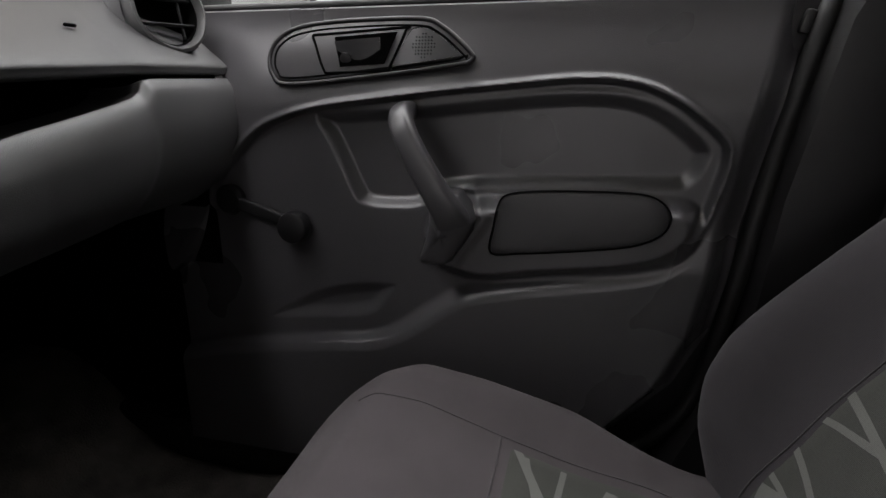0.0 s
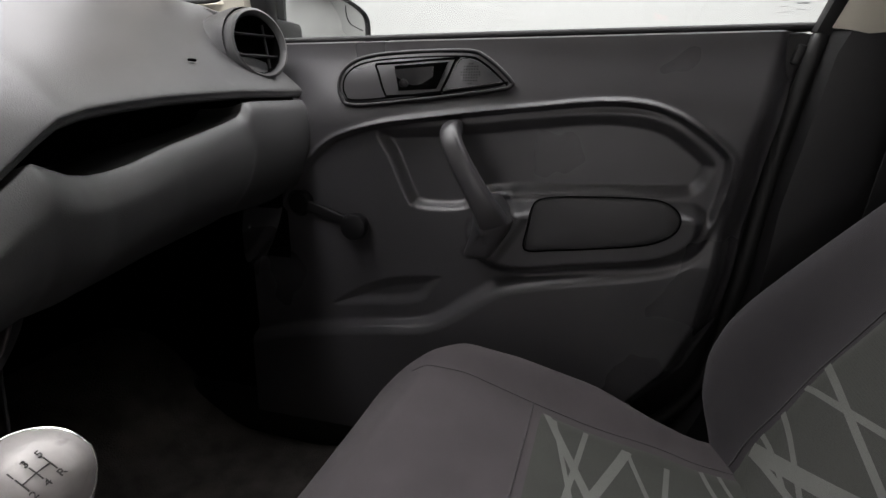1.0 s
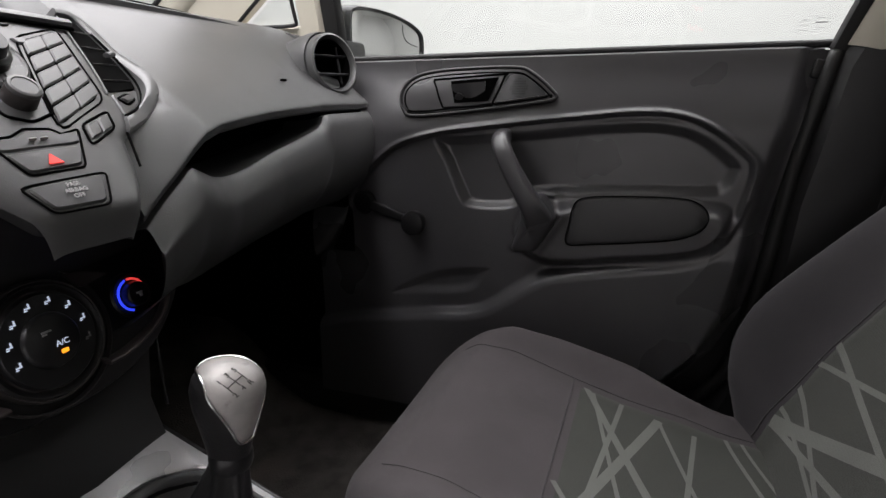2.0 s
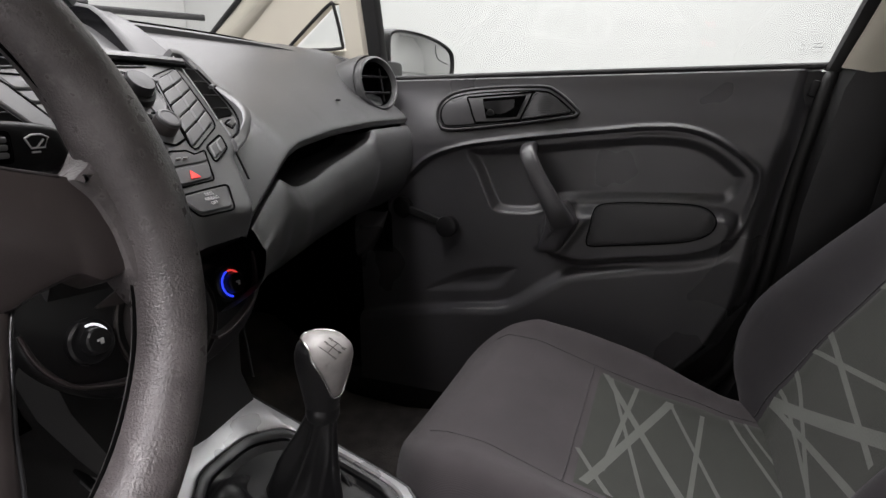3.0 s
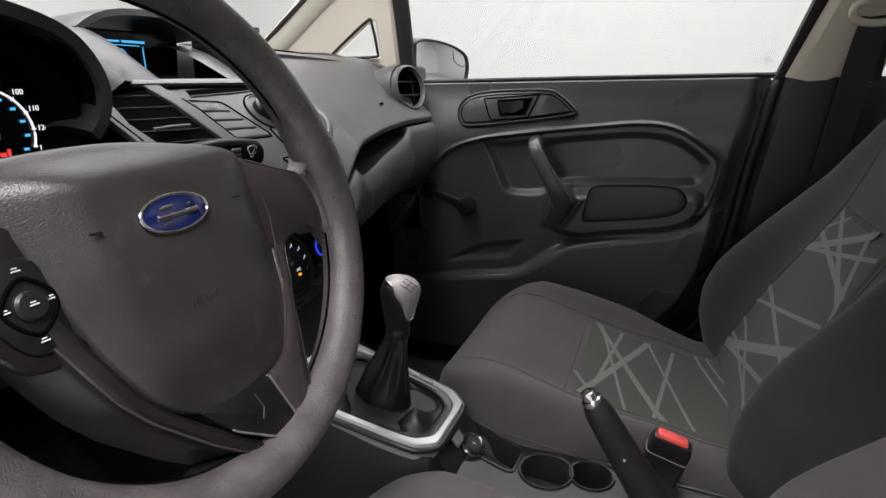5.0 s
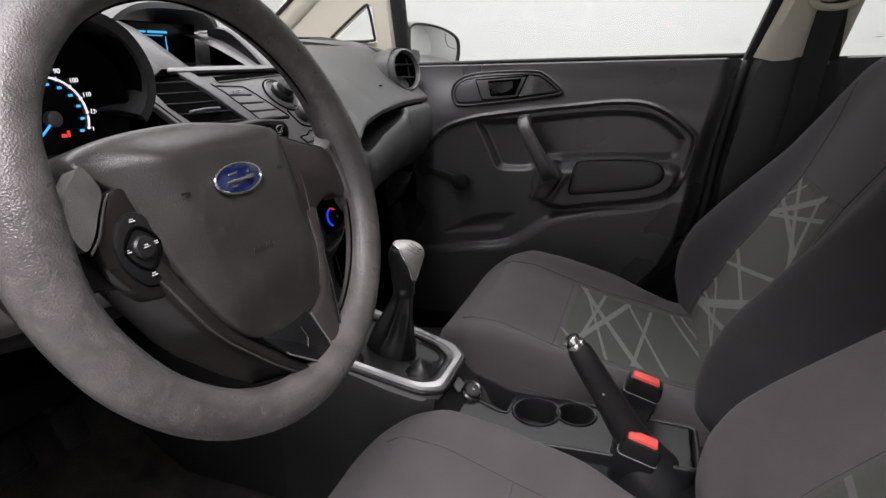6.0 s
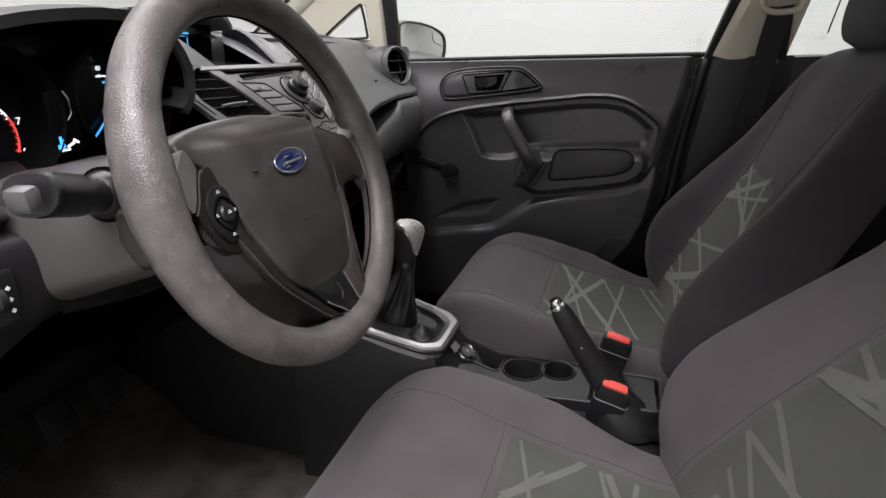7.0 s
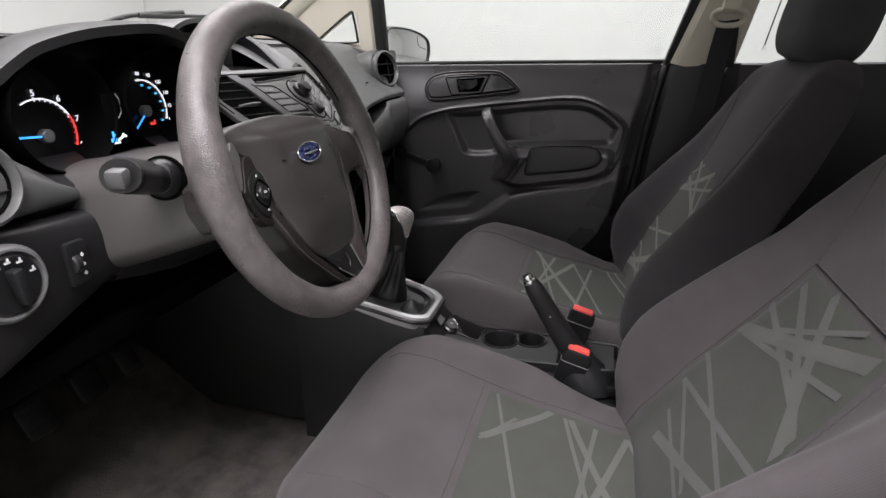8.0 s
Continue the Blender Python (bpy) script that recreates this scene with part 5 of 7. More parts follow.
part("screen_icon", join(sweep([on_screen(0.022 + 0.011 * math.cos(g), 0.7745 + 0.011 * math.sin(g)) for g in np.linspace(0, 2 * np.pi, 24, endpoint=False)], 0.0008, closed=True), sweep([on_screen(0.022 + 0.006 * math.cos(g), 0.7745 + 0.006 * math.sin(g)) for g in np.linspace(0, 2 * np.pi, 18, endpoint=False)], 0.0007, closed=True)), LIT_CYAN, screen)

# ---- heater panel ----
HX = -0.430
heater = part("heater_panel", plate(curve([(-0.135, 0.055), (-0.07, 0.085), (0.0, 0.09), (0.07, 0.085), (0.135, 0.055), (0.142, 0.0), (0.10, -0.05), (0.04, -0.072), (-0.04, -0.072), (-0.10, -0.05), (-0.142, 0.0)], 5, True), (HX - 0.02, SC, 0.485), (0, 1, 0), (-0.20, 0, 0.98), 0.018, 0.006), SMOOTH, dash, "black heater panel with three dials")
hn = (0.97, 0, 0.22)


def heat(y, z, h=0.0):
    return V(HX - 0.001 - 0.22 * (z - 0.485), y, z) + h * V(*hn)


MY, MZC = SC - 0.009, 0.479
main = part("mode_dial", lathe([(0.048, -0.003), (0.048, 0.008), (0.0455, 0.011), (0.041, 0.008), (0.0395, 0.004), (0.0395, 0.010), (0.0375, 0.013), (0.023, 0.013), (0.022, 0.016), (0.020, 0.0175), (0.0, 0.0175)], heat(MY, MZC), hn, 48), SMOOTH, heater, "large black mode dial with lit symbols")
for k in range(8):
    g = radians(200 - 31 * k)
    c = heat(MY + 0.0305 * math.cos(g), MZC + 0.0305 * math.sin(g), 0.0137)
    part("dial_symbol", join(rbox(c, (0.0008, 0.0044, 0.0011), 0, (0, -12, 0)), rbox(c + V(0, 0.0012, 0.0022), (0.0008, 0.0012, 0.0032), 0, (0, -12, 0)), rbox(c + V(0, -0.0014, -0.0016), (0.0008, 0.0022, 0.0011), 0, (0, -12, 0))), SYMBOL if k < 7 else GREY_INK, main)
part("dial_symbol", join(rbox(heat(MY - 0.004, MZC + 0.008, 0.0178), (0.0008, 0.008, 0.0016), 0, (0, -12, 0)), rbox(heat(MY - 0.006, MZC + 0.006, 0.0178), (0.0008, 0.004, 0.0014), 0, (0, -12, 0))), GREY_INK, main)
lettering("dial_word", "A/C", 0.0066, heat(MY + 0.005, MZC - 0.004, 0.0178), (0, 1, 0), (-0.22, 0, 0.97), SYMBOL, main)
part("dial_lamp", rbox(heat(MY + 0.005, MZC - 0.011, 0.018), (0.001, 0.0055, 0.0032), 0), LIT_AMBER, main)
part("dial_rim", lathe([(0.0465, 0.008), (0.0485, 0.0095), (0.050, 0.006), (0.050, -0.003)], heat(MY, MZC), hn, 48), GUNMETAL, main)
part("outer_rim", lathe([(0.0580, -0.002), (0.0585, 0.004), (0.0600, 0.003), (0.0605, -0.004)], heat(MY, MZC), hn, 48), GUNMETAL, main)
part("dial_pointer", rbox(heat(MY - 0.044, MZC + 0.007, 0.0105), (0.0012, 0.012, 0.0022), 0, (4, -12, 0)), WHITE_INK, main)
for y0, marks in ((SC + 0.076, ((LIT_DEEPBLUE, 105, 255), (LIT_RED, 95, -45))), (SC - 0.094, ((LIT_WHITE, 100, 20),))):
    small = part("small_dial", lathe([(0.021, -0.003), (0.021, 0.006), (0.019, 0.008), (0.0155, 0.007), (0.012, 0.008), (0.0115, 0.016), (0.010, 0.0175), (0.0, 0.0175)], heat(y0, 0.489), hn, 32), SMOOTH, heater, "small black dial with a lit arc")
    for mat_, a0, a1 in marks:
        part("dial_arc", sweep([heat(y0 + 0.0145 * math.cos(radians(a)), 0.489 + 0.0145 * math.sin(radians(a)), 0.0082) for a in np.linspace(a0, a1, 14)], 0.0011), mat_, small)
    part("dial_mark", join(rbox(heat(y0, 0.490, 0.0178), (0.001, 0.006, 0.002), 0, (0, -12, 0)), rbox(heat(y0 + 0.001, 0.4875, 0.0178), (0.001, 0.003, 0.003), 0, (0, -12, 0))), WHITE_INK, small)
    k = 1 if y0 > SC else -1
    part("trim_wedge", loft([[heat(MY + k * a, z, h) for a, z in rounded([(0.032, 0.525), (0.044, 0.509), (0.072, 0.514), (0.050, 0.522)], 0.15)] for h in (-0.004, 0.003, 0.004)]), SPOKE, heater, "satin trim wedge beside the dial")
    part("trim_blade", sweep([heat(MY + k * a, z, 0.003) for a, z in curve([(0.042, 0.442), (0.060, 0.442), (0.084, 0.448), (0.112, 0.461), (0.130, 0.487), (0.136, 0.514)], 5)], [round_rect(0.004, w, 0.0018, 3) for w in np.interp(np.linspace(0, 1, 26), [0, 0.3, 0.7, 1], [0.017, 0.013, 0.009, 0.004])], up=(1, 0, 0)), SPOKE, heater, "satin trim blade under the dials")
part("stack_neck", loft([[(x, SC + k * w, z) for x, k in ((-0.60 if z > 0.43 else -0.99, -1), (xf - 0.02, -1), (xf, -0.86), (xf + 0.006, 0), (xf, 0.86), (xf - 0.02, 1), (-0.60 if z > 0.43 else -0.99, 1))] for xf, w, z in ((-0.40, 0.10, 0.60), (-0.432, 0.128, 0.56), (-0.455, 0.142, 0.49), (-0.452, 0.125, 0.42), (-0.440, 0.105, 0.37), (-0.405, 0.09, 0.325), (-0.40, 0.09, 0.02))]), RUBBER, dash, "black lower centre console")
part("neck_seam", sweep([(-0.446, SC + 0.128, 0.56), (-0.462, SC + 0.139, 0.49), (-0.46, SC + 0.124, 0.42), (-0.43, SC + 0.1, 0.36)], 0.0016), BLACK, dash)

# ---- driver side: binnacle, gauges, lower panel ----
ARCY = [-0.64, -0.56, -0.50, -0.465, -0.427, -0.357, -0.274, -0.226, -0.191, -0.170, -0.158, -0.160, -0.169, -0.180]
ARCZ = [0.715, 0.728, 0.744, 0.765, 0.784, 0.801, 0.808, 0.801, 0.787, 0.766, 0.738, 0.712, 0.694, 0.682]


def hood(u, v):
    s = np.interp(u, np.linspace(0, 1, len(ARCY)), ARCY)
    c = curve(np.stack([ARCY, ARCZ], 1), 8)
    i = u * (len(c) - 1)
    a, b = c[int(i)], c[min(int(i) + 1, len(c) - 1)]
    y, z = a + (b - a) * (i - int(i))
    return (-0.492 - 0.19 * v + 0.02 * (1 - v) * smooth((y + 0.45) / 0.2), y + 0.01 * v, z - 0.012 * v * v * (1 if z > 0.74 else 0.2) + 0.006 * math.sin(math.pi * min(v * 2, 1)))


# hood's shaded flank is put into one darker skin colour
part("binnacle_hood", sheet(hood, np.linspace(0, 1, 60), np.linspace(0, 1, 12), 0.012), HOODSKIN, dash, "charcoal hood over the gauges, darkened as in shade")
# lining coloured near-black for the shade inside the hood
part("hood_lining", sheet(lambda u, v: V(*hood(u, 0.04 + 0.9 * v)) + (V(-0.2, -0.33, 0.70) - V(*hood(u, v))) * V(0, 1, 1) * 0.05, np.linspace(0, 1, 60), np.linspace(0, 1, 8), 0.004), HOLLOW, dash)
part("gauge_back", rbox((-0.566, -0.33, 0.70), (0.02, 0.36, 0.19), 0.01), GLOSS, dash)
part("gauge_sill", loft([[(x, y, z) for x, z in ((-0.56, 0.655), (-0.51, 0.640), (-0.475, 0.628), (-0.465, 0.612), (-0.48, 0.60), (-0.56, 0.60))] for y in (-0.50, -0.40, -0.30, -0.17)]), BLACK, dash)
GX = -0.547


def gauge(y, z, cy, cz, label):
    g = part("gauge", lathe([(0.060, -0.004), (0.064, -0.004), (0.066, 0.02), (0.0675, 0.046), (0.070, 0.050), (0.0715, 0.047), (0.070, 0.02), (0.068, -0.006), (0.060, -0.008)], (GX, cy, cz), (1, 0, 0), 48), HOLLOW, dash, label)
    part("dial_face", lathe([(0.066, -0.004), (0.066, 0.0), (0.0, 0.0)], (GX, cy, cz), (1, 0, 0), 48), GLOSS, g)
    part("needle_cap", lathe([(0.0085, 0), (0.0085, 0.008), (0.007, 0.0095), (0, 0.0098)], (GX, y, z), (1, 0, 0), 24), KEYCAP, g, "grey needle cap")
    return g


def polar(y, z, r, a, h=0.002):
    return V(GX + h, y + r * math.cos(radians(a)), z + r * math.sin(radians(a)))


def bar(p, q_, w, m, parent, name):
    part(name, sweep([p, q_], round_rect(w, 0.0008, 0.0002, 1), up=(1, 0, 0)), m, parent)


tac = gauge(-0.405, 0.676, -0.406, 0.703, "rev counter with white scale and red sector")
spd = gauge(-0.240, 0.690, -0.247, 0.707, "speedometer with white and cyan scale")
TY, TZ = -0.405, 0.676
part("scale_arc", sweep([polar(TY, TZ, 0.0445, a) for a in np.linspace(118, 30, 20)], 0.0010), LIT_WHITE, tac)
part("red_arc", sweep([polar(TY, TZ, 0.0445, a) for a in np.linspace(30, -22, 14)], 0.0011), LIT_RED, tac)
for i, word in enumerate("5678"):
    a = 94 - 38 * i
    lettering("scale_number", word, 0.011, polar(TY, TZ, 0.0515, a), (0, 1, 0), (0, 0, 1), LIT_WHITE, tac)
    for k in range(4):
        if a - 9.5 * k > -25:
            bar(polar(TY, TZ, 0.0415, a - 9.5 * k), polar(TY, TZ, 0.047 if k == 0 else 0.0455, a - 9.5 * k), 0.0012, LIT_WHITE if a > 20 else LIT_RED, tac, "tick")
bar(polar(TY, TZ, 0.008, 176, 0.007), polar(TY, TZ, 0.042, 176, 0.007), 0.0026, LIT_BLUE, tac, "needle")
SY, SZ = -0.240, 0.690
part("scale_arc", sweep([polar(SY, SZ, 0.0445, a) for a in np.linspace(98, -20, 26)], 0.0011), LIT_WHITE, spd)
for i, word in enumerate(("80", "90", "100", "110", "120", "130")):
    a = 92 - 22 * i
    lettering("scale_number", word, 0.0075, polar(SY, SZ, 0.0535, a), (0, 1, 0), (0, 0, 1), LIT_WHITE, spd)
    bar(polar(SY, SZ, 0.0425, a), polar(SY, SZ, 0.047, a), 0.0012, LIT_WHITE, spd, "tick")
    part("inner_mark", rbox(polar(SY, SZ, 0.037, a - 8), (0.0008, 0.005, 0.0028), 0), LIT_CYAN, spd)
bar(polar(SY, SZ, 0.008, 222, 0.007), polar(SY, SZ, 0.043, 222, 0.007), 0.0026, LIT_BLUE, spd, "needle")
part("warning_lamp", join(rbox(polar(SY, SZ, 0.024, -48), (0.0008, 0.003, 0.007), 0), rbox(polar(SY, SZ, 0.022, -62), (0.0008, 0.006, 0.004), 0)), LIT_RED, spd)
FY, FZ0 = -0.349, 0.664
mid_ = part("centre_info", rbox((-0.502, -0.336, 0.690), (0.003, 0.034, 0.066), 0.002), HOLLOW, dash, "dark fuel gauge panel")
part("bracket_line", sweep([(-0.499, -0.333, 0.722), (-0.499, -0.328, 0.714), (-0.499, -0.328, 0.698), (-0.499, -0.334, 0.691)], 0.0008), GREY_INK, mid_)
part("fuel_symbol", join(rbox((-0.499, FY, FZ0), (0.001, 0.007, 0.005), 0), rbox((-0.499, FY + 0.001, FZ0 + 0.007), (0.001, 0.0025, 0.008), 0), rbox((-0.499, FY + 0.004, FZ0 + 0.003), (0.001, 0.0015, 0.009), 0)), LIT_BLUE, mid_)
part("fuel_bars", join(rbox((-0.499, FY + 0.012, FZ0 + 0.001), (0.001, 0.010, 0.0025), 0, (25, 0, 0)), rbox((-0.499, FY + 0.019, FZ0 + 0.004), (0.001, 0.007, 0.0025), 0, (-35, 0, 0)), rbox((-0.499, FY + 0.004, FZ0 - 0.004), (0.001, 0.012, 0.002), 0)), LIT_WHITE, mid_)

# lower panel with light switch
part("driver_panel", loft([[(x, y, z) for x, z in curve([(-0.50, zt), (-0.462, zt - 0.004), (-0.450, zt - 0.02), (-0.448, 0.55), (-0.455, zb + 0.02), (-0.475, zb), (-0.56, zb - 0.01)], 4)] for y, zt, zb in ((-0.64, 0.612, 0.435), (-0.58, 0.61, 0.452), (-0.50, 0.603, 0.478), (-0.44, 0.600, 0.498), (-0.415, 0.600, 0.500))], wrap=False), BLACK, dash, "black lower panel with light switch")
part("upper_left_panel", loft([[(x, y, z) for x, z in curve([(-0.56, zu), (-0.50, zu - 0.006), (-0.472, zu - 0.018), (-0.459, 0.45 * zu + 0.55 * 0.612), (-0.462, 0.612), (-0.50, 0.606)], 4)] for y, zu in ((-0.64, 0.706), (-0.56, 0.700), (-0.50, 0.678), (-0.468, 0.655), (-0.450, 0.640))], wrap=False), DASH, dash)
part("left_end", rbox((-0.60, -0.645, 0.56), (0.30, 0.02, 0.30), 0.01), DASH, dash)
round_vent((-0.455, -0.562, 0.655), (0.97, 0.0, 0.2), 0.046, dash)
sw = part("light_switch", lathe([(0.041, -0.004), (0.041, 0.002), (0.037, 0.0075), (0.0345, 0.0075), (0.033, 0.003), (0.0, 0.003)], (-0.449, -0.560, 0.552), (1, 0, 0), 44), KEYCAP, dash, "round light switch with grey bezel")
part("switch_disc", lathe([(0.031, 0.0), (0.031, 0.006), (0.029, 0.008), (0.0, 0.008)], (-0.449, -0.560, 0.552), (1, 0, 0), 40), SMOOTH, sw)
part("switch_grip", rbox((-0.432, -0.560, 0.551), (0.016, 0.012, 0.040), 0.004, (8, 0, 0)), SMOOTH, sw)
for a in (62, 92, 120, 20):
    part("switch_symbol", join(rbox((-0.4405, -0.560 + 0.0235 * math.cos(radians(a)), 0.552 + 0.0235 * math.sin(radians(a))), (0.001, 0.006, 0.0018), 0), rbox((-0.4405, -0.560 + 0.0235 * math.cos(radians(a)) + 0.001, 0.5545 + 0.0235 * math.sin(radians(a))), (0.001, 0.0018, 0.004), 0)), WHITE_INK, sw)
dm = part("dimmer_switch", rbox((-0.448, -0.483, 0.547), (0.012, 0.028, 0.052), 0.004), SMOOTH, dash, "black dimmer wheel panel")
part("dimmer_wheel", lathe([(0.010, -0.005), (0.012, -0.003), (0.012, 0.003), (0.010, 0.005)], (-0.448, -0.487, 0.547), (0, 1, 0), 20), RUBBER, dm)
part("dimmer_symbol", join(*[rbox((-0.4415, -0.479, 0.545 + d), (0.001, 0.0035, 0.0032), 0, (45, 0, 0)) for d in (-0.011, 0, 0.011)]), WHITE_INK, dm)
part("knee_panel", loft([[(x, y, z) for x, z in curve([(-0.47, 0.60), (-0.455, 0.56), (-0.47, zb), (-0.52, zb - 0.012), (-0.62, zb - 0.015)], 4)] for y, zb in ((-0.415, 0.50), (-0.36, 0.488), (-0.30, 0.478), (-0.22, 0.474), (-0.12, 0.470), (-0.075, 0.47))], wrap=False), BLACK, dash)
# underside coloured near-black, as the shade below the dash
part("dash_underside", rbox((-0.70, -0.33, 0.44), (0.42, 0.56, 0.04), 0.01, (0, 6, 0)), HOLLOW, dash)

# ---- column shroud and stalks ----
col = thing("steering_column", (-0.42, -0.304, 0.58), "dark grey plastic steering column shroud with two stalks", "steering column")
part("shroud", loft([[(x, -0.304 + w * np.sign(c) * abs(c) ** 0.42, (zt + zb) / 2 + (zt - zb) / 2 * np.sign(s) * abs(s) ** 0.42) for c, s in ((math.cos(g), math.sin(g)) for g in np.linspace(0, 2 * np.pi, 56, endpoint=False))]
                     for x, w, zt, zb in ((-0.56, 0.150, 0.640, 0.480), (-0.50, 0.146, 0.646, 0.496), (-0.44, 0.137, 0.654, 0.514), (-0.366, 0.117, 0.664, 0.538), (-0.325, 0.102, 0.668, 0.552), (-0.305, 0.090, 0.664, 0.562), (-0.297, 0.070, 0.655, 0.575), (-0.294, 0.04, 0.64, 0.59))]), SHROUD, col, "warm grey column shroud", 50)
part("shroud_seam", sweep([(-0.31, -0.4015, 0.641), (-0.335, -0.4115, 0.640)], 0.0009), HOLLOW, col)
stalk = part("indicator_stalk", sweep(curve([(-0.362, -0.412, 0.634), (-0.356, -0.436, 0.638), (-0.346, -0.462, 0.645), (-0.334, -0.490, 0.653), (-0.324, -0.512, 0.659), (-0.317, -0.523, 0.661)], 4), [round_rect(a, b, min(a, b) * 0.48, 4) for a, b in ((0.030, 0.030),) * 5 + ((0.032, 0.032),) * 4 + ((0.038, 0.036),) * 8 + ((0.036, 0.032),) * 4]), SMOOTH, col, "black indicator stalk")
part("stalk_collar", lathe([(0.0, -0.006), (0.022, -0.006), (0.0225, 0.003), (0.020, 0.010), (0.016, 0.014), (0, 0.014)], (-0.357, -0.428, 0.637), (0.28, -1, 0.12), 32), SMOOTH, stalk)
part("collar_gap", lathe([(0.0225, -0.004), (0.0255, -0.004), (0.0255, 0.001), (0.0225, 0.001)], (-0.357, -0.428, 0.637), (0.28, -1, 0.12), 32), HOLLOW, stalk)
part("stalk_tip", rbox((-0.309, -0.5335, 0.6615), (0.020, 0.016, 0.019), 0.005, (8, 0, 12)), DASH, stalk, "grey stalk tip")
wip = part("wiper_stalk", sweep(curve([(-0.372, -0.280, 0.640), (-0.366, -0.255, 0.650), (-0.358, -0.232, 0.660), (-0.353, -0.215, 0.665)], 4), round_rect(0.018, 0.018, 0.0075, 4)), STALK, col, "black wiper stalk with white symbols")
PADDLE = [(-0.352, -0.225, 0.664, 0.018), (-0.350, -0.195, 0.667, 0.024), (-0.347, -0.165, 0.667, 0.030), (-0.344, -0.140, 0.666, 0.032), (-0.343, -0.120, 0.6645, 0.031), (-0.343, -0.108, 0.664, 0.027), (-0.344, -0.103, 0.664, 0.018)]
part("paddle", loft([[(x + 0.011 * (abs(math.cos(g)) ** 0.6) * (1 if math.cos(g) > 0 else -1), y, z + 0.5 * h * (abs(math.sin(g)) ** 0.6) * (1 if math.sin(g) > 0 else -1)) for g in np.linspace(0, 2 * np.pi, 28, endpoint=False)] for x, y, z, h in curve(PADDLE, 4)]), STALK, wip, "broad black stalk end")
part("wheel_bed", rbox((-0.3335, -0.1470, 0.6665), (0.004, 0.021, 0.019), 0.003), HOLLOW, wip)
for k in (-0.0045, 0.0, 0.0045):
    part("stalk_wheel", rbox((-0.3315, -0.1470, 0.6665 + k), (0.005, 0.013, 0.0034), 0.001), KEYCAP, wip)
WS = V(-0.3312, -0.1225, 0.6680)
part("stalk_symbol", join(*[sweep([WS + V(0, a, b) for a, b in line], 0.0006) for line in ([(-0.007, 0.003), (-0.003, 0.005), (0.003, 0.005), (0.007, 0.003), (0.004, -0.003), (-0.004, -0.003), (-0.007, 0.003)], [(-0.001, -0.003), (0.004, 0.002)], [(-0.004, -0.0055), (0.001, -0.0055)])]), WHITE_INK, wip)
part("stalk_mark", sweep([V(-0.333, -0.1130, 0.6590), V(-0.333, -0.1090, 0.6610)], 0.0006), WHITE_INK, wip)

# ---- pedals ----
for name, x, y, z, w, label in (("clutch_pedal", -0.742, -0.388, 0.212, 0.055, "worn black clutch pedal in the footwell"), ("brake_pedal", -0.748, -0.283, 0.210, 0.058, "worn black brake pedal in the footwell"), ("accelerator_pedal", -0.76, -0.185, 0.20, 0.045, "black accelerator pedal in the footwell")):
    ped = thing(name, (x, y, z), label, "pedal")
    pad2 = part("pedal_pad", plate(round_rect(w, 0.066, 0.012), (x, y, z), (0, 1, 0), (-0.42, 0, 0.9), 0.012, 0.004, 0.002), RUBBER, ped)
    for k in (-0.02, -0.007, 0.007, 0.02):
        part("pad_rib", rbox((x + 0.0105 - 0.42 * k, y, z + 0.007 + 0.9 * k), (0.003, w * 0.8, 0.004), 0.001, (0, -25, 0)), RUBBER, pad2)
    part("pedal_arm", sweep(curve([(x - 0.008, y, z), (x - 0.05, y, z + 0.06), (x - 0.08, y + 0.01, z + 0.16), (x - 0.09, y + 0.01, z + 0.28)], 4), 0.008), GUNMETAL, ped)

# ---- steering wheel ----
wheel = thing("steering_wheel", (-0.2385, -0.307, 0.638), "worn dark grey leather steering wheel with airbag pad", "steering wheel")
WC = V(-0.2385, -0.307, 0.638)
TAU = radians(16.8)
WL, WU = V(0, 1, 0), V(-math.sin(TAU), 0, math.cos(TAU))
WN = np.cross(WL, WU)


def wp(l, u, h=0.0):
    return WC + WL * l + WU * u + WN * h


def rim_ring(g):
    """Grip cross-section; thicker at the spokes."""
    bulge = sum(math.exp(-(((g - a + 180) % 360 - 180) / 14) ** 2) for a in (8, 172))
    R, r = 0.1800 - 0.003 * bulge, 0.0188 + 0.003 * bulge
    c, s = math.cos(radians(g)), math.sin(radians(g))
    k = np.linspace(0, 2 * np.pi, 22, endpoint=False)
    lump = 0.0006 * noise.noise((g * 0.09, 1.3, 0))
    return [wp((R + (r + lump) * math.cos(q)) * c, (R + (r + lump) * math.cos(q)) * s, 1.04 * r * math.sin(q) - 0.003) for q in k]


rings = [rim_ring(g) for g in np.arange(0, 360, 3)]
part("rim", loft(rings + [rings[0]], True, False), LEATHER, wheel, "thick worn leather rim", 60)
part("rim_seam", sweep([wp(0.1612 * math.cos(g), 0.1612 * math.sin(g), -0.006) for g in np.linspace(0, 2 * np.pi, 90, endpoint=False)], 0.0012, closed=True), HOLLOW, wheel)
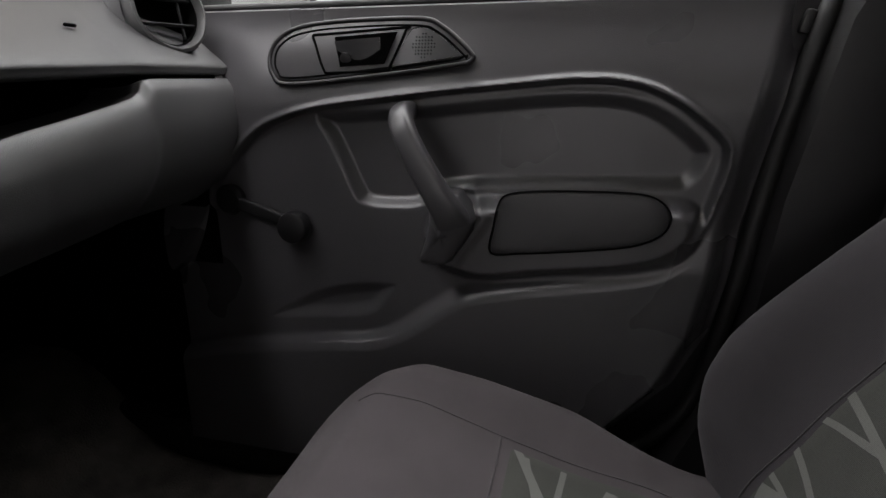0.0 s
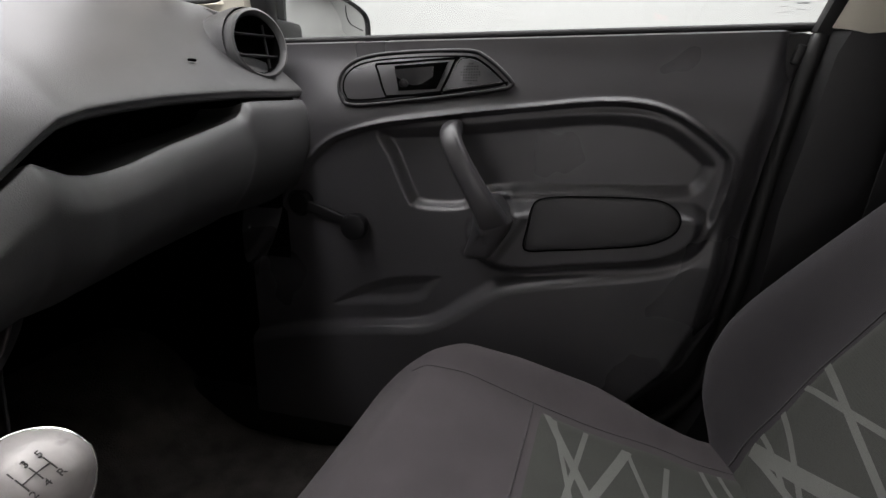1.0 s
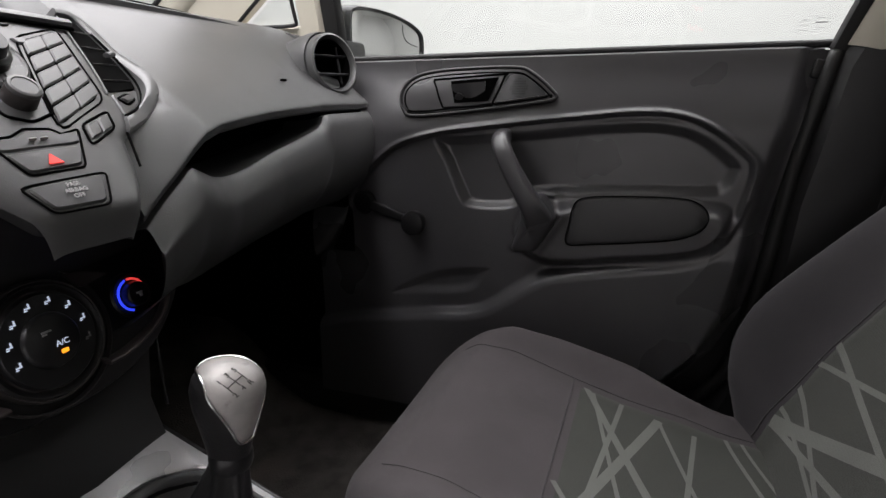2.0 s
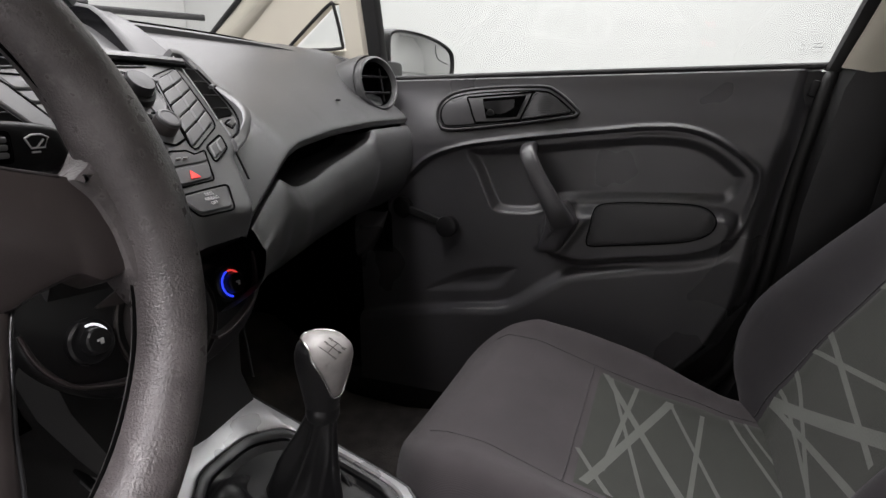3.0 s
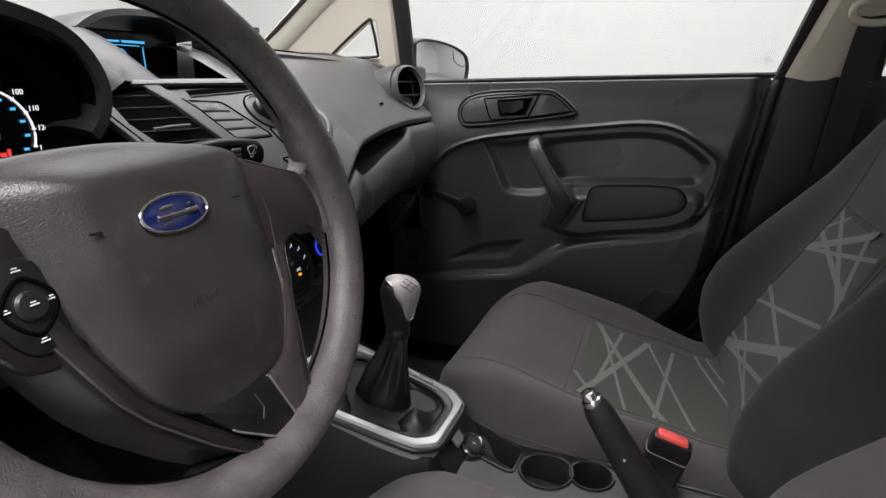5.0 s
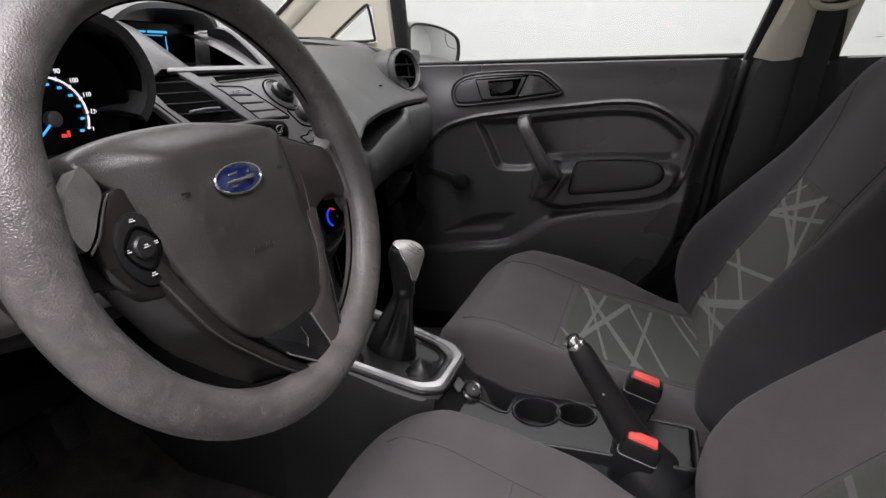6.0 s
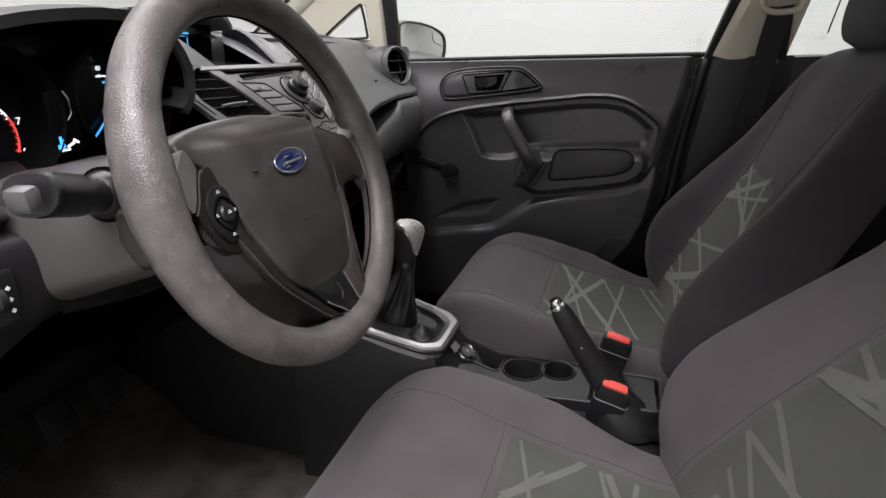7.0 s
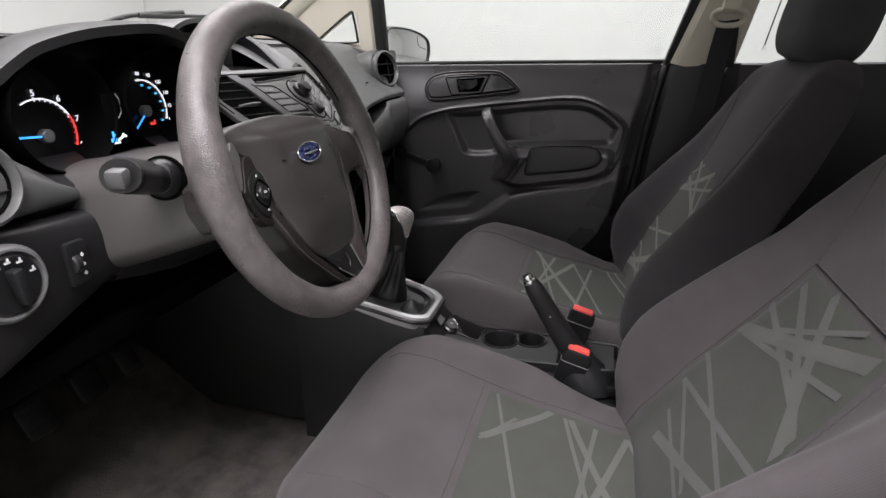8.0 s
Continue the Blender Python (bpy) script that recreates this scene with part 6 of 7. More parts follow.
OUT = curve([(-0.02, 0.067), (0.003, 0.0645), (0.03, 0.060), (0.05, 0.0555), (0.07, 0.047), (0.080, 0.037), (0.0855, 0.024), (0.0865, 0.005), (0.085, -0.013), (0.079, -0.040),
             (0.070, -0.069), (0.060, -0.092), (0.048, -0.108), (0.034, -0.117), (0.012, -0.122), (-0.015, -0.1235), (-0.038, -0.119), (-0.056, -0.109), (-0.0715, -0.090), (-0.085, -0.058),
             (-0.094, -0.022), (-0.098, 0.004), (-0.105, 0.026), (-0.118, 0.041), (-0.124, 0.050), (-0.116, 0.0595), (-0.089, 0.0655), (-0.05, 0.0675)], 4, True)


def pad_height(l, u):
    """A flat face that folds back along its sides, top and foot."""
    w = abs(l + 0.008)
    side = 0.052 + 0.10 * min(0.0, u + 0.03)
    return 0.0125 - math.hypot(0.020 * smooth((w - side) / 0.058), 0.024 * smooth((u - 0.036) / 0.034)) - 0.010 * smooth((-0.065 - u) / 0.07) - 0.0015 * (w / 0.05) ** 2


m0 = OUT.mean(0)
rings = []
for k, dh in ((1.0, -0.035), (1.0, -0.010), (0.996, -0.0045), (0.985, -0.0012), (0.965, 0.0), *((k, 0) for k in np.linspace(0.93, 0.05, 24))):
    q = m0 + (OUT - m0) * k
    rings.append([wp(l, u, pad_height(l, u) + dh) for l, u in q])
pad_part = part("airbag_pad", loft(rings), PAD, wheel, "grained dark airbag cover with blue oval badge", 60)
# badge: a blue oval in a bright ring, with a pale script-like stroke
BL, BU = -0.016, 0.0125
el = [(BL + 0.0265 * math.cos(g), BU + 0.0118 * math.sin(g)) for g in np.linspace(0, 2 * np.pi, 44, endpoint=False)]
bd = part("badge", loft([[wp(l, u, pad_height(BL, BU) - 0.003) for l, u in el], [wp(l, u, pad_height(BL, BU) + 0.0015) for l, u in el], [wp(BL + (l - BL) * 0.94, BU + (u - BU) * 0.9, pad_height(BL, BU) + 0.0025) for l, u in el]]), BADGE, pad_part, "blue enamel oval badge")
part("badge_ring", sweep([wp(l, u, pad_height(BL, BU) + 0.002) for l, u in el], 0.0012, closed=True), CHROME, bd)
for a, b, c, d, w in ((-0.016, -0.0018, 0.016, -0.0008, 0.0017), (-0.012, 0.0040, -0.002, 0.0046, 0.0012), (-0.012, -0.0058, -0.006, -0.0054, 0.0009), (0.009, 0.0032, 0.012, 0.0036, 0.0011)):
    part("badge_bar", sweep([wp(BL + a, BU + b, pad_height(BL, BU) + 0.0028), wp(BL + c, BU + d, pad_height(BL, BU) + 0.0028)], w), CHROME, bd, "plain silver bar")
lettering("airbag_word", "AIRBAG", 0.0075, wp(-0.016, -0.046, pad_height(-0.016, -0.046) - 0.0003), WL, WU, PAD, pad_part)
for k in (-1, 1):
    part("pad_nick", sweep([wp(-0.014 + k * 0.056 - 0.0035, 0.0125, pad_height(0.042, 0.012) + 0.0003), wp(-0.014 + k * 0.056 + 0.0035, 0.012, pad_height(0.042, 0.012) + 0.0003)], 0.0009), SMOOTH, pad_part)


def spoke_plate(poly, h, thick, mat_, name, label="", parent=None, bevel=0.003, dome=0.0):
    p = np.asarray(poly, float)
    m = p.mean(0)
    return part(name, plate(p - m, wp(*m, h - thick), WL, WU, thick, bevel, dome), mat_, parent or wheel, label)


part("hub_shell", lathe([(0.05, -0.09), (0.062, -0.05), (0.070, -0.026), (0.06, -0.022), (0, -0.022)], wp(-0.01, -0.01), WN, 36), SMOOTH, wheel)
# two side arms carry the pad; two satin legs run down beside it to a capped foot
O0 = -0.012
ARM_HALF = [(0.060, 0.046), (0.092, 0.041), (0.124, 0.030), (0.152, 0.022), (0.170, 0.014), (0.176, -0.008), (0.168, -0.034), (0.152, -0.036), (0.142, -0.028), (0.124, -0.031), (0.108, -0.036), (0.070, -0.036)]
# near arm takes the darker copy, painted as the shaded side
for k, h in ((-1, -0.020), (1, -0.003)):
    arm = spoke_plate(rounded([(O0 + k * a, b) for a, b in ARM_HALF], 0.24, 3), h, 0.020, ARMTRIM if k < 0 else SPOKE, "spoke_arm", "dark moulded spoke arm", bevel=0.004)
    part("arm_line", sweep([wp(O0 + k * a, b, h - 0.0012) for a, b in curve([(0.094, 0.0388), (0.124, 0.0280), (0.150, 0.0202)], 5)], 0.0011), GUNMETAL, arm)
LEG_U = [0.038, 0.012, -0.010, -0.022, -0.032, -0.045, -0.065, -0.085, -0.105, -0.122, -0.140, -0.156, -0.168, -0.177]
LEG_IN = {1: [0.079, 0.0855, 0.0855, 0.083, 0.081, 0.077, 0.071, 0.063, 0.050, 0.020, 0.026, 0.032, 0.030, 0.020], -1: [-0.100, -0.097, -0.096, -0.094, -0.092, -0.089, -0.082, -0.073, -0.060, -0.044, -0.028, -0.012, 0.004, 0.018]}
LEG_OUT = {1: [0.084, 0.0915, 0.098, 0.106, 0.104, 0.097, 0.089, 0.083, 0.078, 0.073, 0.068, 0.062, 0.052, 0.035], -1: [-0.105, -0.104, -0.108, -0.113, -0.111, -0.106, -0.099, -0.090, -0.077, -0.062, -0.046, -0.028, -0.010, 0.008]}
LEG_H = [-0.020, -0.014, -0.008, -0.0055, -0.004, -0.002, 0.001, 0.001, 0.002, 0.003, 0.004, 0.004, 0.004, 0.002]


def leg_section(k, u, a, b, e):
    """From the pad's edge over the crowned face to the deep outer wall."""
    return [wp(l, u, h + e) for l, h in ((a - 0.004 * k, -0.030), (a - 0.003 * k, -0.006), (a + 0.001 * k, -0.0025), (a + 0.25 * (b - a), 0.0), (a + 0.6 * (b - a), -0.001), (b - 0.004 * k, -0.0045), (b - 0.0012 * k, -0.0075), (b, -0.012), (b + 0.010 * k, -0.040), (b + 0.004 * k, -0.056))]


def leg_at(t, tab):
    return table(t, np.linspace(0, 1, len(tab)), tab)


# likewise the near leg is painted darker, the far one lighter
for k, mat_, words in ((-1, ARMTRIM, "moulded lower spoke, its shade put into a darker colour"), (1, SPOKE, "satin grey lower spoke")):
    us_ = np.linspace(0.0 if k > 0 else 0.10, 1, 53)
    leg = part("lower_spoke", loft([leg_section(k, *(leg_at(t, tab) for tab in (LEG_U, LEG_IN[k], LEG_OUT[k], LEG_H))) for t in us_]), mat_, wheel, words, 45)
    part("leg_groove", sweep([wp(leg_at(t, LEG_IN[k]) - 0.0025 * k, leg_at(t, LEG_U), leg_at(t, LEG_H) - 0.0035) for t in us_[2:36]], 0.0018), HOLLOW, leg)
    part("leg_edge", sweep([wp(leg_at(t, LEG_OUT[k]) - 0.004 * k, leg_at(t, LEG_U), leg_at(t, LEG_H) - 0.0038) for t in us_[14:48]], 0.0010), GUNMETAL if k < 0 else SMOOTH, leg)
part("pad_line", sweep([wp(leg_at(t, LEG_IN[1]) + 0.0005, leg_at(t, LEG_U), max(-0.0025, leg_at(t, LEG_H) - 0.001)) for t in np.linspace(0.10, 0.62, 36)], 0.0008), GUNMETAL, wheel)
spoke_plate(rounded([(0.139, 0.018), (0.152, 0.026), (0.163, 0.040), (0.178, 0.030), (0.178, -0.050), (0.160, -0.054), (0.1525, -0.036), (0.1525, -0.012), (0.148, 0.006)], 0.24, 4), 0.0015, 0.022, LEATHER, "thumb_rest", "worn leather swelling where the spoke meets the rim", bevel=0.007)
CAP = [(-0.046, -0.114), (0.014, -0.114), (0.019, -0.122), (0.026, -0.145), (0.0315, -0.162), (0.025, -0.168), (0.008, -0.166), (-0.026, -0.140)]
cap_ = spoke_plate(rounded(CAP, 0.12), 0.004, 0.014, SMOOTH, "spoke_cap", "black cap between the lower spokes", bevel=0.002)
part("cap_outline", sweep([wp(l, u, 0.005) for l, u in rounded(CAP, 0.10)[8:]], 0.0009), KEYCAP, cap_)
part("cap_notch", sweep([wp(l, u, 0.0045) for l, u in ((0.000, -0.126), (0.004, -0.138), (0.000, -0.146))], 0.0008), GUNMETAL, cap_)
spoke_plate(rounded([(-0.050, -0.158), (0.056, -0.158), (0.044, -0.183), (-0.040, -0.183)], 0.2), -0.003, 0.034, SMOOTH, "spoke_foot", "black foot that joins the rim", bevel=0.005)
# the panel's lit look comes from its paler leather colour
part("spoke_panel", loft([[wp(l, u, h + 0.42 * max(0.0, -0.116 - l) - d) for l, u in curve([(-0.124, 0.047), (-0.137, 0.040), (-0.150, 0.030), (-0.158, 0.010), (-0.152, -0.004), (-0.138, 0.004), (-0.127, 0.016), (-0.116, 0.027), (-0.116, 0.036)], 4, True)] for h, d in ((-0.010, 0.016), (-0.010, 0.002), (-0.0105, 0.0))]), SIDEPANEL, wheel, "worn side panel, coloured paler as if lit")
part("panel_gap", sweep([wp(l, u, -0.0095 + 0.42 * max(0.0, -0.116 - l)) for l, u in curve([(-0.112, 0.027), (-0.124, 0.015), (-0.136, 0.002), (-0.150, -0.007)], 5)], 0.0009), GUNMETAL, wheel)
# switch pod on the near spoke
pod = spoke_plate(curve([(-0.1260, -0.006), (-0.1160, 0.008), (-0.1000, 0.011), (-0.0890, -0.002), (-0.0880, -0.026), (-0.0980, -0.040), (-0.1140, -0.040), (-0.1250, -0.024)], 4, True), -0.0055, 0.012, SMOOTH, "switch_pod", "black audio switch pod with white symbols", bevel=0.003)
spoke_plate(curve([(-0.1100, 0.028), (-0.0980, 0.028), (-0.0820, 0.012), (-0.0760, -0.020), (-0.0820, -0.048), (-0.1000, -0.052), (-0.1200, -0.046), (-0.1340, -0.020), (-0.1340, -0.002), (-0.1220, 0.014)], 4, True), -0.0082, 0.010, ARMTRIM, "pod_trim", "dark satin bezel round the switch pod", pod, bevel=0.003)
part("pod_groove", sweep(curve([wp(-0.1210, -0.014, -0.0055), wp(-0.1070, 0.001, -0.0050), wp(-0.0930, -0.014, -0.0050), wp(-0.1070, -0.030, -0.0054)], 5, True), 0.0012, closed=True), HOLLOW, pod)
part("pod_button", lathe([(0.0085, -0.003), (0.0085, 0.0025), (0.007, 0.004), (0, 0.0042)], wp(-0.1070, -0.014, -0.0058), WN, 24), BLACK, pod)
for l, u in ((-0.1070, -0.014), (-0.1190, -0.014), (-0.0950, -0.014), (-0.1070, -0.034), (-0.1070, 0.005)):
    c = wp(l, u, -0.0010 if abs(u + 0.014) + abs(l + 0.107) < 1e-6 else -0.0050)
    part("pod_symbol", join(sweep([c - WL * 0.0022, c + WL * 0.0022], 0.0005), sweep([c + WU * 0.0016 - WL * 0.0016, c + WU * 0.0016 + WL * 0.001], 0.00045)), WHITE_INK, pod)
# ---- gear lever and centre console ----
con = thing("centre_console", (-0.1, MID, 0.0), "black centre console with silver gear surround and cup holders", "console")
CY = 0.040


part("tunnel", loft([[(x, CY + k * w, z) for k, z in ((-1.12, 0.0), (-1.05, zt - 0.03), (-0.92, zt), (0.92, zt), (1.05, zt - 0.03), (1.12, 0.0))] for x, w, zt in ((-0.44, 0.10, 0.325), (-0.36, 0.094, 0.312), (-0.22, 0.076, 0.276), (-0.188, 0.068, 0.262), (-0.180, 0.067, 0.205), (-0.10, 0.067, 0.175), (0.05, 0.066, 0.160), (0.28, 0.066, 0.150))]), RUBBER, con, "black console body")
AXX, AXY = V(0.97, 0, -0.2425), V(0, 1, 0)


def on_deck(s, y, h=0.0):
    """s metres towards the rear along the sloping top."""
    return V(-0.205, CY, 0.284) + AXX * s + V(0, y, 0) + np.cross(AXX, AXY) * h


outer = rounded([(-0.290, -0.098), (0.0, -0.074), (0.026, -0.052), (0.026, 0.052), (0.0, 0.074), (-0.290, 0.098)], 0.14, 6)
inner = rounded([(-0.150, -0.066), (-0.02, -0.056), (0.002, -0.036), (0.002, 0.036), (-0.02, 0.056), (-0.150, 0.066), (-0.175, 0.03), (-0.175, -0.03)], 0.26, 5)
# resample both outlines to the same count by angle
def by_angle(poly, c, n=72):
    p = np.asarray(poly, float) - c
    a = np.unwrap(np.arctan2(p[:, 1], p[:, 0]))
    o = np.argsort(np.mod(a, 2 * np.pi))
    a, p = np.mod(a, 2 * np.pi)[o], p[o]
    g = np.linspace(0, 2 * np.pi, n, endpoint=False)
    ax_ = np.concatenate([[a[-1] - 2 * np.pi], a, [a[0] + 2 * np.pi]])
    pp = np.concatenate([p[-1:], p, p[:1]])
    return np.stack([np.interp(g, ax_, pp[:, 0]), np.interp(g, ax_, pp[:, 1])], 1) + c


cc = V(-0.085, 0.0)
o_, i_ = by_angle(outer, cc), by_angle(inner, cc)
part("gear_surround", loft([[on_deck(s, y, h) for s, y in q] for q, h in ((o_, -0.02), (o_, -0.002), (shrink(o_, 0.003), 0.003), (i_ + (i_ - cc) * 0.17, 0.004), (i_ + (i_ - cc) * 0.14, 0.002), (i_ + (i_ - cc) * 0.13, -0.02))], True, False), SILVER, con, "silver painted gear surround")
part("boot_frame", loft([[on_deck(s, y, h) for s, y in q] for q, h in ((i_ + (i_ - cc) * 0.135, -0.015), (i_ + (i_ - cc) * 0.125, 0.0005), (i_ + (i_ - cc) * 0.05, 0.0), (i_ + (i_ - cc) * 0.005, -0.003), (i_, -0.02))], True, False), SMOOTH, con, "black frame round the boot")
part("surround_edge", sweep([on_deck(s, y, -0.004) for s, y in shrink(o_, -0.002)], 0.004, closed=True), SMOOTH, con)
# pleated leather boot and lever
lev = thing("gear_lever", (-0.27, CY, 0.28), "gear lever with silver capped knob and black leather boot", "gear lever")
KB = V(-0.262, 0.050, 0.402)
rings = []
base = np.array([on_deck(s, y, -0.006) for s, y in cc + (i_ - cc) * 0.985])
for t in np.linspace(0, 1, 34):
    ring = []
    for j, b in enumerate(base):
        g = 2 * np.pi * j / len(base)
        foot = V(-0.292 + 0.040 * math.cos(g), 0.052 + 0.030 * math.sin(g), 0.292 - 0.05 * math.cos(g) * 0.2)
        top = KB + V(0.0145 * math.cos(g), 0.0145 * math.sin(g), 0)
        if t < 0.4:
            k = t / 0.4
            q = b + (foot - b) * k
            q[2] += (0.022 * math.sin(math.pi * k) * (1 - 1.5 * abs(math.sin(1.5 * g + 0.5))) + 0.008 * math.sin(math.pi * k) ** 2 * (0.5 - abs(math.sin(4 * g + 5 * k))) - 0.012 * math.exp(-((k - 0.72) / 0.14) ** 2) + 0.005 * math.sin(5 * g + 6 * k) * math.sin(math.pi * k))
        else:
            k = (t - 0.4) / 0.6
            q = foot + (top - foot) * k
            w = math.sin(math.pi * min(1, k * 0.9 + 0.1))
            f = w * (0.0095 * (0.45 - abs(math.sin(1.5 * g + 0.4 + 0.5 * k))) + 0.0060 * (0.45 - abs(math.sin(3.5 * g - 1.4 * k)))) + 0.004 * (1 - k) ** 3
            q = q + V(math.cos(g) * f, math.sin(g) * f, 0)
        ring.append(q)
    rings.append(ring)
part("boot", loft(rings, True, False), BOOT, lev, "pleated black leather boot", 70)
part("boot_collar", lathe([(0.015, -0.004), (0.0165, 0.0), (0.0165, 0.008), (0.015, 0.011)], KB + V(0, 0, -0.004), (0.06, 0.02, 1), 26), SMOOTH, lev)


def knob(g, t, grow=0.0):
    """The knob swells from a narrow neck to a rounded head that leans to the rear."""
    r = np.interp(t, [0, 0.12, 0.35, 0.58, 0.74, 0.85, 0.93, 0.98, 1.0], [0.0155, 0.0170, 0.0205, 0.0245, 0.0258, 0.0240, 0.0185, 0.0110, 0.001]) + grow * min(1, r_keep(t))
    c = KB + V(0.010 * t ** 1.3, -0.003 * t, 0.004 + 0.077 * t)
    return c + V(0, 0, 0.7 * grow) + V(1.06 * r * math.cos(g), 0.94 * r * math.sin(g), -0.10 * r * math.cos(g) * smooth((t - 0.6) / 0.3))


def r_keep(t):
    return 1.0 if t < 0.97 else (1 - t) / 0.03


gs = np.linspace(0, 2 * np.pi, 48, endpoint=False)
kb = part("knob", loft([[knob(g, t) for g in gs] for t in np.concatenate([np.linspace(0, 0.8, 14), np.linspace(0.84, 1, 9)])]), BLACK, lev, "black gear knob with silver cap")


def cap_edge(g):
    """The silver cap reaches low at the rear and stays high in front."""
    d = abs((math.degrees(g) + 12 + 180) % 360 - 180)
    return table(d, [0, 22, 36, 46, 62, 80, 100, 180], [0.20, 0.22, 0.42, 0.56, 0.74, 0.90, 0.93, 0.93])


capr = []
for k in np.linspace(0, 1, 14):
    capr.append([knob(g, cap_edge(g) + (1 - cap_edge(g)) * k ** 0.8, 0.0016 if k > 0 else -0.0005) for g in gs])
part("knob_cap", loft(capr), KNOBCAP, kb, "worn silver knob cap with shift pattern")
part("cap_ring", sweep([knob(g, cap_edge(g), 0.0014) for g in gs], 0.0011, closed=True), CHROME, kb)
CAPN = V(0.46, -0.30, 0.84) / np.linalg.norm((0.46, -0.30, 0.84))
CAPB = V(0.84, 0, -0.46) / np.linalg.norm((0.84, 0, -0.46))
CAPA = np.cross(CAPN, CAPB)
CAPA /= np.linalg.norm(CAPA)
CAPB = np.cross(CAPA, CAPN)
CAPP = np.array([knob(g, t, 0.0016) for g in np.linspace(0, 2 * np.pi, 120) for t in np.linspace(0.5, 1, 200)])
CAPC = CAPP[np.argmax(CAPP @ CAPN)]


def on_cap(a, b):
    """a across the car, b to the rear, on the crown of the cap."""
    return CAPC + CAPA * a + CAPB * b + CAPN * (0.0006 - (a * a + b * b) / 0.056)


marks = []
for (a, b), (c, d) in (((-0.007, -0.0045), (-0.007, 0.0045)), ((0, -0.0045), (0, 0.0045)), ((0.007, -0.0045), (0.007, 0.0045)), ((-0.007, 0), (0.007, 0))):
    marks.append(sweep([on_cap(a + (c - a) * s, b + (d - b) * s) for s in np.linspace(0, 1, 5)], 0.00035))
part("shift_pattern", join(*marks), DARK_INK, kb)
for word, a, b in (("1", -0.007, -0.0075), ("3", 0.0, -0.0075), ("5", 0.007, -0.0075), ("2", -0.007, 0.0075), ("4", 0.0, 0.0075), ("R", 0.007, 0.0075)):
    lettering("shift_number", word, 0.0058, on_cap(a, b), CAPA, -CAPB, DARK_INK, kb, 0.0004)

# rear tray: lighter, bin, cup rings
tray_out = rounded([(-0.19, -0.062), (-0.06, -0.060), (0.05, -0.052), (0.18, -0.05), (0.18, 0.05), (0.06, 0.056), (-0.05, 0.075), (-0.19, 0.088)], 0.12, 4)
part("tray_body", loft([[(s, CY + 0.022 + y, z) for s, y in tray_out] for z in (0.0, 0.150)]), RUBBER, con)
CUPS = ((-0.055, 0.082, 0.035), (0.006, 0.094, 0.028))
BIN = [(-0.176, 0.066), (-0.100, 0.062), (-0.096, 0.118), (-0.176, 0.132)]


def tray_z(x):
    return 0.203 + 0.022 * smooth((-0.09 - x) / 0.10)


def tray_deck():
    """The tray's top skin, with its round and square wells left open."""
    nx, ny = 118, 64
    x = np.linspace(-0.19, 0.17, nx + 1)
    y = np.linspace(-0.045, 0.155, ny + 1)
    gx, gy = np.meshgrid(x, y, indexing="ij")
    mx, my = gx[:-1, :-1] + 0.0015, gy[:-1, :-1] + 0.0015
    keep = distance(mx, my, [(s, CY + 0.022 + q) for s, q in tray_out]) < 0.0
    for cx, cy, r in CUPS:
        keep &= np.hypot(mx - cx, my - cy) > r
    keep &= distance(mx, my, BIN) > 0
    z = np.vectorize(tray_z)(gx)
    f = [(i * (ny + 1) + j, (i + 1) * (ny + 1) + j, (i + 1) * (ny + 1) + j + 1, i * (ny + 1) + j + 1) for i in range(nx) for j in range(ny) if keep[i, j]]
    return np.stack([gx, gy, z], 2).reshape(-1, 3), f


part("tray_deck", tray_deck(), SMOOTH, con, "satin black tray deck round the wells")
part("tray_rim", sweep([(s, CY + 0.022 + y, tray_z(s) - 0.012) for s, y in tray_out], round_rect(0.007, 0.032, 0.003, 3), closed=True), BLACK, con, "black tray edge")
for cx, cy, r in CUPS:
    part("cup_ring", lathe([(r - 0.002, -0.05), (r - 0.001, 0.0), (r + 0.0005, 0.0025), (r + 0.003, 0.003), (r + 0.0045, 0.0), (r + 0.0045, -0.02), (r + 0.001, -0.05)], (cx, cy, tray_z(cx)), (0, 0, 1), 40), BLACK, con, "round cup holder rim")
    part("cup_floor", lathe([(r, 0), (r, 0.004), (0, 0.004)], (cx, cy, 0.152), (0, 0, 1), 30), HOLLOW, con)
part("bin_wall", loft([[(x, y, tray_z(x) + dz) for x, y in shrink(rounded(BIN, 0.12), d)] for dz, d in ((-0.002, -0.0035), (0.002, -0.003), (0.0025, -0.0005), (0.0, 0.0012), (-0.06, 0.0025))], True, False), BLACK, con, "square bin wall")
part("bin_floor", rbox((-0.137, 0.095, 0.154), (0.08, 0.07, 0.006), 0.002), HOLLOW, con)
lt = part("power_socket", lathe([(0.0175, -0.02), (0.018, 0.0), (0.019, 0.003), (0.0165, 0.0055), (0.0135, 0.002), (0.0, 0.002)], (-0.160, 0.069, 0.229), (0.55, -0.25, 0.80), 30), CHROME, con, "chrome ringed power socket")
part("socket_cap", lathe([(0.0135, 0.0), (0.0135, 0.004), (0.012, 0.0055), (0, 0.0055)], (-0.160, 0.069, 0.229), (0.55, -0.25, 0.80), 26), SMOOTH, lt)
part("socket_mark", rbox((-0.1565, 0.0680, 0.2342), (0.006, 0.001, 0.001), 0, (0, 33, 40)), WHITE_INK, lt)
part("slope_panel", rbox((-0.182, CY + 0.02, 0.235), (0.012, 0.12, 0.06), 0.004, (0, -38, 0)), SMOOTH, con)
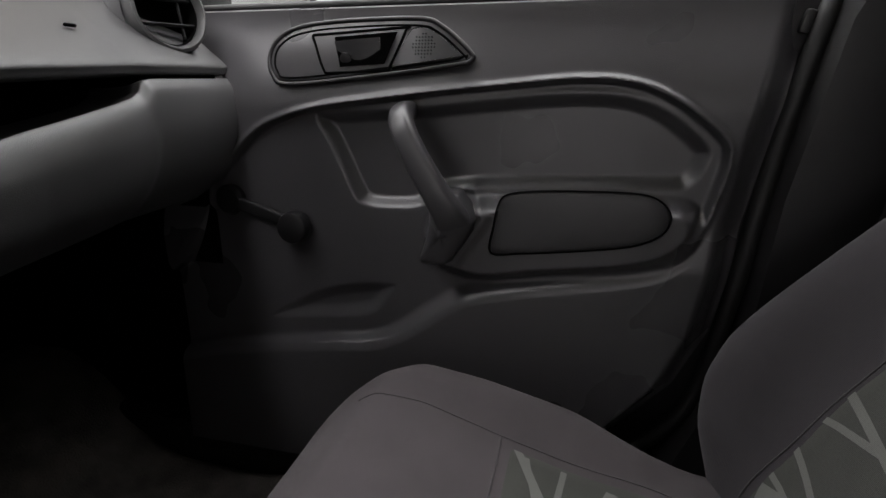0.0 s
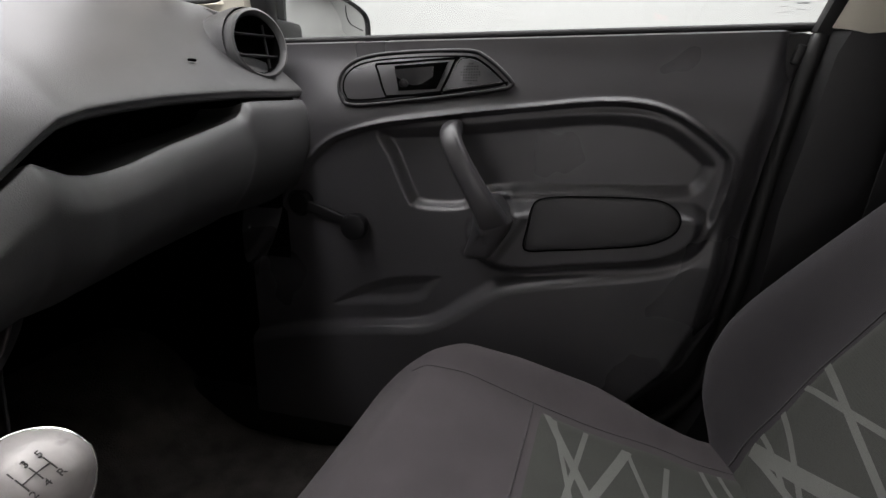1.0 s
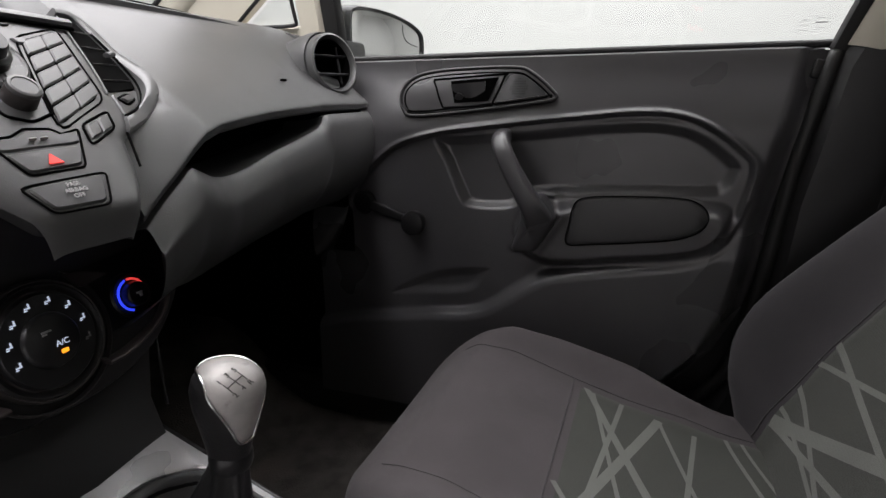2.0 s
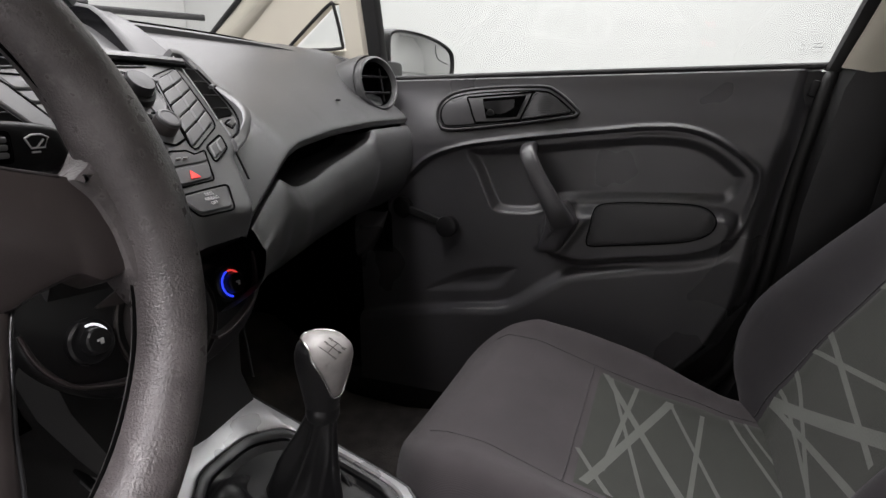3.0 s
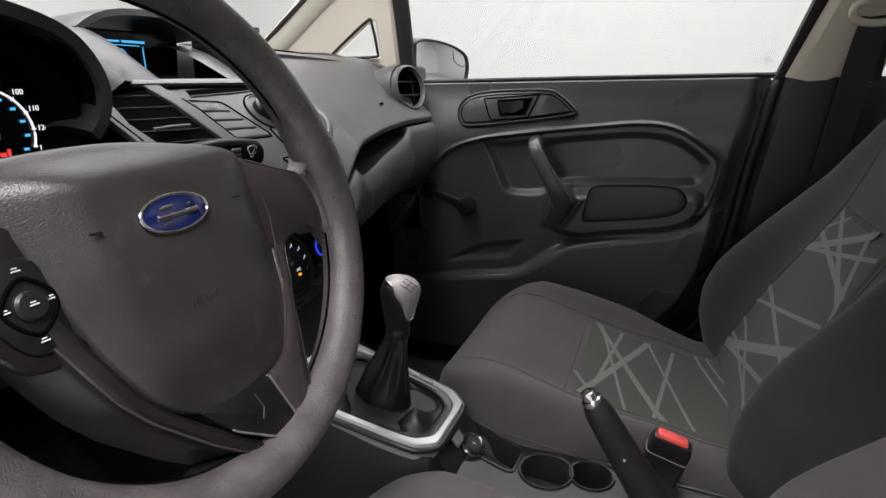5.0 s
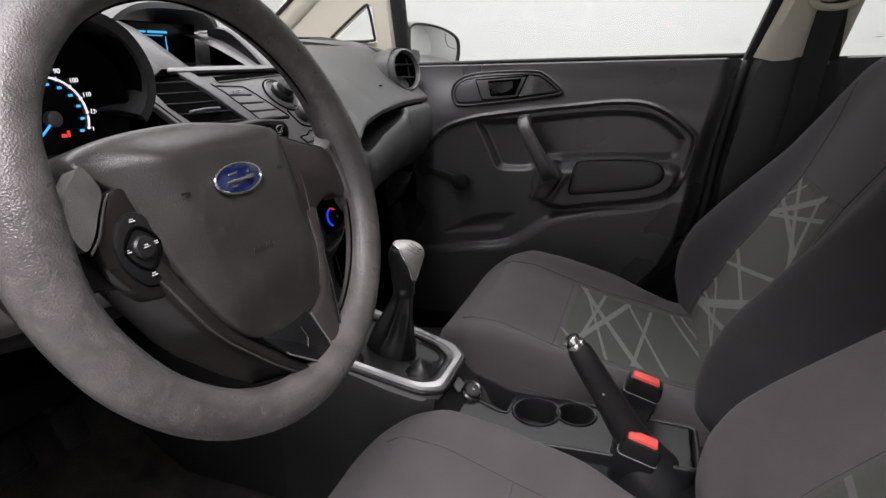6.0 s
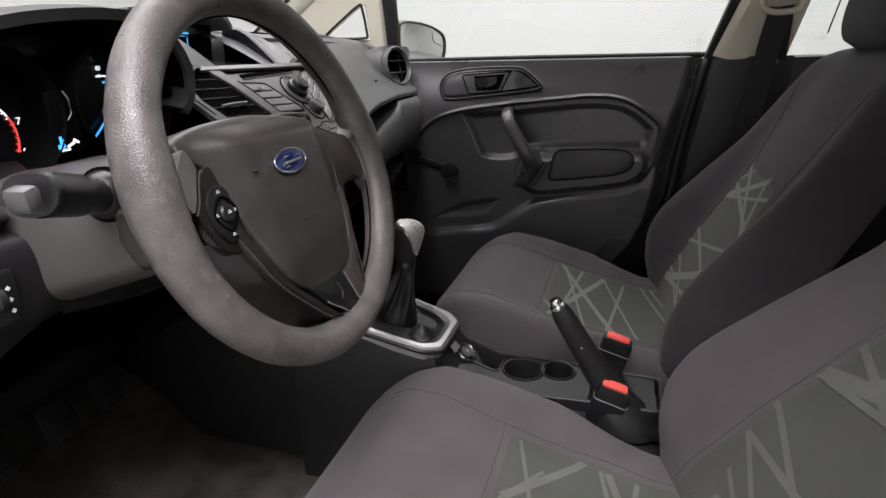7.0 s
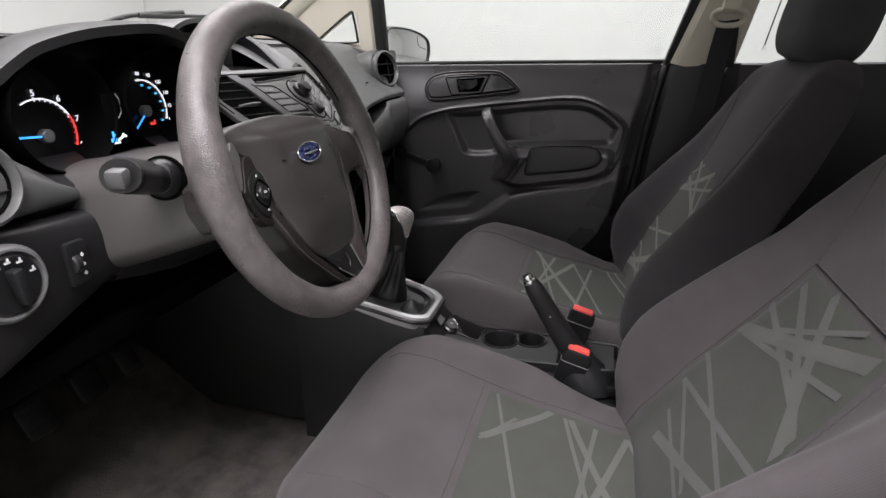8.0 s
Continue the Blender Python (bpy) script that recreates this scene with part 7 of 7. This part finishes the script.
part("slope_button", rbox((-0.176, CY + 0.012, 0.248), (0.006, 0.024, 0.016), 0.002, (0, -38, 0)), KEYCAP, con)

# handbrake
hb = thing("handbrake", (0.13, 0.02, 0.18), "black handbrake lever with chrome release button", "handbrake")
ha, hbq = V(0.008, 0.018, 0.366), V(0.095, 0.022, 0.225)
pts = [ha + (hbq - ha) * t for t in np.linspace(0, 1, 14)]
part("grip", sweep(pts, [round_rect(2 * r, 2.1 * r, r * 0.9, 5) for r in np.interp(np.linspace(0, 1, 14), [0, 0.06, 0.15, 0.5, 1.0], [0.0125, 0.0155, 0.0165, 0.0185, 0.0225])]), BLACK, hb, "grained black handbrake grip")
hd = (ha - hbq) / np.linalg.norm(ha - hbq)
bt = part("button_collar", lathe([(0.013, -0.004), (0.0135, 0.0), (0.0125, 0.004), (0.010, 0.005), (0, 0.005)], ha, hd, 26), CHROME, hb)
part("release_button", lathe([(0.0095, 0.0), (0.0095, 0.012), (0.008, 0.0145), (0, 0.015)], ha, hd, 24), CHROME, bt, "chrome release button")
part("brake_boot", loft([[(x + a * r, 0.024 + b * r * 0.8, z) for a, b in ((math.cos(g), math.sin(g)) for g in np.linspace(0, 2 * np.pi, 26, endpoint=False))] for x, z, r in ((0.12, 0.165, 0.065), (0.115, 0.19, 0.055), (0.103, 0.215, 0.038), (0.092, 0.235, 0.027))]), SMOOTH, hb)
part("grip_mark", lathe([(0.0016, 0), (0.0016, 0.001), (0, 0.001)], ha + (hbq - ha) * 0.45 + V(0.002, -0.0185, 0.004), (0, -1, 0.1), 10), GREY_INK, hb)
part("brake_tray", rbox((0.075, 0.02, 0.176), (0.24, 0.065, 0.02), 0.006, (0, 2, 0)), SMOOTH, con)

# belt buckles
for nm, bx, by, bz in (("passenger", 0.106, 0.122, 0.268), ("driver", 0.106, 0.003, 0.244)):
    bk = thing("belt_buckle", (bx + 0.02, by, bz - 0.08), "black seat belt buckle with red release button", "belt buckle", group="belt buckles")
    m = pose(bx, by, bz, 0, 16, 0 if nm == "passenger" else 0)
    sh = [(0.0, 0.026, 0.030), (-0.03, 0.027, 0.031), (-0.06, 0.024, 0.028), (-0.075, 0.018, 0.022)]
    rings = []
    for z, a, b in [(0.002, 0.022, 0.011), (0.0, 0.0245, 0.0135), (-0.01, 0.0265, 0.0150), (-0.062, 0.0265, 0.0150), (-0.095, 0.023, 0.013), (-0.105, 0.015, 0.009)]:
        rings.append([(m @ Vector((p[0], p[1], z)))[:] for p in round_rect(2 * a, 2 * b, 0.006, 4)])
    body = part("buckle_body", loft(rings), SMOOTH, bk)
    part("release_button", ([(m @ Vector(v))[:] for v in rbox((-0.002, -0.002, 0.0015), (0.040, 0.019, 0.010), 0.003)[0]], rbox((0, 0, 0), (0.040, 0.019, 0.010), 0.003)[1]), RED, body, "red release button")
    part("buckle_line", sweep([(m @ Vector((p[0] * 1.005, p[1] * 1.01, -0.024)))[:] for p in round_rect(0.0535, 0.0305, 0.006, 3)], 0.0009, closed=True), KEYCAP, body)
    part("buckle_stalk", sweep([(m @ Vector((0, 0, -0.095)))[:], (m @ Vector((0.01, 0, -0.14)))[:], (bx + 0.06, by, 0.03)], round_rect(0.034, 0.012, 0.004, 3), up=(0, 1, 0)), WEB, bk)

# seat belt on the far pillar
belt = thing("seat_belt", (0.37, 0.69, 0.10), "black seat belt webbing hanging from a beige guide loop", "seat belt")
path = curve([(0.388, 0.672, 0.828), (0.378, 0.678, 0.76), (0.366, 0.680, 0.65), (0.350, 0.686, 0.50), (0.335, 0.692, 0.30), (0.33, 0.70, 0.06)], 6)
part("webbing", sweep(path, round_rect(0.048, 0.0016, 0.0006, 1), up=(0, 1, 0)), WEB, belt)
lp = part("guide_loop", sweep(curve([(0.350, 0.668, 0.835), (0.352, 0.664, 0.848), (0.366, 0.660, 0.854), (0.388, 0.659, 0.852), (0.410, 0.660, 0.852), (0.424, 0.664, 0.844), (0.425, 0.668, 0.830), (0.412, 0.670, 0.822), (0.388, 0.671, 0.819), (0.362, 0.670, 0.823)], 4, True), 0.0068, closed=True), BEIGE, belt, "beige guide loop")
part("loop_bolt", rbox((0.388, 0.655, 0.872), (0.042, 0.028, 0.05), 0.010, (-18, 10, 0)), BEIGE, lp)
part("webbing_upper", sweep([(0.388, 0.668, 0.83), (0.392, 0.680, 0.80), (0.396, 0.70, 0.72)], round_rect(0.046, 0.0016, 0.0006, 1), up=(0, 1, 0)), WEB, belt)

# outside: wiper at the foot of the windscreen
wpr = thing("wiper", (-1.0, 0.2, 0.80), "black windscreen wiper resting on the glass", "wiper")
part("wiper_blade", sweep(curve([(-1.05, 0.33, 0.865), (-1.02, 0.44, 0.867), (-0.935, 0.665, 0.870)], 6), round_rect(0.010, 0.013, 0.003, 2)), RUBBER, wpr)
part("wiper_arm", sweep(curve([(-1.10, 0.26, 0.845), (-1.07, 0.33, 0.866), (-1.02, 0.46, 0.879)], 6), 0.006), RUBBER, wpr)

# small printed makers' marks on the glass, as bars
for nm, x0, z0 in (("front", 0.243, 0.757), ("rear", 0.50, 0.757), ("quarter", -0.650, 0.806)):
    s = 0.45 if nm == "quarter" else 0.72
    bars = []
    for dx, dz, w, h in ((-0.036, 0.010, 0.008, 0.006), (-0.036, 0.0, 0.018, 0.003), (-0.036, -0.010, 0.022, 0.002), (-0.008, 0.012, 0.018, 0.003), (-0.006, 0.004, 0.026, 0.006), (-0.006, -0.006, 0.02, 0.002)):
        z = z0 + s * (dz + 0.006)
        y = side_y(z) + 0.012 if nm != "quarter" else side_y(z) + 0.004
        bars.append(rbox((x0 + s * dx, y - 0.005, z), (s * w * 0.8, 0.0006, s * h * 0.45), 0, (-20, 0, 0)))
    tagged(part("glass_mark", join(*bars), MARK), "grey printed maker's bars on the side glass", "marking")
